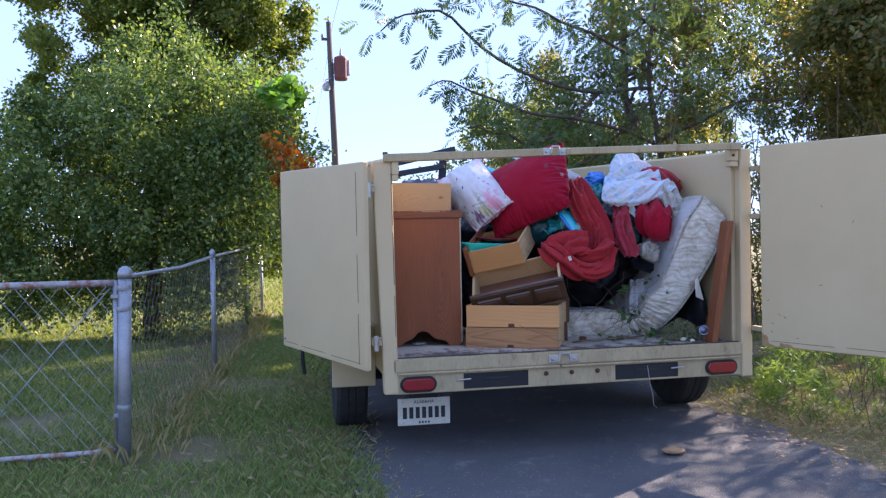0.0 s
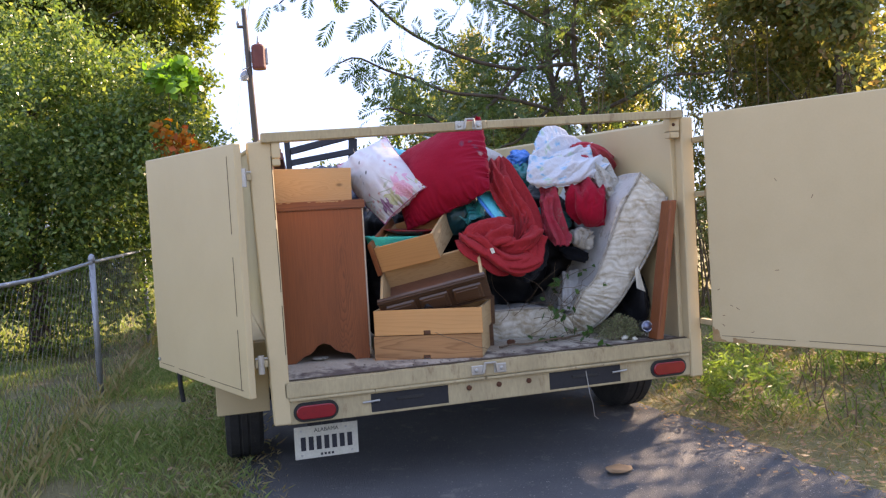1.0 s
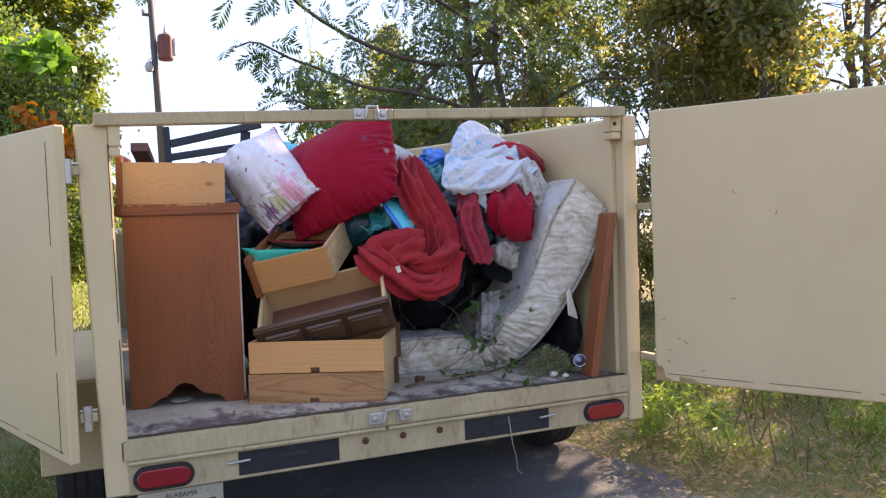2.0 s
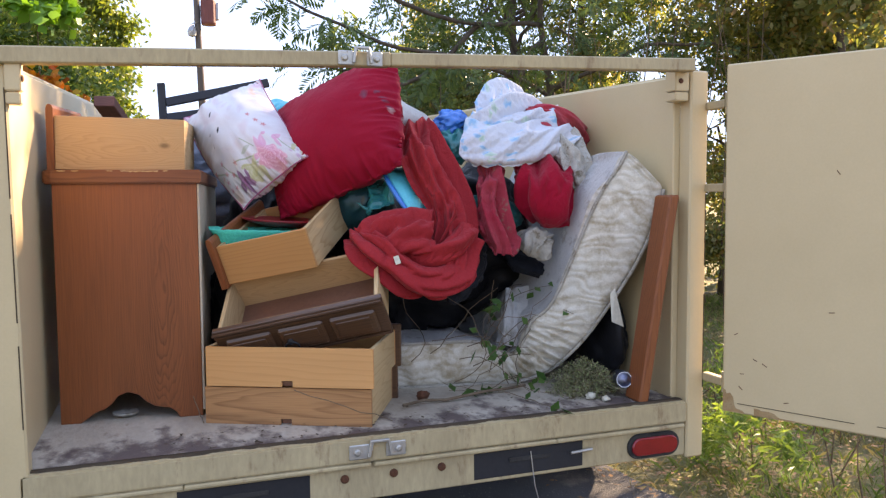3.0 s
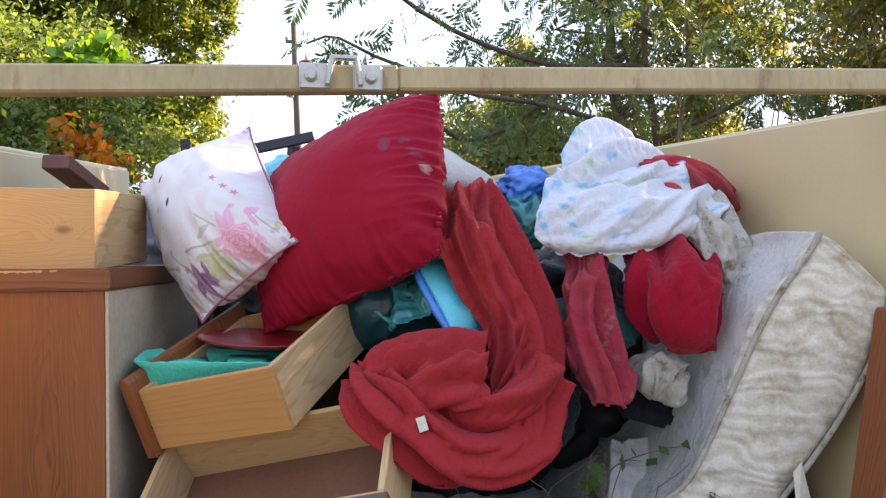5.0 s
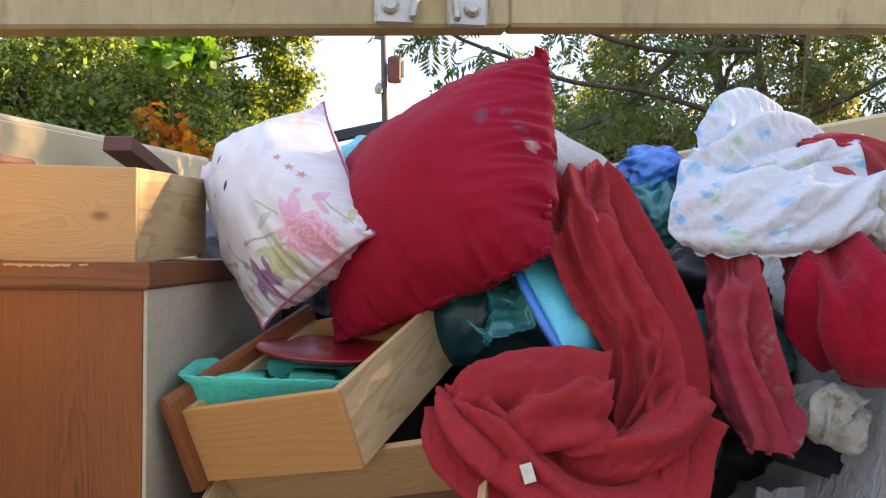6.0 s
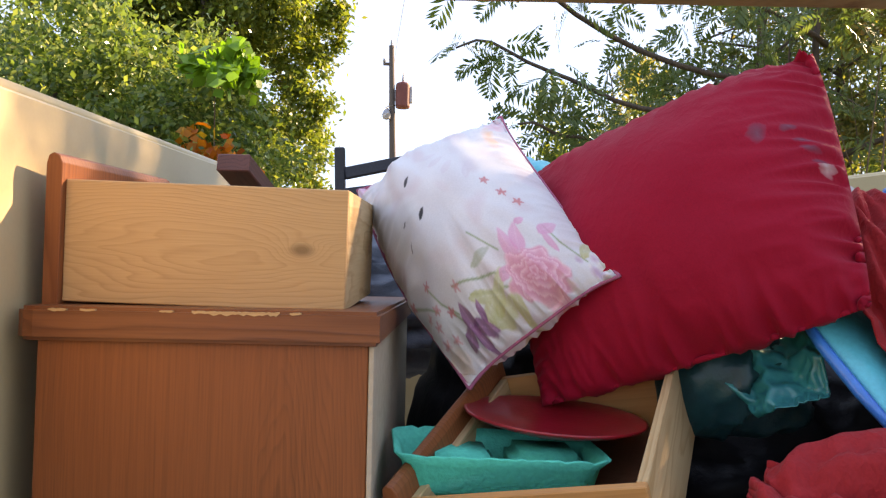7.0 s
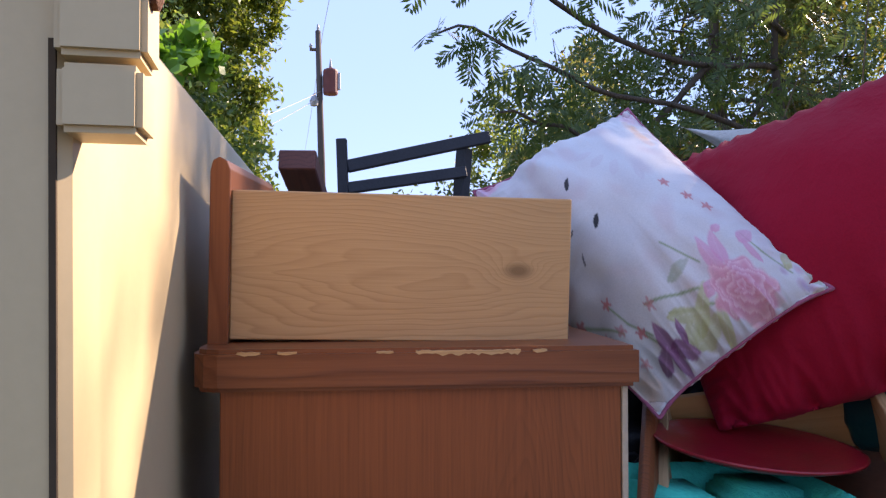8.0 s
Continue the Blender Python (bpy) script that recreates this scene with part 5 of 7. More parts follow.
tow = cloth_mesh("red_towel", [settle([
     [(1.494, 0.470, 1.443), (1.549, 0.460, 1.449), (1.608, 0.460, 1.443)],
     [(1.467, 0.420, 1.347), (1.514, 0.375, 1.354), (1.590, 0.410, 1.351)],
     [(1.434, 0.370, 1.245), (1.492, 0.320, 1.259), (1.581, 0.360, 1.260)],
     [(1.435, 0.320, 1.177), (1.498, 0.280, 1.182), (1.588, 0.315, 1.177)],
     [(1.460, 0.285, 1.119), (1.510, 0.255, 1.118), (1.573, 0.280, 1.123)],
     [(1.478, 0.270, 1.098), (1.504, 0.250, 1.093), (1.544, 0.270, 1.095)]], (6, 9), (0.55, 0.06), 0.034, 4)], PINK_DUST, thick=0.006)
tagged(tow, "dusty pinkish-red towel hanging in front of the heap", "towel")
swe = cloth_mesh("red_sweater", [settle([
     [(1.630, 0.470, 1.449), (1.685, 0.440, 1.456), (1.763, 0.430, 1.465), (1.871, 0.460, 1.490)],
     [(1.619, 0.430, 1.371), (1.657, 0.350, 1.378), (1.740, 0.320, 1.386), (1.885, 0.410, 1.405)],
     [(1.638, 0.410, 1.296), (1.662, 0.320, 1.297), (1.747, 0.295, 1.305), (1.885, 0.390, 1.328)],
     [(1.679, 0.400, 1.245), (1.693, 0.330, 1.236), (1.750, 0.300, 1.237), (1.867, 0.380, 1.269)],
     [(1.724, 0.420, 1.222), (1.738, 0.370, 1.207), (1.779, 0.360, 1.204), (1.853, 0.400, 1.231)]], (6, 9), (0.30, 0.06), 0.032, 12, skew=0.05, deep=1.4)], cloth_material("bright_red_cloth", (0.40, 0.006, 0.026), (0.31, 0.005, 0.020), None, 0.9, 260, 5))
tagged(swe, "bright red garment sagging in a rounded bulge", "garment")
bundle("red_jacket", "red garment lying along the top of the heap", "garment", (1.905, 0.650, 1.580), (0.16, 0.10, 0.07), cloth_material("faded_red_cloth", (0.48, 0.014, 0.036), (0.46, 0.09, 0.10), None, 0.9, 260, 4), 0.34, 2.2, 9.0, (0, 28, 20), 110, 80, pleat=(-25, 0.3, 10, (0.04, 0.1)))
BLUEF = [(0.0, (0.10, 0.34, 0.56)), (0.45, (0.24, 0.46, 0.62)), (1.0, (0.58, 0.62, 0.68))]
GREENF = [(0.0, (0.24, 0.44, 0.30)), (1.0, (0.56, 0.62, 0.56))]
rp = random.Random(4)
mark_print(WHITE_FLORAL, [(rp.random(), rp.random(), rp.uniform(0.03, 0.080), rp.uniform(0.025, 0.06), rp.uniform(0, 180), BLUEF if i % 3 else GREENF) for i in range(34)], wobble=0.13)
shee = cloth_mesh("floral_sheet", [settle([
     [(1.528, 0.600, 1.637), (1.630, 0.560, 1.612), (1.759, 0.550, 1.614), (1.910, 0.580, 1.602)],
     [(1.466, 0.530, 1.587), (1.563, 0.450, 1.553), (1.721, 0.440, 1.562), (1.930, 0.510, 1.583)],
     [(1.430, 0.480, 1.510), (1.523, 0.410, 1.489), (1.695, 0.400, 1.501), (1.929, 0.470, 1.551)],
     [(1.417, 0.455, 1.455), (1.519, 0.400, 1.441), (1.663, 0.385, 1.450), (1.915, 0.450, 1.523)],
     [(1.470, 0.450, 1.438), (1.544, 0.410, 1.432), (1.646, 0.400, 1.439), (1.824, 0.440, 1.488)]], (11, 6), (0.12, 0.15), 0.024, 6, skew=0.08, deep=1.1)], WHITE_FLORAL, thick=0.003)
tagged(shee, "crumpled white bed sheet with pale blue flowers, grubby", "sheet")
cloth_mesh("bunched_top", [settle([
     [(1.689, 0.860, 1.735), (1.741, 0.860, 1.786), (1.837, 0.860, 1.770), (1.891, 0.860, 1.712)],
     [(1.617, 0.740, 1.697), (1.681, 0.740, 1.778), (1.775, 0.710, 1.736), (1.895, 0.700, 1.690)],
     [(1.541, 0.640, 1.645), (1.609, 0.580, 1.666), (1.720, 0.560, 1.655), (1.905, 0.570, 1.635)],
     [(1.482, 0.570, 1.583), (1.565, 0.505, 1.570), (1.691, 0.500, 1.567), (1.885, 0.570, 1.570)]], (10, 9), (0.30, 0.34), 0.055, 9, skew=0.10, deep=1.2)], WHITE_FLORAL, shee, 0.003)
rag = cloth_mesh("stained_rag_sheet", [settle([
     [(1.774, 0.470, 1.510), (1.857, 0.470, 1.543), (1.945, 0.500, 1.582)],
     [(1.782, 0.430, 1.465), (1.859, 0.405, 1.486), (1.960, 0.460, 1.504)],
     [(1.814, 0.410, 1.417), (1.870, 0.375, 1.424), (1.965, 0.430, 1.450)],
     [(1.847, 0.390, 1.362), (1.882, 0.360, 1.367), (1.944, 0.400, 1.397)],
     [(1.870, 0.380, 1.316), (1.885, 0.365, 1.320), (1.917, 0.385, 1.340)]], (6, 7), (0.45, 0.10), 0.030, 3)], DIRTY_WHITE, thick=0.003)
tagged(rag, "stained hanging end of a white bed sheet", "sheet")
film = cloth_mesh("plastic_film", [settle([
     [(1.045, 0.620, 1.337), (1.124, 0.580, 1.366), (1.200, 0.550, 1.397)],
     [(1.047, 0.580, 1.290), (1.108, 0.530, 1.310), (1.170, 0.500, 1.348)],
     [(1.070, 0.530, 1.232), (1.108, 0.480, 1.258), (1.143, 0.460, 1.288)]], (5, 5), (0.30, 0.20), 0.030, 2)], TEAL_FILM, thick=0.002)
tagged(film, "dark teal plastic film creased under the red pillow", "plastic film")
bundle("dirty_rag", "wadded dirty white rag", "rag", (1.713, 0.396, 1.115), (0.062, 0.05, 0.062), DIRTY_WHITE, 0.55, 1.9, 5.5, (0, 20, 0), 90, 60, pleat=(60, 0.5, 16, (0.03, 0.09)))
bundle("blue_bag", "shiny blue plastic bag among the clothes", "bag", (1.450, 0.661, 1.585), (0.07, 0.06, 0.055), BLUE_FILM, 0.32, 2.0, 1.2, (0, -20, 0))
bundle("teal_bag", "dark teal plastic bag among the clothes", "bag", (1.445, 0.621, 1.490), (0.06, 0.06, 0.07), TEAL_FILM, 0.32, 2.0, 8.2)
cy = pillow("pool_float", "cyan and blue inflatable vinyl float poking out of the heap", (1.128, 0.500, 1.405), (1.300, 0.600, 1.420), (1.350, 0.470, 1.240), (1.190, 0.350, 1.235), 0.06, CYAN_VINYL, 0.003, 0.03, None, 2.0, 24)
part("blue_band", tube([(1.126, 0.502, 1.405), (1.140, 0.456, 1.350), (1.162, 0.402, 1.290), (1.186, 0.355, 1.238)], [0.007, 0.009, 0.009, 0.007], 10), BLUE_FILM, cy, "dark blue band", smooth=True)
bundle("green_bag", "dark green plastic bag with shiny creases", "bag", (1.090, 0.661, 1.285), (0.13, 0.10, 0.12), GREEN_FILM, 0.30, 2.0, 3.3, (0, 0, 0), 110, 80, pleat=(50, 0.4, 12, (0.02, 0.07)))
bundle("teal_towel", "teal cloth buried in the heap", "cloth", (1.560, 0.521, 1.225), (0.13, 0.07, 0.07), cloth_material("teal_cloth", (0.02, 0.22, 0.22), (0.015, 0.16, 0.17)), 0.25, 2.4, 6.1)
bundle("jeans", "dark denim jeans buried under the clothes", "garment", (1.430, 0.501, 1.050), (0.085, 0.09, 0.14), DENIM, 0.30, 2.6, 7.4, (0, 24, 0))
bundle("black_bag", "black rubbish bag deep in the heap", "bag", (1.330, 1.111, 0.980), (0.36, 0.38, 0.36), BLACK_FILM, 0.24, 2.6, 1.9)
bundle("black_bag", "black rubbish bag deep in the heap", "bag", (1.710, 1.081, 1.100), (0.28, 0.40, 0.33), BLACK_FILM, 0.24, 2.6, 2.9)
bundle("black_bag", "black rubbish bag deep in the heap", "bag", (0.830, 1.161, 1.000), (0.24, 0.34, 0.40), BLACK_FILM, 0.24, 2.6, 3.9)
bundle("black_bag", "black rubbish bag deep in the heap", "bag", (0.72, 0.78, 0.86), (0.20, 0.16, 0.27), BLACK_FILM, 0.2, 2.6, 5.9)
bundle("black_bag", "black rubbish bag deep in the heap", "bag", (1.50, 0.86, 1.06), (0.22, 0.18, 0.22), BLACK_FILM, 0.2, 2.6, 6.9)
# added black bulk standing in for the deep shade behind the mattress
bundle("black_bag", "black film bulk added to darken the gap between mattress and trailer wall", "bag", (2.005, 0.520, 0.760), (0.075, 0.26, 0.19), BLACK_FILM, 0.15, 2.6, 8.9)
bundle("grey_tarp", "bluish-grey tarpaulin heaped at the front of the trailer", "tarpaulin", (0.64, 2.40, 1.39), (0.46, 0.55, 0.30), surface("grey_tarp", (0.13, 0.15, 0.18), (0.09, 0.10, 0.13), rough=0.6, big=6, fine=80), 0.25, 2.4, 5.9)
bundle("cyan_sheet", "pale cyan plastic sheet behind the pillows", "sheet", (0.850, 1.170, 1.600), (0.12, 0.12, 0.12), CYAN_VINYL, 0.15, 2.0, 4.4)
sp = part("seat_pad", box(0, 0.16, 0, 0.22, 0, 0.06, 0.018, 3), DENIM, smooth=True)
sp.matrix_world = pose(1.64, 0.50, 1.005, 8, 16, -12)
tagged(sp, "black padded cushion in the dark of the heap", "cushion")

# ---- mattress ----
TICKING = cloth_material("mattress_ticking", (0.77, 0.73, 0.635), (0.66, 0.615, 0.515), (0.38, 0.31, 0.21), 0.85, 200, 5.5, (0.47, 0.68), 0.1)
tn, tl = TICKING.node_tree.nodes, TICKING.node_tree.links
wvt = tn.new("ShaderNodeTexWave")
wvt.wave_type, wvt.bands_direction = "BANDS", "Z"
wvt.inputs["Scale"].default_value, wvt.inputs["Distortion"].default_value, wvt.inputs["Detail"].default_value, wvt.inputs["Detail Scale"].default_value = 10.0, 22.0, 2.5, 0.6
tco = tn.new("ShaderNodeTexCoord")
tl.new(tco.outputs["Object"], wvt.inputs["Vector"])
bumped(tn, tl, tn["Principled BSDF"], wvt.outputs["Fac"], 0.3, 0.004)
tb = tn["Principled BSDF"].inputs["Base Color"].links[0].from_socket
tr_ = ramp(tn, ((0.15, (0.87, 0.84, 0.78)), (0.70, (1.0, 1.0, 1.0))))
tl.new(wvt.outputs["Fac"], tr_.inputs["Fac"])
tl.new(mix(tn, tl, 1.0, tb, tr_.outputs["Color"], "MULTIPLY"), tn["Principled BSDF"].inputs["Base Color"])


TOP_CLOTH = cloth_material("worn_grey_ticking", (0.56, 0.55, 0.52), (0.46, 0.45, 0.43), (0.22, 0.19, 0.15), 0.9, 200, 4.5, (0.54, 0.70), 0.05, 0.25, 0.4)


def mattress():
    inner = [Vector(p) for p in ((1.08, 0.53, 0.742), (1.30, 0.50, 0.745), (1.50, 0.47, 0.740), (1.610, 0.45, 0.690), (1.649, 0.41, 0.740), (1.668, 0.37, 0.825), (1.742, 0.325, 0.918), (1.840, 0.20, 1.268), (1.912, 0.150, 1.41), (1.932, 0.140, 1.455))]
    outer = [Vector(p) for p in ((1.08, 0.54, 0.578), (1.30, 0.505, 0.578), (1.50, 0.47, 0.578), (1.643, 0.44, 0.582), (1.748, 0.39, 0.625), (1.837, 0.33, 0.720), (1.90, 0.25, 0.850), (1.985, 0.17, 1.035), (2.030, 0.098, 1.21), (2.040, 0.073, 1.318))]
    depth = Vector((0.03, 0.98, 0.0))
    bm = bmesh.new()
    N, K = 190, 12
    rings = []
    for i in range(N + 1):
        s = i / N
        p, q = spline(inner, s), spline(outer, s)
        d = (p - q)
        sag = 0.010 * noise.noise((s * 9, 1, 1))
        bent = 0.25 + math.exp(-((s - 0.45) / 0.14) ** 2)
        ring = []
        for k in range(K + 1):
            f = k / K
            ridge = 0.30 - abs(noise.noise((s * 34 + f * 1.2, f * 1.3, 6)))
            bul = 0.022 * math.sin(math.pi * f) ** 0.6 + bent * (0.085 * ridge + 0.030 * noise.noise((s * 90 + f * 9, f * 3, 2))) * math.sin(math.pi * f) ** 0.4
            ring.append(bm.verts.new(q + d * (0.005 + 0.99 * f) + Vector((0, -bul + sag, 0))))
        for k in range(13):
            f = k / 12
            up = d.normalized() * (0.012 * noise.noise((s * 7, f * 5, 3)) + 0.012 * noise.noise((s * 16, f * 9, 8)))
            ring.append(bm.verts.new(p + depth * (0.02 + 0.98 * f) + up))
        for k in range(13):
            f = 1 - k / 12
            ring.append(bm.verts.new(q + depth * (0.02 + 0.98 * f)))
        rings.append(ring)
    n = len(rings[0])
    for a, b in zip(rings, rings[1:]):
        for k in range(n):
            bm.faces.new((a[k], a[(k + 1) % n], b[(k + 1) % n], b[k]))
    bm.faces.new(rings[0])
    bm.faces.new(rings[-1][::-1])
    ob = part("mattress", bm, TICKING, smooth=True)
    ob.data.materials.append(TOP_CLOTH)
    for i, f in enumerate(ob.data.polygons):
        f.material_index = 1 if i < N * n and i % n > K else 0
    tagged(ob, "old dirty white quilted mattress folded up against the wall", "mattress")
    for line, off in ((inner, 0.012), (outer, 0.010)):
        pts = [spline(line, i / 110) + Vector((0, -0.006, 0)) for i in range(111)]
        part("piping", tube(pts, 0.0065, 8), DIRTY_WHITE, ob, "frayed edge piping", smooth=True)
    cloth_mesh("loose_cover", [settle([
        [(1.645, 0.620, 0.906), (1.707, 0.580, 0.928), (1.834, 0.620, 0.888)],
        [(1.604, 0.560, 0.818), (1.666, 0.500, 0.826), (1.793, 0.550, 0.791)],
        [(1.564, 0.500, 0.717), (1.629, 0.450, 0.716), (1.710, 0.490, 0.718)]], (5, 5), (0.45, 0.08), 0.042, 7)], TOP_CLOTH, ob)


mattress()
strip = part("paper_strip", hexa([(0, 0, 0), (0.052, 0.004, -0.022), (0.051, 0.006, -0.022), (-0.001, 0.002, 0), (0.004, 0.02, 0.10), (0.024, 0.02, 0.12), (0.024, 0.022, 0.12), (0.004, 0.022, 0.10)], 0), PLATE_WHITE)
strip.location = (1.895, 0.165, 0.838)
tagged(strip, "torn strip of white paper hanging behind the mattress", "paper")

# ---- litter on the deck ----
ALU = surface("can_aluminium", (0.55, 0.55, 0.57), (0.38, 0.39, 0.42), rough=0.25, metal=0.9, big=30, fine=120, bump=0.05)
can = empty("drink_can", "crushed silver and blue drinks can lying on the deck", "can", pose(1.918, 0.140, 0.632, 80, 0, -22))
part("body", lathe([(0.020, -0.058), (0.028, -0.054), (0.032, -0.045), (0.032, 0.045), (0.027, 0.056), (0.027, 0.060)], Matrix.Identity(4), 28), surface("can_print", (0.07, 0.10, 0.22), (0.36, 0.37, 0.40), rough=0.32, metal=0.9, big=18, fine=120), can, smooth=True)
part("end", lathe([(0.027, 0.058), (0.0275, 0.061), (0.0255, 0.061), (0.024, 0.057), (0.004, 0.0575)], Matrix.Identity(4), 28), ALU, can)
part("tab", box(-0.006, 0.008, -0.005, 0.005, 0.058, 0.0595, 0.001), ALU, can)
MOSS = leaf_material("dried_plant_scraps", [(0.09, 0.085, 0.05), (0.20, 0.24, 0.10), (0.13, 0.10, 0.065), (0.30, 0.26, 0.16), (0.30, 0.36, 0.15)], 0.8, 0.2)
r = np.random.default_rng(12)
tuft = np.column_stack([r.normal(1.805, 0.055, 90), r.normal(0.21, 0.045, 90), DZ + 0.01 + np.abs(r.normal(0, 0.055, 90))])
cc = tuft[r.integers(0, 90, 7000)] + r.normal(size=(7000, 3)) * (0.017, 0.017, 0.012)
cc[:, 2] = np.minimum(cc[:, 2], DZ + 0.135 - 0.95 * np.abs(cc[:, 0] - 1.81))
cc[:, 2] = np.maximum(cc[:, 2], DZ + 0.006)
tagged(quads("plant_scraps", leaf_quads(r, cc, 0.015, 0.0032), MOSS), "heap of dry greenish plant scraps on the deck", "plant scraps", kind="stuff")
VINE_LEAF = leaf_material("wilted_vine_leaves", [(0.03, 0.09, 0.02), (0.05, 0.13, 0.03), (0.10, 0.20, 0.05)], 0.5, 0.3)


def vine(label, start, steps, spread, rise, seed, leaves):
    rr = random.Random(seed)
    v = empty("cut_vine", label, "vine")
    p = Vector(start)
    pts = [p.copy()]
    d = Vector((spread[0], spread[1], rise)).normalized()
    for i in range(steps):
        d = (d + Vector((rr.uniform(-0.5, 0.5), rr.uniform(-0.4, 0.4), rr.uniform(-0.55, 0.4)))).normalized()
        p = p + d * 0.045
        p.z = max(p.z, DZ + 0.008)
        pts.append(p.copy())
    part("stem", tube(pts, [0.0019 - 0.0011 * i / len(pts) for i in range(len(pts))], 5), TWIG, v)
    if leaves:
        rl = np.random.default_rng(seed)
        idx = rl.integers(1, len(pts), leaves)
        c = np.array([pts[i] for i in idx]) + rl.normal(size=(leaves, 3)) * 0.012
        c[:, 2] = np.maximum(c[:, 2], DZ + 0.01)
        quads("leaves", leaf_quads(rl, c, 0.05, 0.028), VINE_LEAF, v)


for i, (x, y, z, n, sx, rise, lv) in enumerate(((1.45, 0.42, 0.66, 11, 0.9, 0.3, 7), (1.30, 0.46, 0.76, 9, 0.7, 0.0, 2), (1.58, 0.40, 0.60, 8, 0.3, 0.7, 9), (1.38, 0.38, 0.70, 12, 1, -0.2, 4), (1.62, 0.38, 0.62, 8, -0.6, 0.2, 10), (1.20, 0.40, 0.70, 10, 0.8, 0.3, 0), (1.50, 0.44, 0.72, 9, -0.5, 0.6, 0), (1.35, 0.36, 0.62, 12, 0.9, 0.0, 0), (1.50, 0.30, 0.585, 10, 0.8, 0.0, 3), (1.55, 0.52, 0.80, 7, 0.4, 0.5, 8), (1.62, 0.45, 0.76, 10, -0.4, 0.5, 0), (1.72, 0.40, 0.80, 8, -0.8, 0.2, 0), (1.42, 0.40, 0.74, 9, 0.8, 0.5, 0), (1.28, 0.42, 0.72, 8, 0.9, 0.4, 0), (1.66, 0.36, 0.70, 9, -0.9, -0.1, 0), (1.50, 0.38, 0.64, 9, 0.2, 0.9, 5), (1.56, 0.34, 0.60, 7, -0.3, 0.6, 12), (1.48, 0.36, 0.70, 8, 0.5, 0.8, 0))):
    vine("bare cut vine stem tangled on the mattress" if not lv else "cut vine with a few green leaves on the mattress", (x, y, z), n, (sx, -0.25), rise, 20 + i, lv)
for i, (a, b) in enumerate((((1.12, 0.24, DZ + 0.008), (1.62, 0.33, DZ + 0.012)), ((1.02, 0.02, 0.60), (0.72, 0.03, 0.72)), ((0.47, 0.26, DZ + 0.01), (0.44, 0.25, DZ + 0.10)))):
    a, b = Vector(a), Vector(b)
    t = part("stick", tube([a.lerp(b, k / 6) + Vector((0, 0.012 * math.sin(k * 1.7), 0.004 * math.sin(k * 2.3) + 0.004)) for k in range(7)], [0.006 if i == 0 else 0.0015] * 7, 6), TWIG, smooth=True)
    tagged(t, "dry bare stick lying on the load", "stick")
for i, (x, y, s) in enumerate(((1.778, 0.115, 0.018), (1.811, 0.070, 0.014))):
    c = bundle("paper_scrap", "small crumpled white paper scrap on the deck", "paper", (x, y, DZ + s * 0.75), (s, s * 0.8, s * 0.7), PLATE_WHITE, 0.5, 3.0, 2 + i, nu=16, nv=10)
bundle("dry_leaf", "curled dark red dry leaf on the deck", "leaf", (1.22, 0.33, DZ + 0.016), (0.022, 0.018, 0.015), RUST, 0.5, 3.0, 9, nu=16, nv=10)
dish = part("jar_lid", lathe([(0.022, 0.0), (0.040, 0.006), (0.043, 0.012), (0.039, 0.013), (0.015, 0.008)], Matrix.Identity(4), 24), DIRTY_WHITE, smooth=True)
dish.location = (0.23, 0.50, DZ + 0.003)
tagged(dish, "grubby plastic lid under the dresser", "lid")

# fallen scraps along the rear edge of the deck
r = np.random.default_rng(14)
k = 170
cc = np.column_stack([r.uniform(0.35, 2.05, k), np.abs(r.normal(0.05, 0.09, k)) + 0.01, np.full(k, DZ + 0.007)])
fl = leaf_quads(r, cc, 0.022, 0.010)
fl[:, :, 2] = DZ + 0.008 + (fl[:, :, 2] - cc[:, None, 2]) * 0.12
tagged(quads("deck_litter", fl, SEAM), "dark leaf crumbs along the rear edge of the deck", "litter", kind="stuff")


# ---- dark chair at the front ----
def chair():
    c = empty("chair", "dark painted wooden chair tipped among the junk", "chair")
    dk = surface("dark_chair_paint", (0.022, 0.024, 0.030), (0.035, 0.036, 0.042), rough=0.5)
    y = 2.95
    def rail(name, a, b, w, t):
        o = part(name, box(0, (Vector(b) - Vector(a)).length, -t / 2, t / 2, -w / 2, w / 2, 0.004), dk, c)
        o.matrix_basis = frame_of(a, Vector(b) - Vector(a), (0, 0.15, 1))
    rail("back_post", (0.39, y, 1.33), (0.365, y, 2.035), 0.035, 0.045)
    rail("back_post", (0.88, y + 0.05, 1.43), (0.925, y + 0.05, 2.015), 0.07, 0.045)
    rail("top_rail", (0.39, y, 1.915), (1.03, y, 2.065), 0.055, 0.03)
    rail("lower_rail", (0.39, y, 1.82), (0.92, y, 1.905), 0.05, 0.03)
    rail("seat_rail", (0.40, y + 0.02, 1.62), (1.10, y + 0.02, 1.72), 0.06, 0.04)
    rail("leg", (0.42, y + 0.4, 1.25), (0.42, y + 0.4, 1.70), 0.04, 0.04)
    part("seat", box(0.40, 0.92, y, y + 0.42, 1.50, 1.535, 0.01, 2), dk, c)


chair()


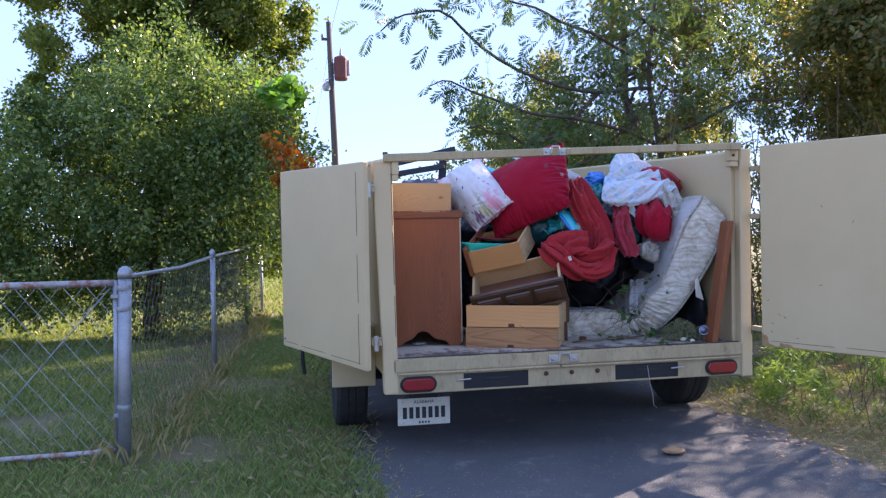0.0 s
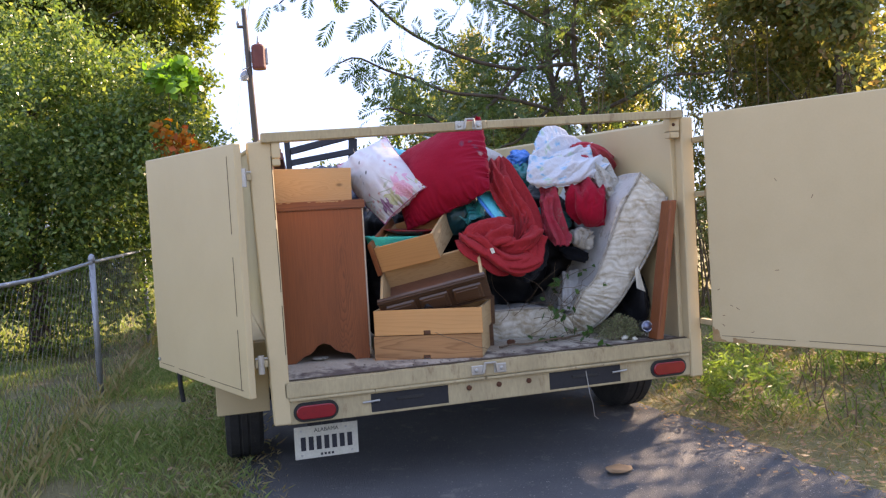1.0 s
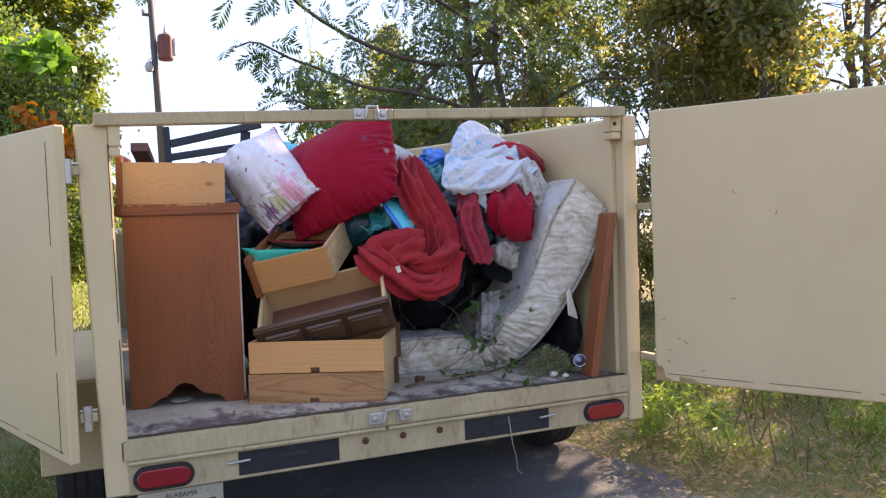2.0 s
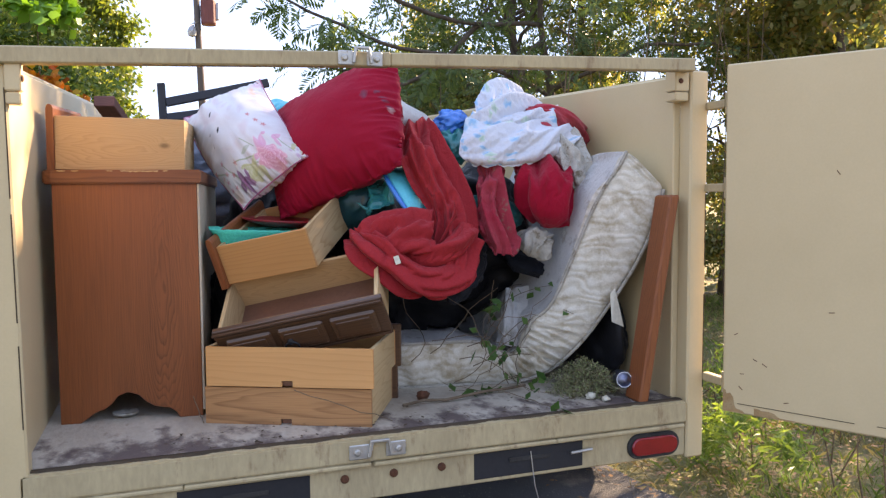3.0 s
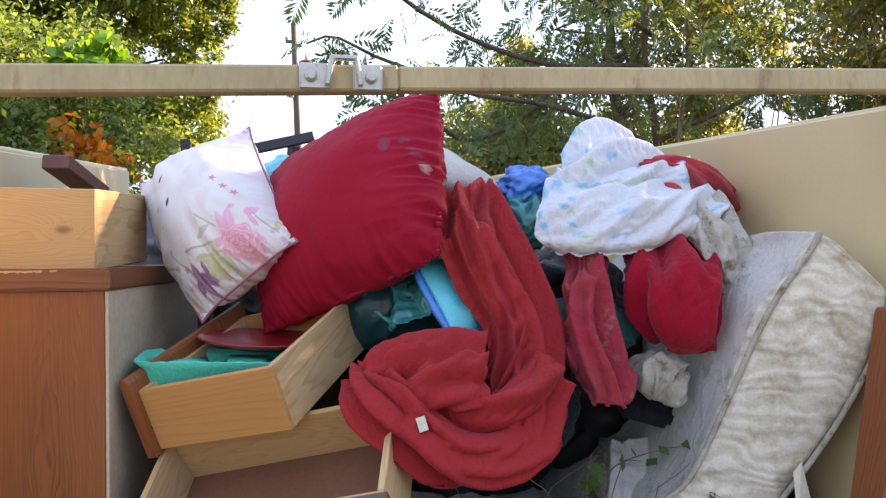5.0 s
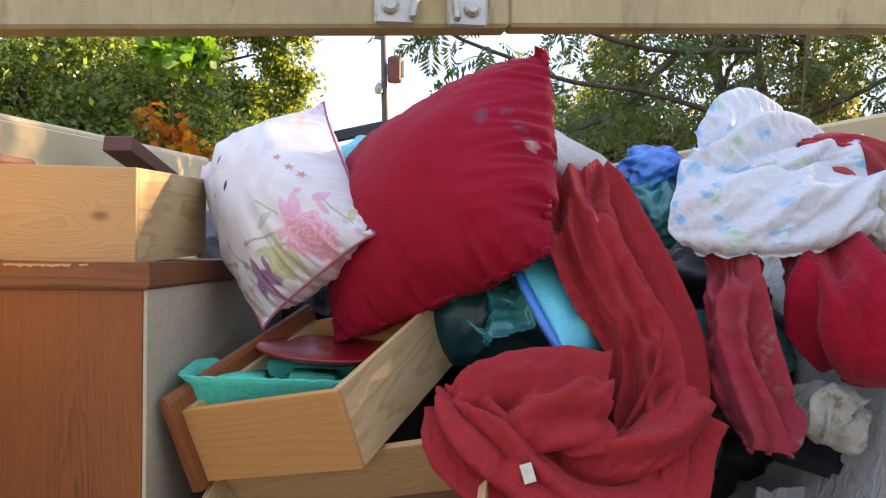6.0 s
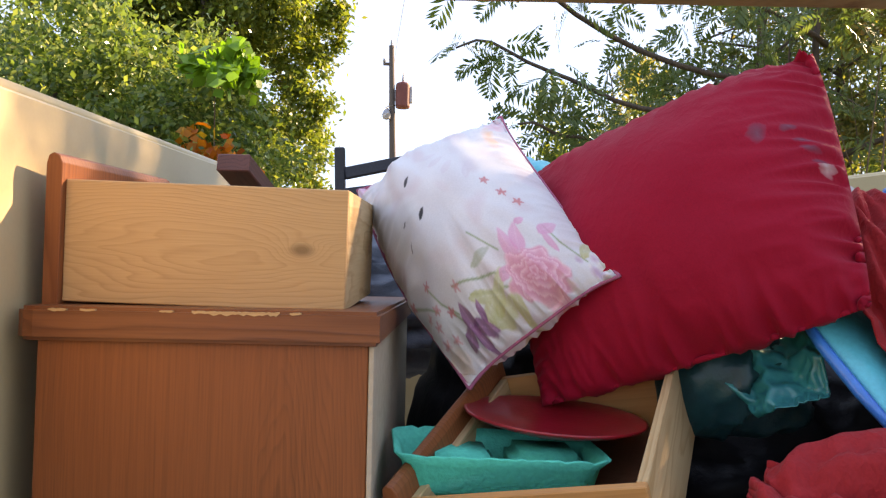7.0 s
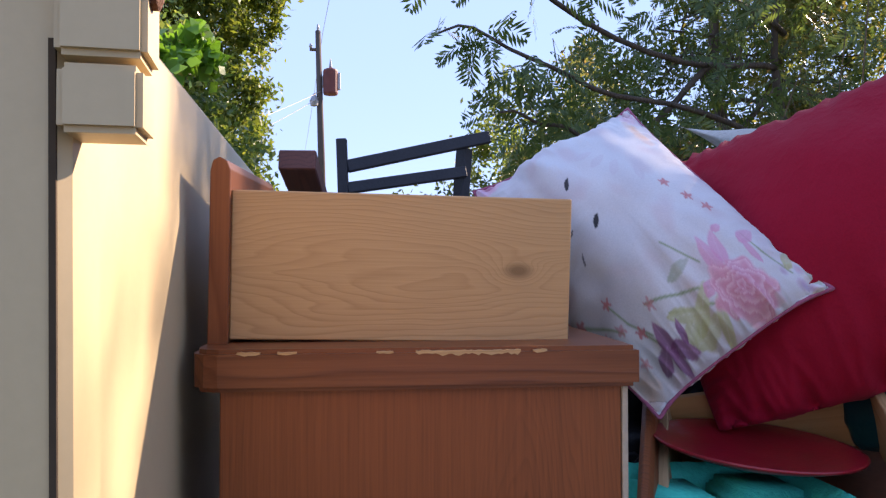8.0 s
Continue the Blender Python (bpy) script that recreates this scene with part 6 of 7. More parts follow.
# ---- trees ----
def crown(name, rng, blobs, leaves, length, width, mat, parent, clump=0.45, per=60, inner=0.35, droop=0.3):
    """A crown of leaf clumps through a set of ellipsoids (centre, radii)."""
    vol = np.array([r[0] * r[1] * r[2] for _, r in blobs]) ** 0.8
    k = leaves // per
    lumps = max(6, k // 9)
    pick = rng.choice(len(blobs), size=lumps, p=vol / vol.sum())
    c0 = np.array([b[0] for b in blobs])[pick]
    r0 = np.array([b[1] for b in blobs])[pick]
    d = rng.normal(size=(lumps, 3))
    d /= np.linalg.norm(d, axis=1, keepdims=True)
    lc = c0 + d * r0 * rng.uniform(inner ** 2, 1.0, size=(lumps, 1)) ** 0.5
    lr = clump * rng.uniform(0.7, 1.5, size=(lumps, 1))
    own = rng.integers(0, lumps, k)
    e = rng.normal(size=(k, 3)) + d[own] * 0.7
    e[:, 2] += 0.35
    e /= np.linalg.norm(e, axis=1, keepdims=True)
    cc = lc[own] + e * lr[own] * rng.uniform(0.5, 1.0, size=(k, 1))
    d = e
    cl = np.repeat(cc, per, axis=0)
    out = np.repeat(d, per, axis=0)
    off = rng.normal(size=(k * per, 3)) * clump * np.repeat(rng.uniform(0.18, 0.42, size=(k, 1)), per, axis=0)
    p = cl + off
    p[:, 2] = np.maximum(p[:, 2], 0.03)
    return quads(name, leaf_quads(rng, p, length, width, out, droop), mat, parent)


def limbs(rng, base, top, n, reach, r0):
    """A bent tapering trunk with n limbs, as one bark mesh."""
    base, top = Vector(base), Vector(top)
    bm = bmesh.new()
    pts = [base.lerp(top, k / 7) + Vector((rng.normal() * 0.10, rng.normal() * 0.10, 0)) * (k / 7) for k in range(8)]
    tube(pts, [r0 * (1 - 0.8 * k / 7) for k in range(8)], 9, bm)
    for i in range(n):
        f = rng.uniform(0.25, 0.95)
        a = spline(pts, f)
        d = Vector((rng.normal(), rng.normal(), rng.uniform(0.2, 1.0))).normalized()
        ln = reach * rng.uniform(0.5, 1.0)
        q = [a + d * ln * k / 5 + Vector((rng.normal(), rng.normal(), rng.normal())) * 0.05 * k for k in range(6)]
        tube(q, [r0 * 0.38 * (1 - f * 0.5) * (1 - 0.85 * k / 5) for k in range(6)], 6, bm)
    return bm


def tree(name, label, seed, base, top, r0, blobs, leaves, length, width, mat, clump=0.5, inner=0.35, branches=12, reach=1.6, droop=0.3, group=""):
    rng = np.random.default_rng(seed)
    t = empty(name, label, "tree", group=group)
    part("trunk", limbs(rng, base, top, branches, reach, r0), BARK, t, smooth=True)
    crown("crown", rng, blobs, leaves, length, width, mat, t, clump, 60, inner, droop)
    return t


BUSH_LEAF = leaf_material("evergreen_leaves", [(0.060, 0.115, 0.038), (0.11, 0.18, 0.052), (0.165, 0.245, 0.068), (0.34, 0.38, 0.12)], 0.24, 0.46)
OAK_LEAF = leaf_material("dull_green_leaves", [(0.09, 0.14, 0.03), (0.14, 0.20, 0.04), (0.19, 0.24, 0.05), (0.27, 0.29, 0.065)], 0.5, 0.5)
WOOD_LEAF = leaf_material("autumn_wood_leaves", [(0.12, 0.155, 0.06), (0.18, 0.205, 0.075), (0.22, 0.23, 0.085), (0.31, 0.29, 0.10), (0.31, 0.20, 0.095)], 0.4, 0.55)
DARK_LEAF = leaf_material("dark_wood_leaves", [(0.085, 0.125, 0.055), (0.13, 0.175, 0.065), (0.19, 0.215, 0.08)], 0.38, 0.5)
MIMOSA_LEAF = leaf_material("feathery_leaves", [(0.065, 0.115, 0.045), (0.10, 0.16, 0.055), (0.15, 0.20, 0.065)], 0.45, 0.45)
BRIGHT_LEAF = leaf_material("bright_vine_leaves", [(0.12, 0.28, 0.03), (0.17, 0.36, 0.04), (0.22, 0.40, 0.06)], 0.4, 0.5)
ORANGE_LEAF = leaf_material("orange_vine_leaves", [(0.55, 0.12, 0.015), (0.60, 0.24, 0.02), (0.40, 0.07, 0.015), (0.50, 0.34, 0.04)], 0.5, 0.5)
CRIMSON_LEAF = leaf_material("crimson_leaves", [(0.38, 0.01, 0.03), (0.5, 0.03, 0.06)], 0.5, 0.5)

tree("evergreen_tree", "dense dark glossy evergreen tree overgrowing the chain-link fence", 5, (-2.3, 6.6, -0.05), (-2.2, 6.5, 3.0), 0.13,
     [((-2.0, 6.2, 2.35), (1.45, 1.3, 1.55)), ((-3.6, 6.4, 1.9), (1.5, 1.3, 1.45)), ((-1.25, 6.0, 1.9), (0.90, 1.0, 1.25)), ((-5.2, 6.8, 1.6), (1.4, 1.3, 1.5)), ((-2.2, 6.0, 1.0), (1.3, 1.1, 0.95)), ((-1.3, 6.2, 2.9), (0.65, 0.8, 0.75)), ((-4.2, 6.2, 0.9), (1.6, 1.1, 0.85))],
     135000, 0.062, 0.034, BUSH_LEAF, 0.34, 0.30, 14, 1.3)
tree("broadleaf_tree", "tall green broadleaf tree behind the evergreen", 6, (-2.6, 14.2, -0.05), (-2.4, 14.0, 8.0), 0.24,
     [((-2.0, 14.0, 5.4), (2.1, 1.8, 2.6)), ((-0.95, 13.6, 3.4), (1.15, 1.2, 2.2)), ((-3.6, 14.2, 7.2), (2.6, 2.0, 2.6)), ((-4.6, 14.2, 5.2), (1.6, 1.5, 2.2)), ((-1.4, 13.8, 7.4), (1.5, 1.5, 2.0)), ((-0.75, 13.2, 1.8), (0.95, 0.9, 1.3)), ((-3.2, 13.6, 3.2), (1.9, 1.4, 2.0))],
     170000, 0.115, 0.055, OAK_LEAF, 0.36, 0.25, 16, 1.8)
tree("background_tree", "hazy distant tree beyond the lawn", 7, (9.6, 30, -0.05), (9.6, 30, 5.0), 0.2, [((8.6, 30, 4.6), (2.6, 2, 2.0)), ((11.4, 31, 4.4), (3, 2, 2.6))], 9000, 0.22, 0.12, OAK_LEAF, 0.8)

# roadside wood on the sunny side: thin trunks, dull mixed foliage
# last two are added to shade verge and drive; the very last stays unseen
wood_spots = ((3.6, 8.2, 3.4, DARK_LEAF), (5.0, 7.0, 6.0, WOOD_LEAF), (6.6, 8.6, 7.0, DARK_LEAF), (7.4, 6.2, 5.8, WOOD_LEAF), (9.0, 7.8, 6.6, WOOD_LEAF), (10.6, 5.6, 6.2, WOOD_LEAF), (4.4, 10.5, 3.8, WOOD_LEAF), (8.0, 10.5, 7.4, DARK_LEAF), (7.7, 5.0, 5.0, WOOD_LEAF), (9.6, 3.0, 4.6, DARK_LEAF))
for i, (x, y, h, lm) in enumerate(wood_spots):
    rg = np.random.default_rng(40 + i)
    blobs = []
    for k in range(9):
        f = (k + 0.6) / 9
        blobs.append(((x + rg.normal() * 0.75, y + rg.normal() * 0.6, 0.5 + f * h), (rg.uniform(0.7, 1.25), rg.uniform(0.6, 1.0), rg.uniform(0.5, 0.85))))
    tree("woodland_tree", "slender roadside tree with dull green and browning leaves, the last two added for shade", 60 + i, (x, y, -0.05), (x + rg.normal() * 0.4, y, h), rg.uniform(0.06, 0.12), blobs, (22000, 22000, 22000, 22000, 22000, 15000, 22000, 22000, 26000, 7000)[i], 0.085, 0.040, lm, 0.42, 0.1, 16, 1.5, group="roadside wood")
# added tree, sparse so that its leaves dapple the sun on the asphalt
tree("added_shade_tree", "slender thin-leaved tree added at the verge to dapple the sun on the drive", 85, (6.7, 2.3, -0.05), (6.5, 2.3, 4.6), 0.06, [((6.5, 2.4, 3.2), (1.0, 0.9, 0.8)), ((6.9, 2.0, 2.4), (0.8, 0.8, 0.6)), ((6.3, 2.7, 4.1), (0.7, 0.7, 0.6)), ((7.2, 1.5, 3.4), (0.7, 0.7, 0.7))], 3000, 0.10, 0.045, WOOD_LEAF, 0.40, 0.1, 14, 1.2)
# added tree: crown blocks sun from the drawers, top blob dapples the left wall
tree("added_shade_tree", "slender leafy tree added in the sun's path to shade the load", 86, (7.1, 4.1, -0.05), (7.0, 4.1, 4.9), 0.07, [((7.0, 4.1, 4.2), (0.75, 0.65, 0.7)), ((7.0, 3.6, 3.7), (0.8, 0.6, 0.7)), ((7.1, 4.5, 3.6), (0.8, 0.6, 0.6)), ((6.9, 3.3, 4.5), (0.6, 0.5, 0.5)), ((6.7, 4.35, 5.4), (0.35, 0.30, 0.32))], 16500, 0.10, 0.05, WOOD_LEAF, 0.36, 0.1, 14, 1.2)
rg = np.random.default_rng(77)
brush = [((2.9 + 0.75 * k + rg.normal() * 0.2, 5.6 + rg.normal() * 0.5 - 0.22 * k, 0.75 + rg.normal() * 0.15), (0.75, 0.6, 0.85)) for k in range(11)]
br = empty("brush", "tangled dull green undergrowth along the verge", "undergrowth", kind="stuff")
crown("brush_leaves", rg, brush, 26000, 0.075, 0.032, WOOD_LEAF, br, 0.34, 60, 0.1)
bm = bmesh.new()
for k in range(90):
    x = rg.uniform(2.7, 10)
    y = 5.4 - 0.25 * (x - 2.9) + rg.normal() * 0.7
    tube([(x, y, 0), (x + rg.normal() * 0.15, y + rg.normal() * 0.15, rg.uniform(0.8, 1.4)), (x + rg.normal() * 0.35, y + rg.normal() * 0.3, rg.uniform(1.6, 3.6))], [0.012, 0.009, 0.003], 4, bm)
part("brush_stems", bm, TWIG, br)

# feathery-leaved tree reaching over the trailer
mim = empty("mimosa_tree", "feathery-leaved tree with long drooping twigs reaching over the trailer", "tree")
rg = np.random.default_rng(11)
branches = [
    [(4.9, 6.0, 0.0), (4.8, 5.9, 1.4), (4.5, 5.6, 2.4), (4.3, 5.5, 3.4), (4.4, 5.4, 4.6)],
    [(4.5, 5.6, 2.4), (3.6, 5.0, 2.60), (2.6, 4.7, 2.68), (1.9, 4.45, 2.78), (1.35, 4.25, 2.95), (1.05, 4.2, 2.93)],
    [(4.3, 5.5, 3.2), (3.4, 5.0, 3.05), (2.5, 4.8, 3.12), (1.7, 4.5, 3.45), (1.15, 4.15, 3.72), (0.75, 4.05, 3.62), (0.48, 4.0, 3.45)],
    [(4.4, 5.5, 3.5), (3.3, 5.0, 3.75), (2.3, 4.7, 4.0), (1.5, 4.4, 4.1)],
    [(4.5, 5.6, 2.5), (5.4, 5.1, 2.95), (6.4, 5.0, 3.0), (7.6, 5.4, 3.1)],
    [(3.4, 5.0, 3.05), (2.6, 4.9, 2.4), (1.95, 4.6, 2.45), (1.5, 4.4, 2.5)],
    [(4.3, 5.5, 3.0), (3.3, 5.2, 2.2), (2.6, 5.0, 2.05)],
    [(4.4, 5.5, 4.0), (3.4, 5.2, 4.5), (2.4, 5.0, 4.8)],
    [(4.4, 5.5, 4.4), (5.2, 5.3, 5.0), (6.0, 5.2, 5.4)],
]
bm = bmesh.new()
for i, b in enumerate(branches):
    pts = [Vector(p) for p in b]
    fine = [spline(pts, k / 18) + Vector((0, 0, 0.02 * math.sin(k * 1.3))) for k in range(19)]
    tube(fine, [(0.075 if i == 0 else 0.026) * (1 - 0.82 * k / 18) + 0.002 for k in range(19)], 7, bm)
part("trunk", bm, BARK, mim, smooth=True)


def fern_leaf(rg, base, d, length):
    """One compound leaf: pairs of narrow leaflets along a drooping midrib."""
    q = []
    d = d / np.linalg.norm(d)
    side = np.cross(d, rg.normal(size=3))
    side /= np.linalg.norm(side)
    p = base.copy()
    n = 9
    for k in range(n):
        p = p + d * length / n
        d = d + np.array((0, 0, -0.10))
        d /= np.linalg.norm(d)
        ll = length * 0.42 * math.sin(math.pi * (k + 1.3) / (n + 1.6))
        for sg in (1, -1):
            a = side * sg * 0.85 + d * 0.55 + np.array((0, 0, -0.25)) + rg.normal(size=3) * 0.08
            a /= np.linalg.norm(a)
            w = np.cross(a, np.cross(side, d))
            w = w / (np.linalg.norm(w) + 1e-9) * length * 0.040
            q.append((p, p + a * ll * 0.5 + w, p + a * ll, p + a * ll * 0.5 - w))
    return q


fq = []
for i, b in enumerate(branches[1:]):
    pts = [Vector(p) for p in b]
    for k in range(48):
        f = rg.uniform(0.12, 1.0)
        base = np.array(spline(pts, f)) + rg.normal(size=3) * 0.03
        d = np.array((rg.normal() * 0.8 - 0.15, rg.normal() * 0.7, rg.uniform(-0.8, 0.45)))
        tw = base + d * rg.uniform(0.0, 0.22)
        fq += fern_leaf(rg, tw, d, rg.uniform(0.20, 0.34))
for c, r, k in (((3.9, 5.4, 2.9), (0.8, 0.5, 0.8), 110), ((2.9, 5.2, 2.7), (0.7, 0.4, 0.55), 50), ((3.3, 5.2, 3.9), (0.9, 0.5, 0.7), 90), ((4.8, 5.3, 4.2), (0.9, 0.5, 1.0), 130), ((5.6, 5.2, 3.1), (0.8, 0.4, 0.6), 90)):
    for j in range(k):
        fq += fern_leaf(rg, np.array(c) + rg.normal(size=3) * np.array(r) * 0.6, np.array((rg.normal(), rg.normal(), rg.uniform(-0.9, 0.3))), rg.uniform(0.20, 0.34))
quads("crown", np.array(fq), MIMOSA_LEAF, mim, "feathery dark green compound leaves")

# climbers and coloured leaves on the evergreen
rg = np.random.default_rng(21)
def climber(name, label, blobs, n, l, w, mat):
    c = empty(name, label, "climber")
    crown("leaves", rg, blobs, n, l, w, mat, c, 0.16, 20, 0.2)
    z0 = min(b[0][2] for b in blobs)
    x, y = blobs[0][0][:2]
    part("stem", tube([(x + 0.1, y + 0.15, 0.0), (x, y + 0.1, z0 * 0.6), (x, y, z0)], [0.012, 0.009, 0.004], 5), TWIG, c)


climber("bright_climber", "bright green large-leaved climber on the evergreen", [((-0.62, 5.2, 3.05), (0.16, 0.2, 0.22)), ((-0.55, 5.2, 2.85), (0.15, 0.2, 0.16))], 260, 0.13, 0.10, BRIGHT_LEAF)
climber("orange_climber", "orange autumn climber on the evergreen", [((-0.58, 4.85, 2.50), (0.09, 0.1, 0.16)), ((-0.52, 4.85, 2.26), (0.09, 0.1, 0.16)), ((-0.47, 4.85, 2.0), (0.1, 0.1, 0.14))], 320, 0.090, 0.06, ORANGE_LEAF)
tree("crimson_shrub", "crimson-leaved shrub beyond the evergreen", 31, (-7.6, 10.5, -0.05), (-7.5, 10.5, 2.2), 0.05, [((-7.2, 10.2, 2.3), (0.9, 0.6, 0.9))], 2400, 0.10, 0.06, CRIMSON_LEAF, 0.3, branches=6, reach=0.6)

# ---- utility pole ----
pole = empty("utility_pole", "weathered wooden utility pole with a rusty transformer and lamp", "pole", pose(1.97, 33.8, 0))
part("shaft", tube([(0.10, 0, -0.1), (-0.02, 0, 6.0), (-0.19, 0, 11.9)], [0.19, 0.16, 0.12], 12), POLEWOOD, pole, smooth=True)
tr = part("transformer", lathe([(0.10, -0.62), (0.30, -0.58), (0.33, -0.50), (0.33, 0.44), (0.30, 0.52), (0.12, 0.60)], pose(0.36, -0.1, 9.65), 20), surface("rust_red_paint", (0.20, 0.06, 0.05), (0.14, 0.045, 0.04), rough=0.6), pole, "rust-red transformer can")
part("bushing", lathe([(0.05, 0), (0.07, 0.1), (0.04, 0.3), (0.02, 0.45)], pose(0.36, -0.1, 10.22), 10), GALV, tr)
part("cooling_fin", box(0.62, 0.80, -0.2, 0.0, 9.30, 10.05, 0.03), GALV, tr)
part("mount", box(-0.02, 0.12, -0.05, 0.05, 9.4, 9.9, 0.01), GALV, tr)
part("crossarm", box(-0.55, -0.1, -0.06, 0.06, 11.0, 11.12, 0.01), POLEWOOD, pole)
part("insulator", lathe([(0.05, 0), (0.08, 0.08), (0.04, 0.2)], pose(-0.5, 0, 11.12), 10), GALV, pole)
part("insulator", lathe([(0.04, 0), (0.06, 0.12), (0.03, 0.3)], pose(-0.19, 0, 11.9), 10), GALV, pole)
lampm = part("lamp_arm", tube([(-0.10, 0, 9.02), (-0.22, -0.1, 9.14), (-0.36, -0.2, 9.05)], 0.03, 6), GALV, pole)
part("lamp_head", lathe([(0.05, 0.2), (0.12, 0.05), (0.20, -0.12), (0.16, -0.32), (0.05, -0.36)], pose(-0.36, -0.2, 8.86), 14), GALV, lampm)
for a, b, sag in (((1.97, 34, 9.3), (-2.55, 18.2, 4.12), 0.12), ((1.97, 34, 9.1), (-4.2, 22, 4.0), 0.4), ((2.0, 34, 11.9), (2.3, 90, 11.6), 1.0), ((2.0, 34, 11.9), (1.6, -12, 12.4), 0.9)):
    a, b = Vector(a), Vector(b)
    w = part("overhead_wire", tube([a.lerp(b, k / 14) - Vector((0, 0, sag * 4 * (k / 14) * (1 - k / 14))) for k in range(15)], 0.013, 4), STEEL)
    tagged(w, "thin sagging overhead service wire", "wire")

# ---- far white house ----
house = empty("house", "small white boarded house across the lawn", "house", pose(0, 0, 0))
SIDING = surface("white_siding", (0.72, 0.73, 0.74), (0.64, 0.65, 0.66), rough=0.6, big=1, fine=10, bump=0.1, stretch=(1, 1, 8))
ROOF = surface("grey_shingles", (0.16, 0.15, 0.14), (0.10, 0.10, 0.10), rough=0.9, big=2, fine=14, bump=0.4)
GLASS = surface("dark_window_glass", (0.03, 0.035, 0.04), (0.05, 0.055, 0.06), rough=0.08, big=2, fine=8, bump=0)
part("wall", box(-9.5, 1.5, 40, 46, 0, 3.0, 0.02), SIDING, house)
part("roof", prism([(-9.9, 3.0), (1.9, 3.0), (1.2, 3.3), (-1.0, 4.5), (-7.0, 4.5), (-9.2, 3.3)], 39.6, 46.4, 0.02), ROOF, house)
for x in (-7.6, -4.4, -1.9, 0.6):
    f = part("window", box(x - 0.5, x + 0.5, 39.94, 40.0, 1.0, 2.3, 0.01), SIDING, house)
    for z in (1.06, 1.68):
        part("pane", box(x - 0.43, x + 0.43, 39.925, 39.939, z, z + 0.56, 0.002), GLASS, f)
part("door", box(-3.5, -2.6, 39.95, 40.0, 0.1, 2.1, 0.01), surface("blue_door", (0.16, 0.24, 0.36), (0.12, 0.19, 0.30)), house)

# ---- chain-link fence and gate ----
def link_mesh(p0, p1, z0, z1, pitch=0.050, r=0.0014, sag=0.0):
    """Interlocking zigzag wires between two plan points."""
    p0, p1 = Vector((*p0, 0)), Vector((*p1, 0))
    L = (p1 - p0).length
    u = (p1 - p0) / L
    n = Vector((-u.y, u.x, 0))
    bm = bmesh.new()
    rows = int((z1 - z0) / (pitch * 1.25))
    for i in range(int(L / pitch)):
        pts = []
        for k in range(rows + 1):
            s = (i + ((k + i) % 2)) * pitch
            z = z1 - k * pitch * 1.25 - sag * math.sin(math.pi * min(1, s / L))
            pts.append(p0 + u * s + n * (0.003 if k % 2 else -0.003) + Vector((0, 0, z)))
        tube(pts, r, 3, bm, False)
    return bm


WIRE = surface("weathered_fence_wire", (0.24, 0.22, 0.20), (0.16, 0.125, 0.10), (0.14, 0.08, 0.05), 0.6, 3, 60, 0.1, metal=0.3, stain_at=(0.5, 0.62))
RUSTY_TUBE = surface("rust_streaked_tube", (0.42, 0.42, 0.43), (0.34, 0.30, 0.28), (0.30, 0.13, 0.08), 0.55, 7, 90, 0.15, metal=0.4, stain_at=(0.48, 0.58))
fence = empty("chain_link_fence", "sagging galvanised chain-link fence with tubular posts", "fence")
def fence_post(x, y, z1, r, x1=None):
    p = part("post", tube([(x1 if x1 else x, y, -0.1), (x, y, z1)], r, 14), GALV, fence, smooth=True)
    part("cap", lathe([(r * 1.12, -0.03), (r * 1.15, 0.0), (r * 0.9, 0.025), (r * 0.3, 0.04)], pose(x, y, z1), 14), GALV, p, smooth=True)
    return p


gp = fence_post(-1.458, 0.530, 1.062, 0.036, -1.485)
for z in (0.98, 0.86, 0.30):
    part("band", lathe([(0.040, -0.012), (0.041, 0.0), (0.040, 0.012)], pose(-1.462 - 0.022 * (1.06 - z), 0.53, z), 14), GALV, gp)
fence_post(-1.225, 3.36, 1.13, 0.024)
fence_post(-1.06, 6.2, 1.2, 0.024)
fence_post(-0.95, 9.2, 1.2, 0.024)
part("mesh", link_mesh((-1.448, 0.57), (-1.225, 3.36), 0.05, 1.05, sag=0.02), WIRE, fence)
part("mesh", link_mesh((-1.225, 3.36), (-1.06, 6.2), 0.05, 1.10, sag=0.01), WIRE, fence)
part("mesh", link_mesh((-1.06, 6.2), (-0.95, 9.2), 0.05, 1.14, 0.07, 0.0014), WIRE, fence)
part("top_rail", tube([(-1.448, 0.58, 1.040), (-1.335, 1.9, 1.045), (-1.225, 3.36, 1.10), (-1.06, 6.2, 1.15), (-0.95, 9.2, 1.18)], 0.014, 8), GALV, fence, smooth=True)
gate = empty("chain_link_gate", "galvanised chain-link gate with a rusty top tube", "gate")
GX0, GX1, GY = -1.522, -2.80, 0.55
part("top_tube", tube([(GX0, GY, 1.005), (GX1, GY, 1.005)], 0.021, 12), RUSTY_TUBE, gate, "rust-streaked top tube", smooth=True)
part("bottom_tube", tube([(GX0, GY, 0.055), (-1.66, GY - 0.02, 0.045), (GX1, GY, 0.035)], 0.017, 12), RUSTY_TUBE, gate, smooth=True)
part("end_tube", tube([(GX0, GY, 0.04), (GX0 + 0.012, GY, 1.02)], 0.018, 12), GALV, gate, smooth=True)
part("brace", tube([(GX0 - 0.02, GY, 0.98), (-2.3, GY, 0.10)], 0.004, 6), GALV, gate, smooth=True)
part("mesh", link_mesh((GX0 - 0.03, GY - 0.012), (GX1, GY - 0.012), 0.06, 1.0, 0.062, 0.0019), GALV, gate)
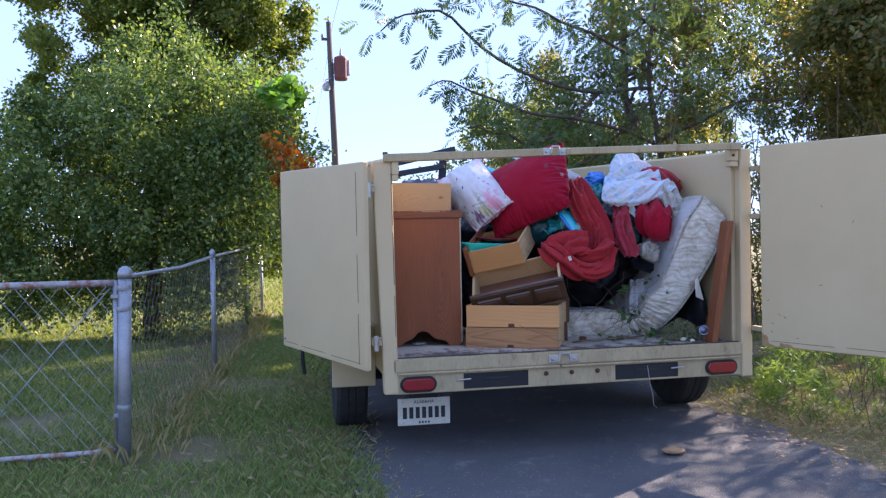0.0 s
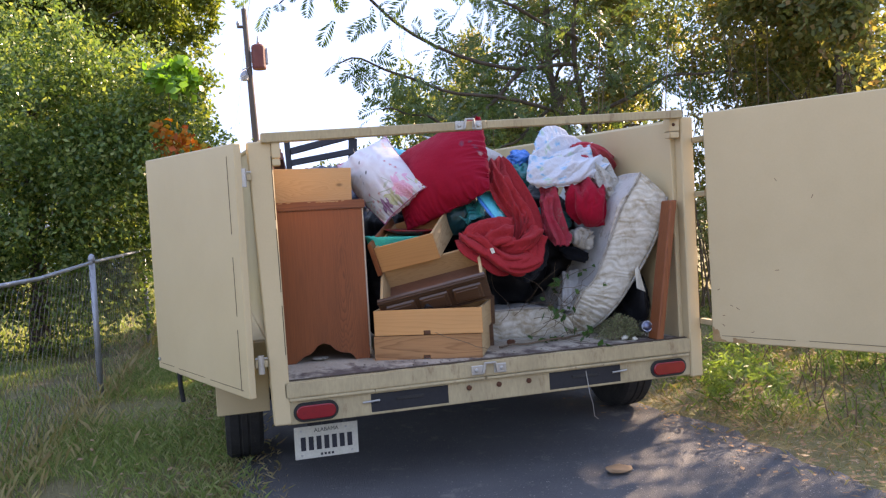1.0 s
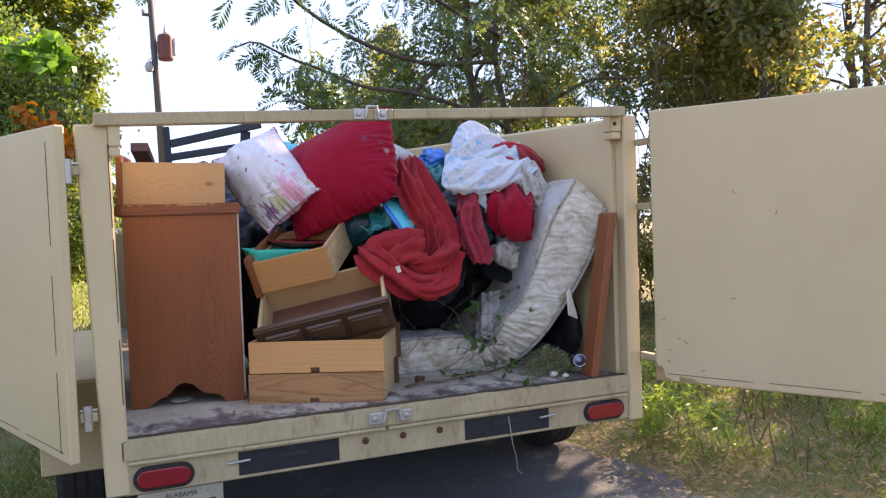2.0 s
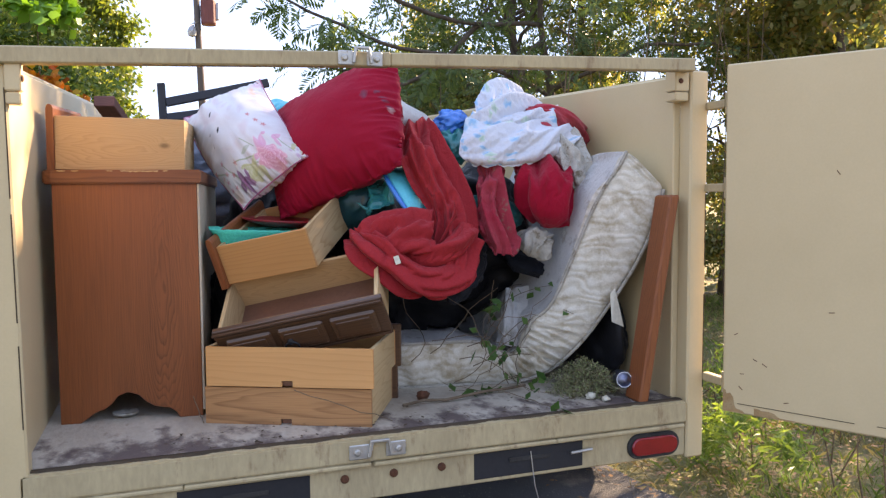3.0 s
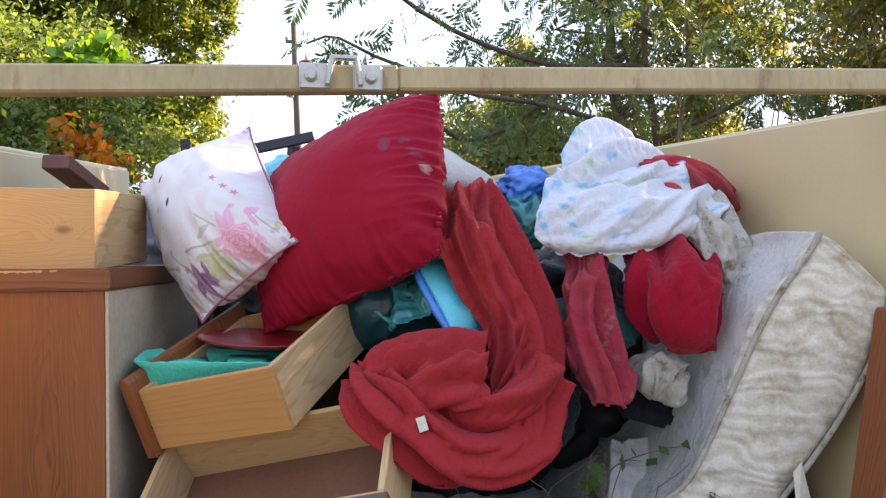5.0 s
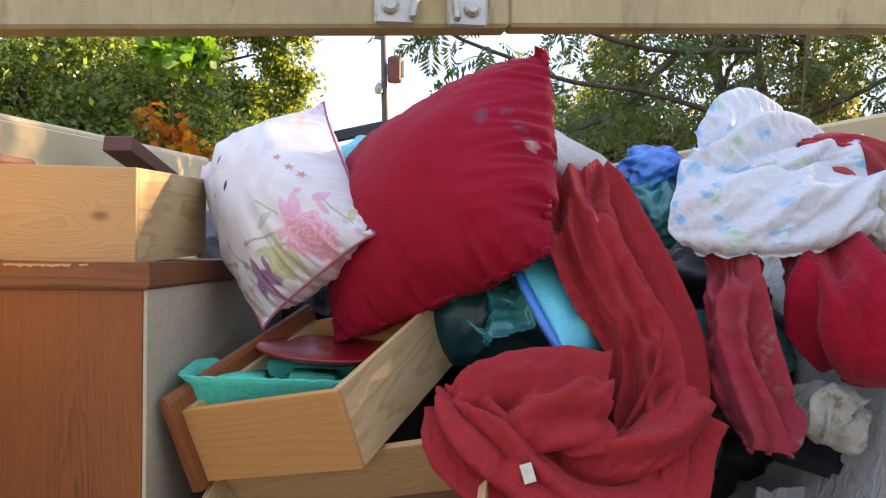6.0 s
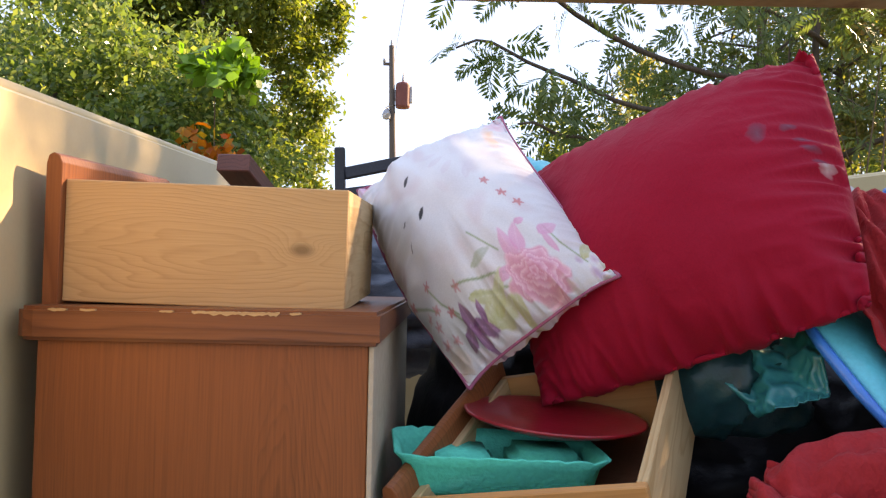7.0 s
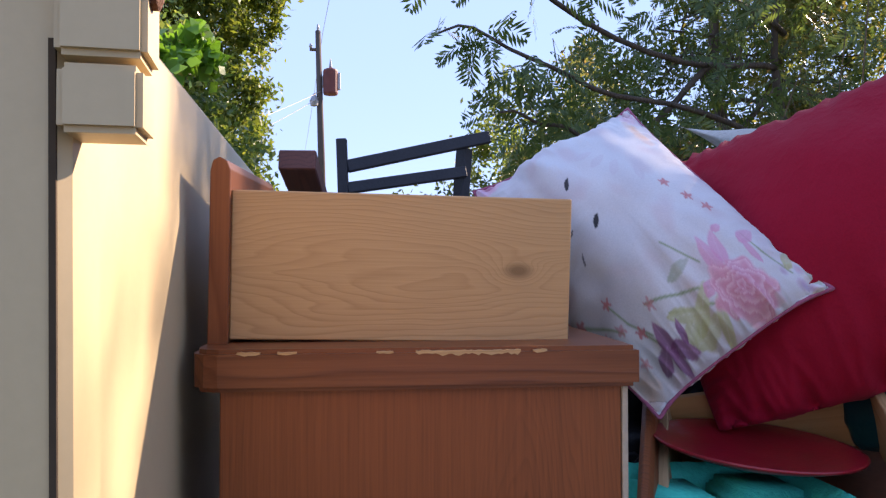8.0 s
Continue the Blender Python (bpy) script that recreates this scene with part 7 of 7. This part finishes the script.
for z in (0.93, 0.25):
    part("hinge", box(GX0 - 0.015, -1.452, GY - 0.03, GY + 0.03, z - 0.012, z + 0.012, 0.004), GALV, gate)

# ---- grass, weeds and litter ----
def blades(name, label, rng, n, xs, ys, h, w, mat, keep=None, lean=0.45):
    x, y = rng.uniform(*xs, n), rng.uniform(*ys, n)
    if keep is not None:
        k = keep(x, y, rng)
        x, y = x[k], y[k]
    n = len(x)
    hh = h * rng.uniform(0.4, 1.25, n)
    a = rng.uniform(0, 2 * math.pi, n)
    l = rng.normal(0, lean, (n, 2)) * hh[:, None]
    dx, dy = np.cos(a) * w / 2, np.sin(a) * w / 2
    z = np.full(n, -0.02)
    v = np.stack([np.stack([x - dx, y - dy, z], 1), np.stack([x + dx, y + dy, z], 1), np.stack([x + dx * 0.6 + l[:, 0] * 0.45, y + dy * 0.6 + l[:, 1] * 0.45, z + hh * 0.7], 1), np.stack([x + l[:, 0], y + l[:, 1], z + hh], 1)], 1)
    return tagged(quads(name, v, mat), label, "grass", kind="stuff")


GRASS = leaf_material("lawn_grass", [(0.13, 0.20, 0.055), (0.20, 0.27, 0.08), (0.27, 0.33, 0.11), (0.42, 0.37, 0.20)], 0.6, 0.4)
DRY = leaf_material("dry_grass", [(0.34, 0.26, 0.13), (0.44, 0.35, 0.19), (0.25, 0.23, 0.08), (0.30, 0.20, 0.10)], 0.8, 0.3)
WEED = leaf_material("verge_weeds", [(0.09, 0.14, 0.04), (0.16, 0.23, 0.06), (0.28, 0.34, 0.11)], 0.5, 0.5)
LITTER = leaf_material("fallen_leaves", [(0.28, 0.15, 0.075), (0.36, 0.22, 0.12), (0.18, 0.10, 0.06), (0.44, 0.32, 0.19)], 0.85, 0.15)
rg = np.random.default_rng(9)
patchy = lambda x, y, r: np.array([noise.noise((a * 0.9, b * 0.9, 2.0)) + 0.35 * noise.noise((a * 3.1, b * 3.1, 5.0)) > r.uniform(-0.5, 0.35) for a, b in zip(x, y)])
blades("lawn_grass", "short patchy green lawn grass beside the driveway", rg, 230000, (-4.6, -0.12), (-2.0, 8.5), 0.060, 0.0028, GRASS, patchy)
blades("far_grass", "lawn grass farther off beyond the fence", rg, 40000, (-9.0, 1.0), (7.0, 30.0), 0.10, 0.02, GRASS)
blades("dry_grass", "dry straw-coloured grass along the driveway edge", rg, 60000, (-2.2, 0.02), (-2.0, 6.5), 0.040, 0.0022, DRY, lambda x, y, r: (np.abs(x + 0.28) < r.exponential(0.18, len(x))), 0.9)
blades("fence_weeds", "tall weeds along the foot of the fence", rg, 7000, (-2.0, -0.8), (0.3, 9.0), 0.13, 0.0011, DRY, lambda x, y, r: np.abs(x + 1.42 - 0.055 * y) < np.abs(0.20 * r.normal(size=len(x))), 0.35)
blades("verge_grass", "rough weedy verge grass", rg, 60000, (2.30, 7.5), (-2.2, 6.0), 0.060, 0.0030, WEED, lambda x, y, r: patchy(x * 1.7, y * 1.7, r) & (x > 2.45 + np.abs(0.40 * r.normal(size=len(x))) - 0.02 * y), 0.5)
blades("verge_straw", "dry straw and dead grass on the verge", rg, 42000, (2.25, 7.5), (-2.2, 6.0), 0.045, 0.0026, DRY, lambda x, y, r: patchy(x * 1.3 + 9, y * 1.3, r) & (x > 2.36 + 0.12 * r.normal(size=len(x))), 0.9)
CLUMP_WEED = leaf_material("clump_weeds", [(0.12, 0.20, 0.05), (0.20, 0.30, 0.07), (0.30, 0.40, 0.12)], 0.5, 0.5)
weeds = empty("weed_clump", "sunlit bushy green weeds beside the driveway", "weeds", kind="stuff")
crown("weed_leaves", rg, [((2.88, 0.50, 0.15), (0.22, 0.26, 0.17)), ((3.10, 0.70, 0.24), (0.26, 0.30, 0.26)), ((3.55, 1.15, 0.24), (0.36, 0.40, 0.26)), ((3.9, 0.3, 0.14), (0.35, 0.35, 0.15)), ((2.75, 0.15, 0.12), (0.16, 0.22, 0.13)), ((4.6, 1.4, 0.22), (0.6, 0.5, 0.25)), ((5.2, 0.2, 0.18), (0.6, 0.5, 0.2))], 12000, 0.060, 0.011, CLUMP_WEED, weeds, 0.12, 20, 0.1)
bm = bmesh.new()
for q in range(45):
    x, y = 3.0 + abs(rg.normal()) * 0.8, 0.7 + rg.normal() * 0.5
    tube([(x, y, -0.03), (x + rg.normal() * 0.04, y + rg.normal() * 0.04, 0.18), (x + rg.normal() * 0.10, y + rg.normal() * 0.10, rg.uniform(0.28, 0.5))], [0.004, 0.003, 0.001], 4, bm)
part("weed_stems", bm, TWIG, weeds)


def scatter(name, label, rng, n, xs, ys, l, w, z, mat, keep=None):
    c = np.column_stack([rng.uniform(*xs, n), rng.uniform(*ys, n), np.full(n, z)])
    if keep is not None:
        c = c[keep(c)]
    q = leaf_quads(rng, c, l, w)
    q[:, :, 2] = z + np.abs(q[:, :, 2] - z) * 0.25
    return tagged(quads(name, q, mat), label, "litter", kind="stuff")


scatter("fallen_leaves", "fallen brown leaves scattered on drive and verge", rg, 12000, (1.9, 6.5), (-2.2, 4.5), 0.045, 0.025, 0.012, LITTER, lambda c: c[:, 0] > 2.35 - np.abs(rg.normal(0, 0.22, len(c))))
scatter("lawn_leaves", "fallen leaves scattered over the lawn", rg, 500, (-4, 0), (-1.5, 7), 0.06, 0.035, 0.03, LITTER)
scatter("grit", "pale grit and leaf crumbs on the asphalt", rg, 9000, (-0.2, 2.7), (-2.5, 1.5), 0.010, 0.007, 0.013, surface("pale_grit", (0.40, 0.37, 0.32), (0.24, 0.22, 0.19), rough=0.9))
big = bundle("dry_oak_leaf", "large curled brown leaf on the asphalt", "leaf", (1.535, -0.20, 0.02), (0.075, 0.045, 0.012), LITTER, 0.3, 2.0, 3, (4, 3, 20), 20, 12)
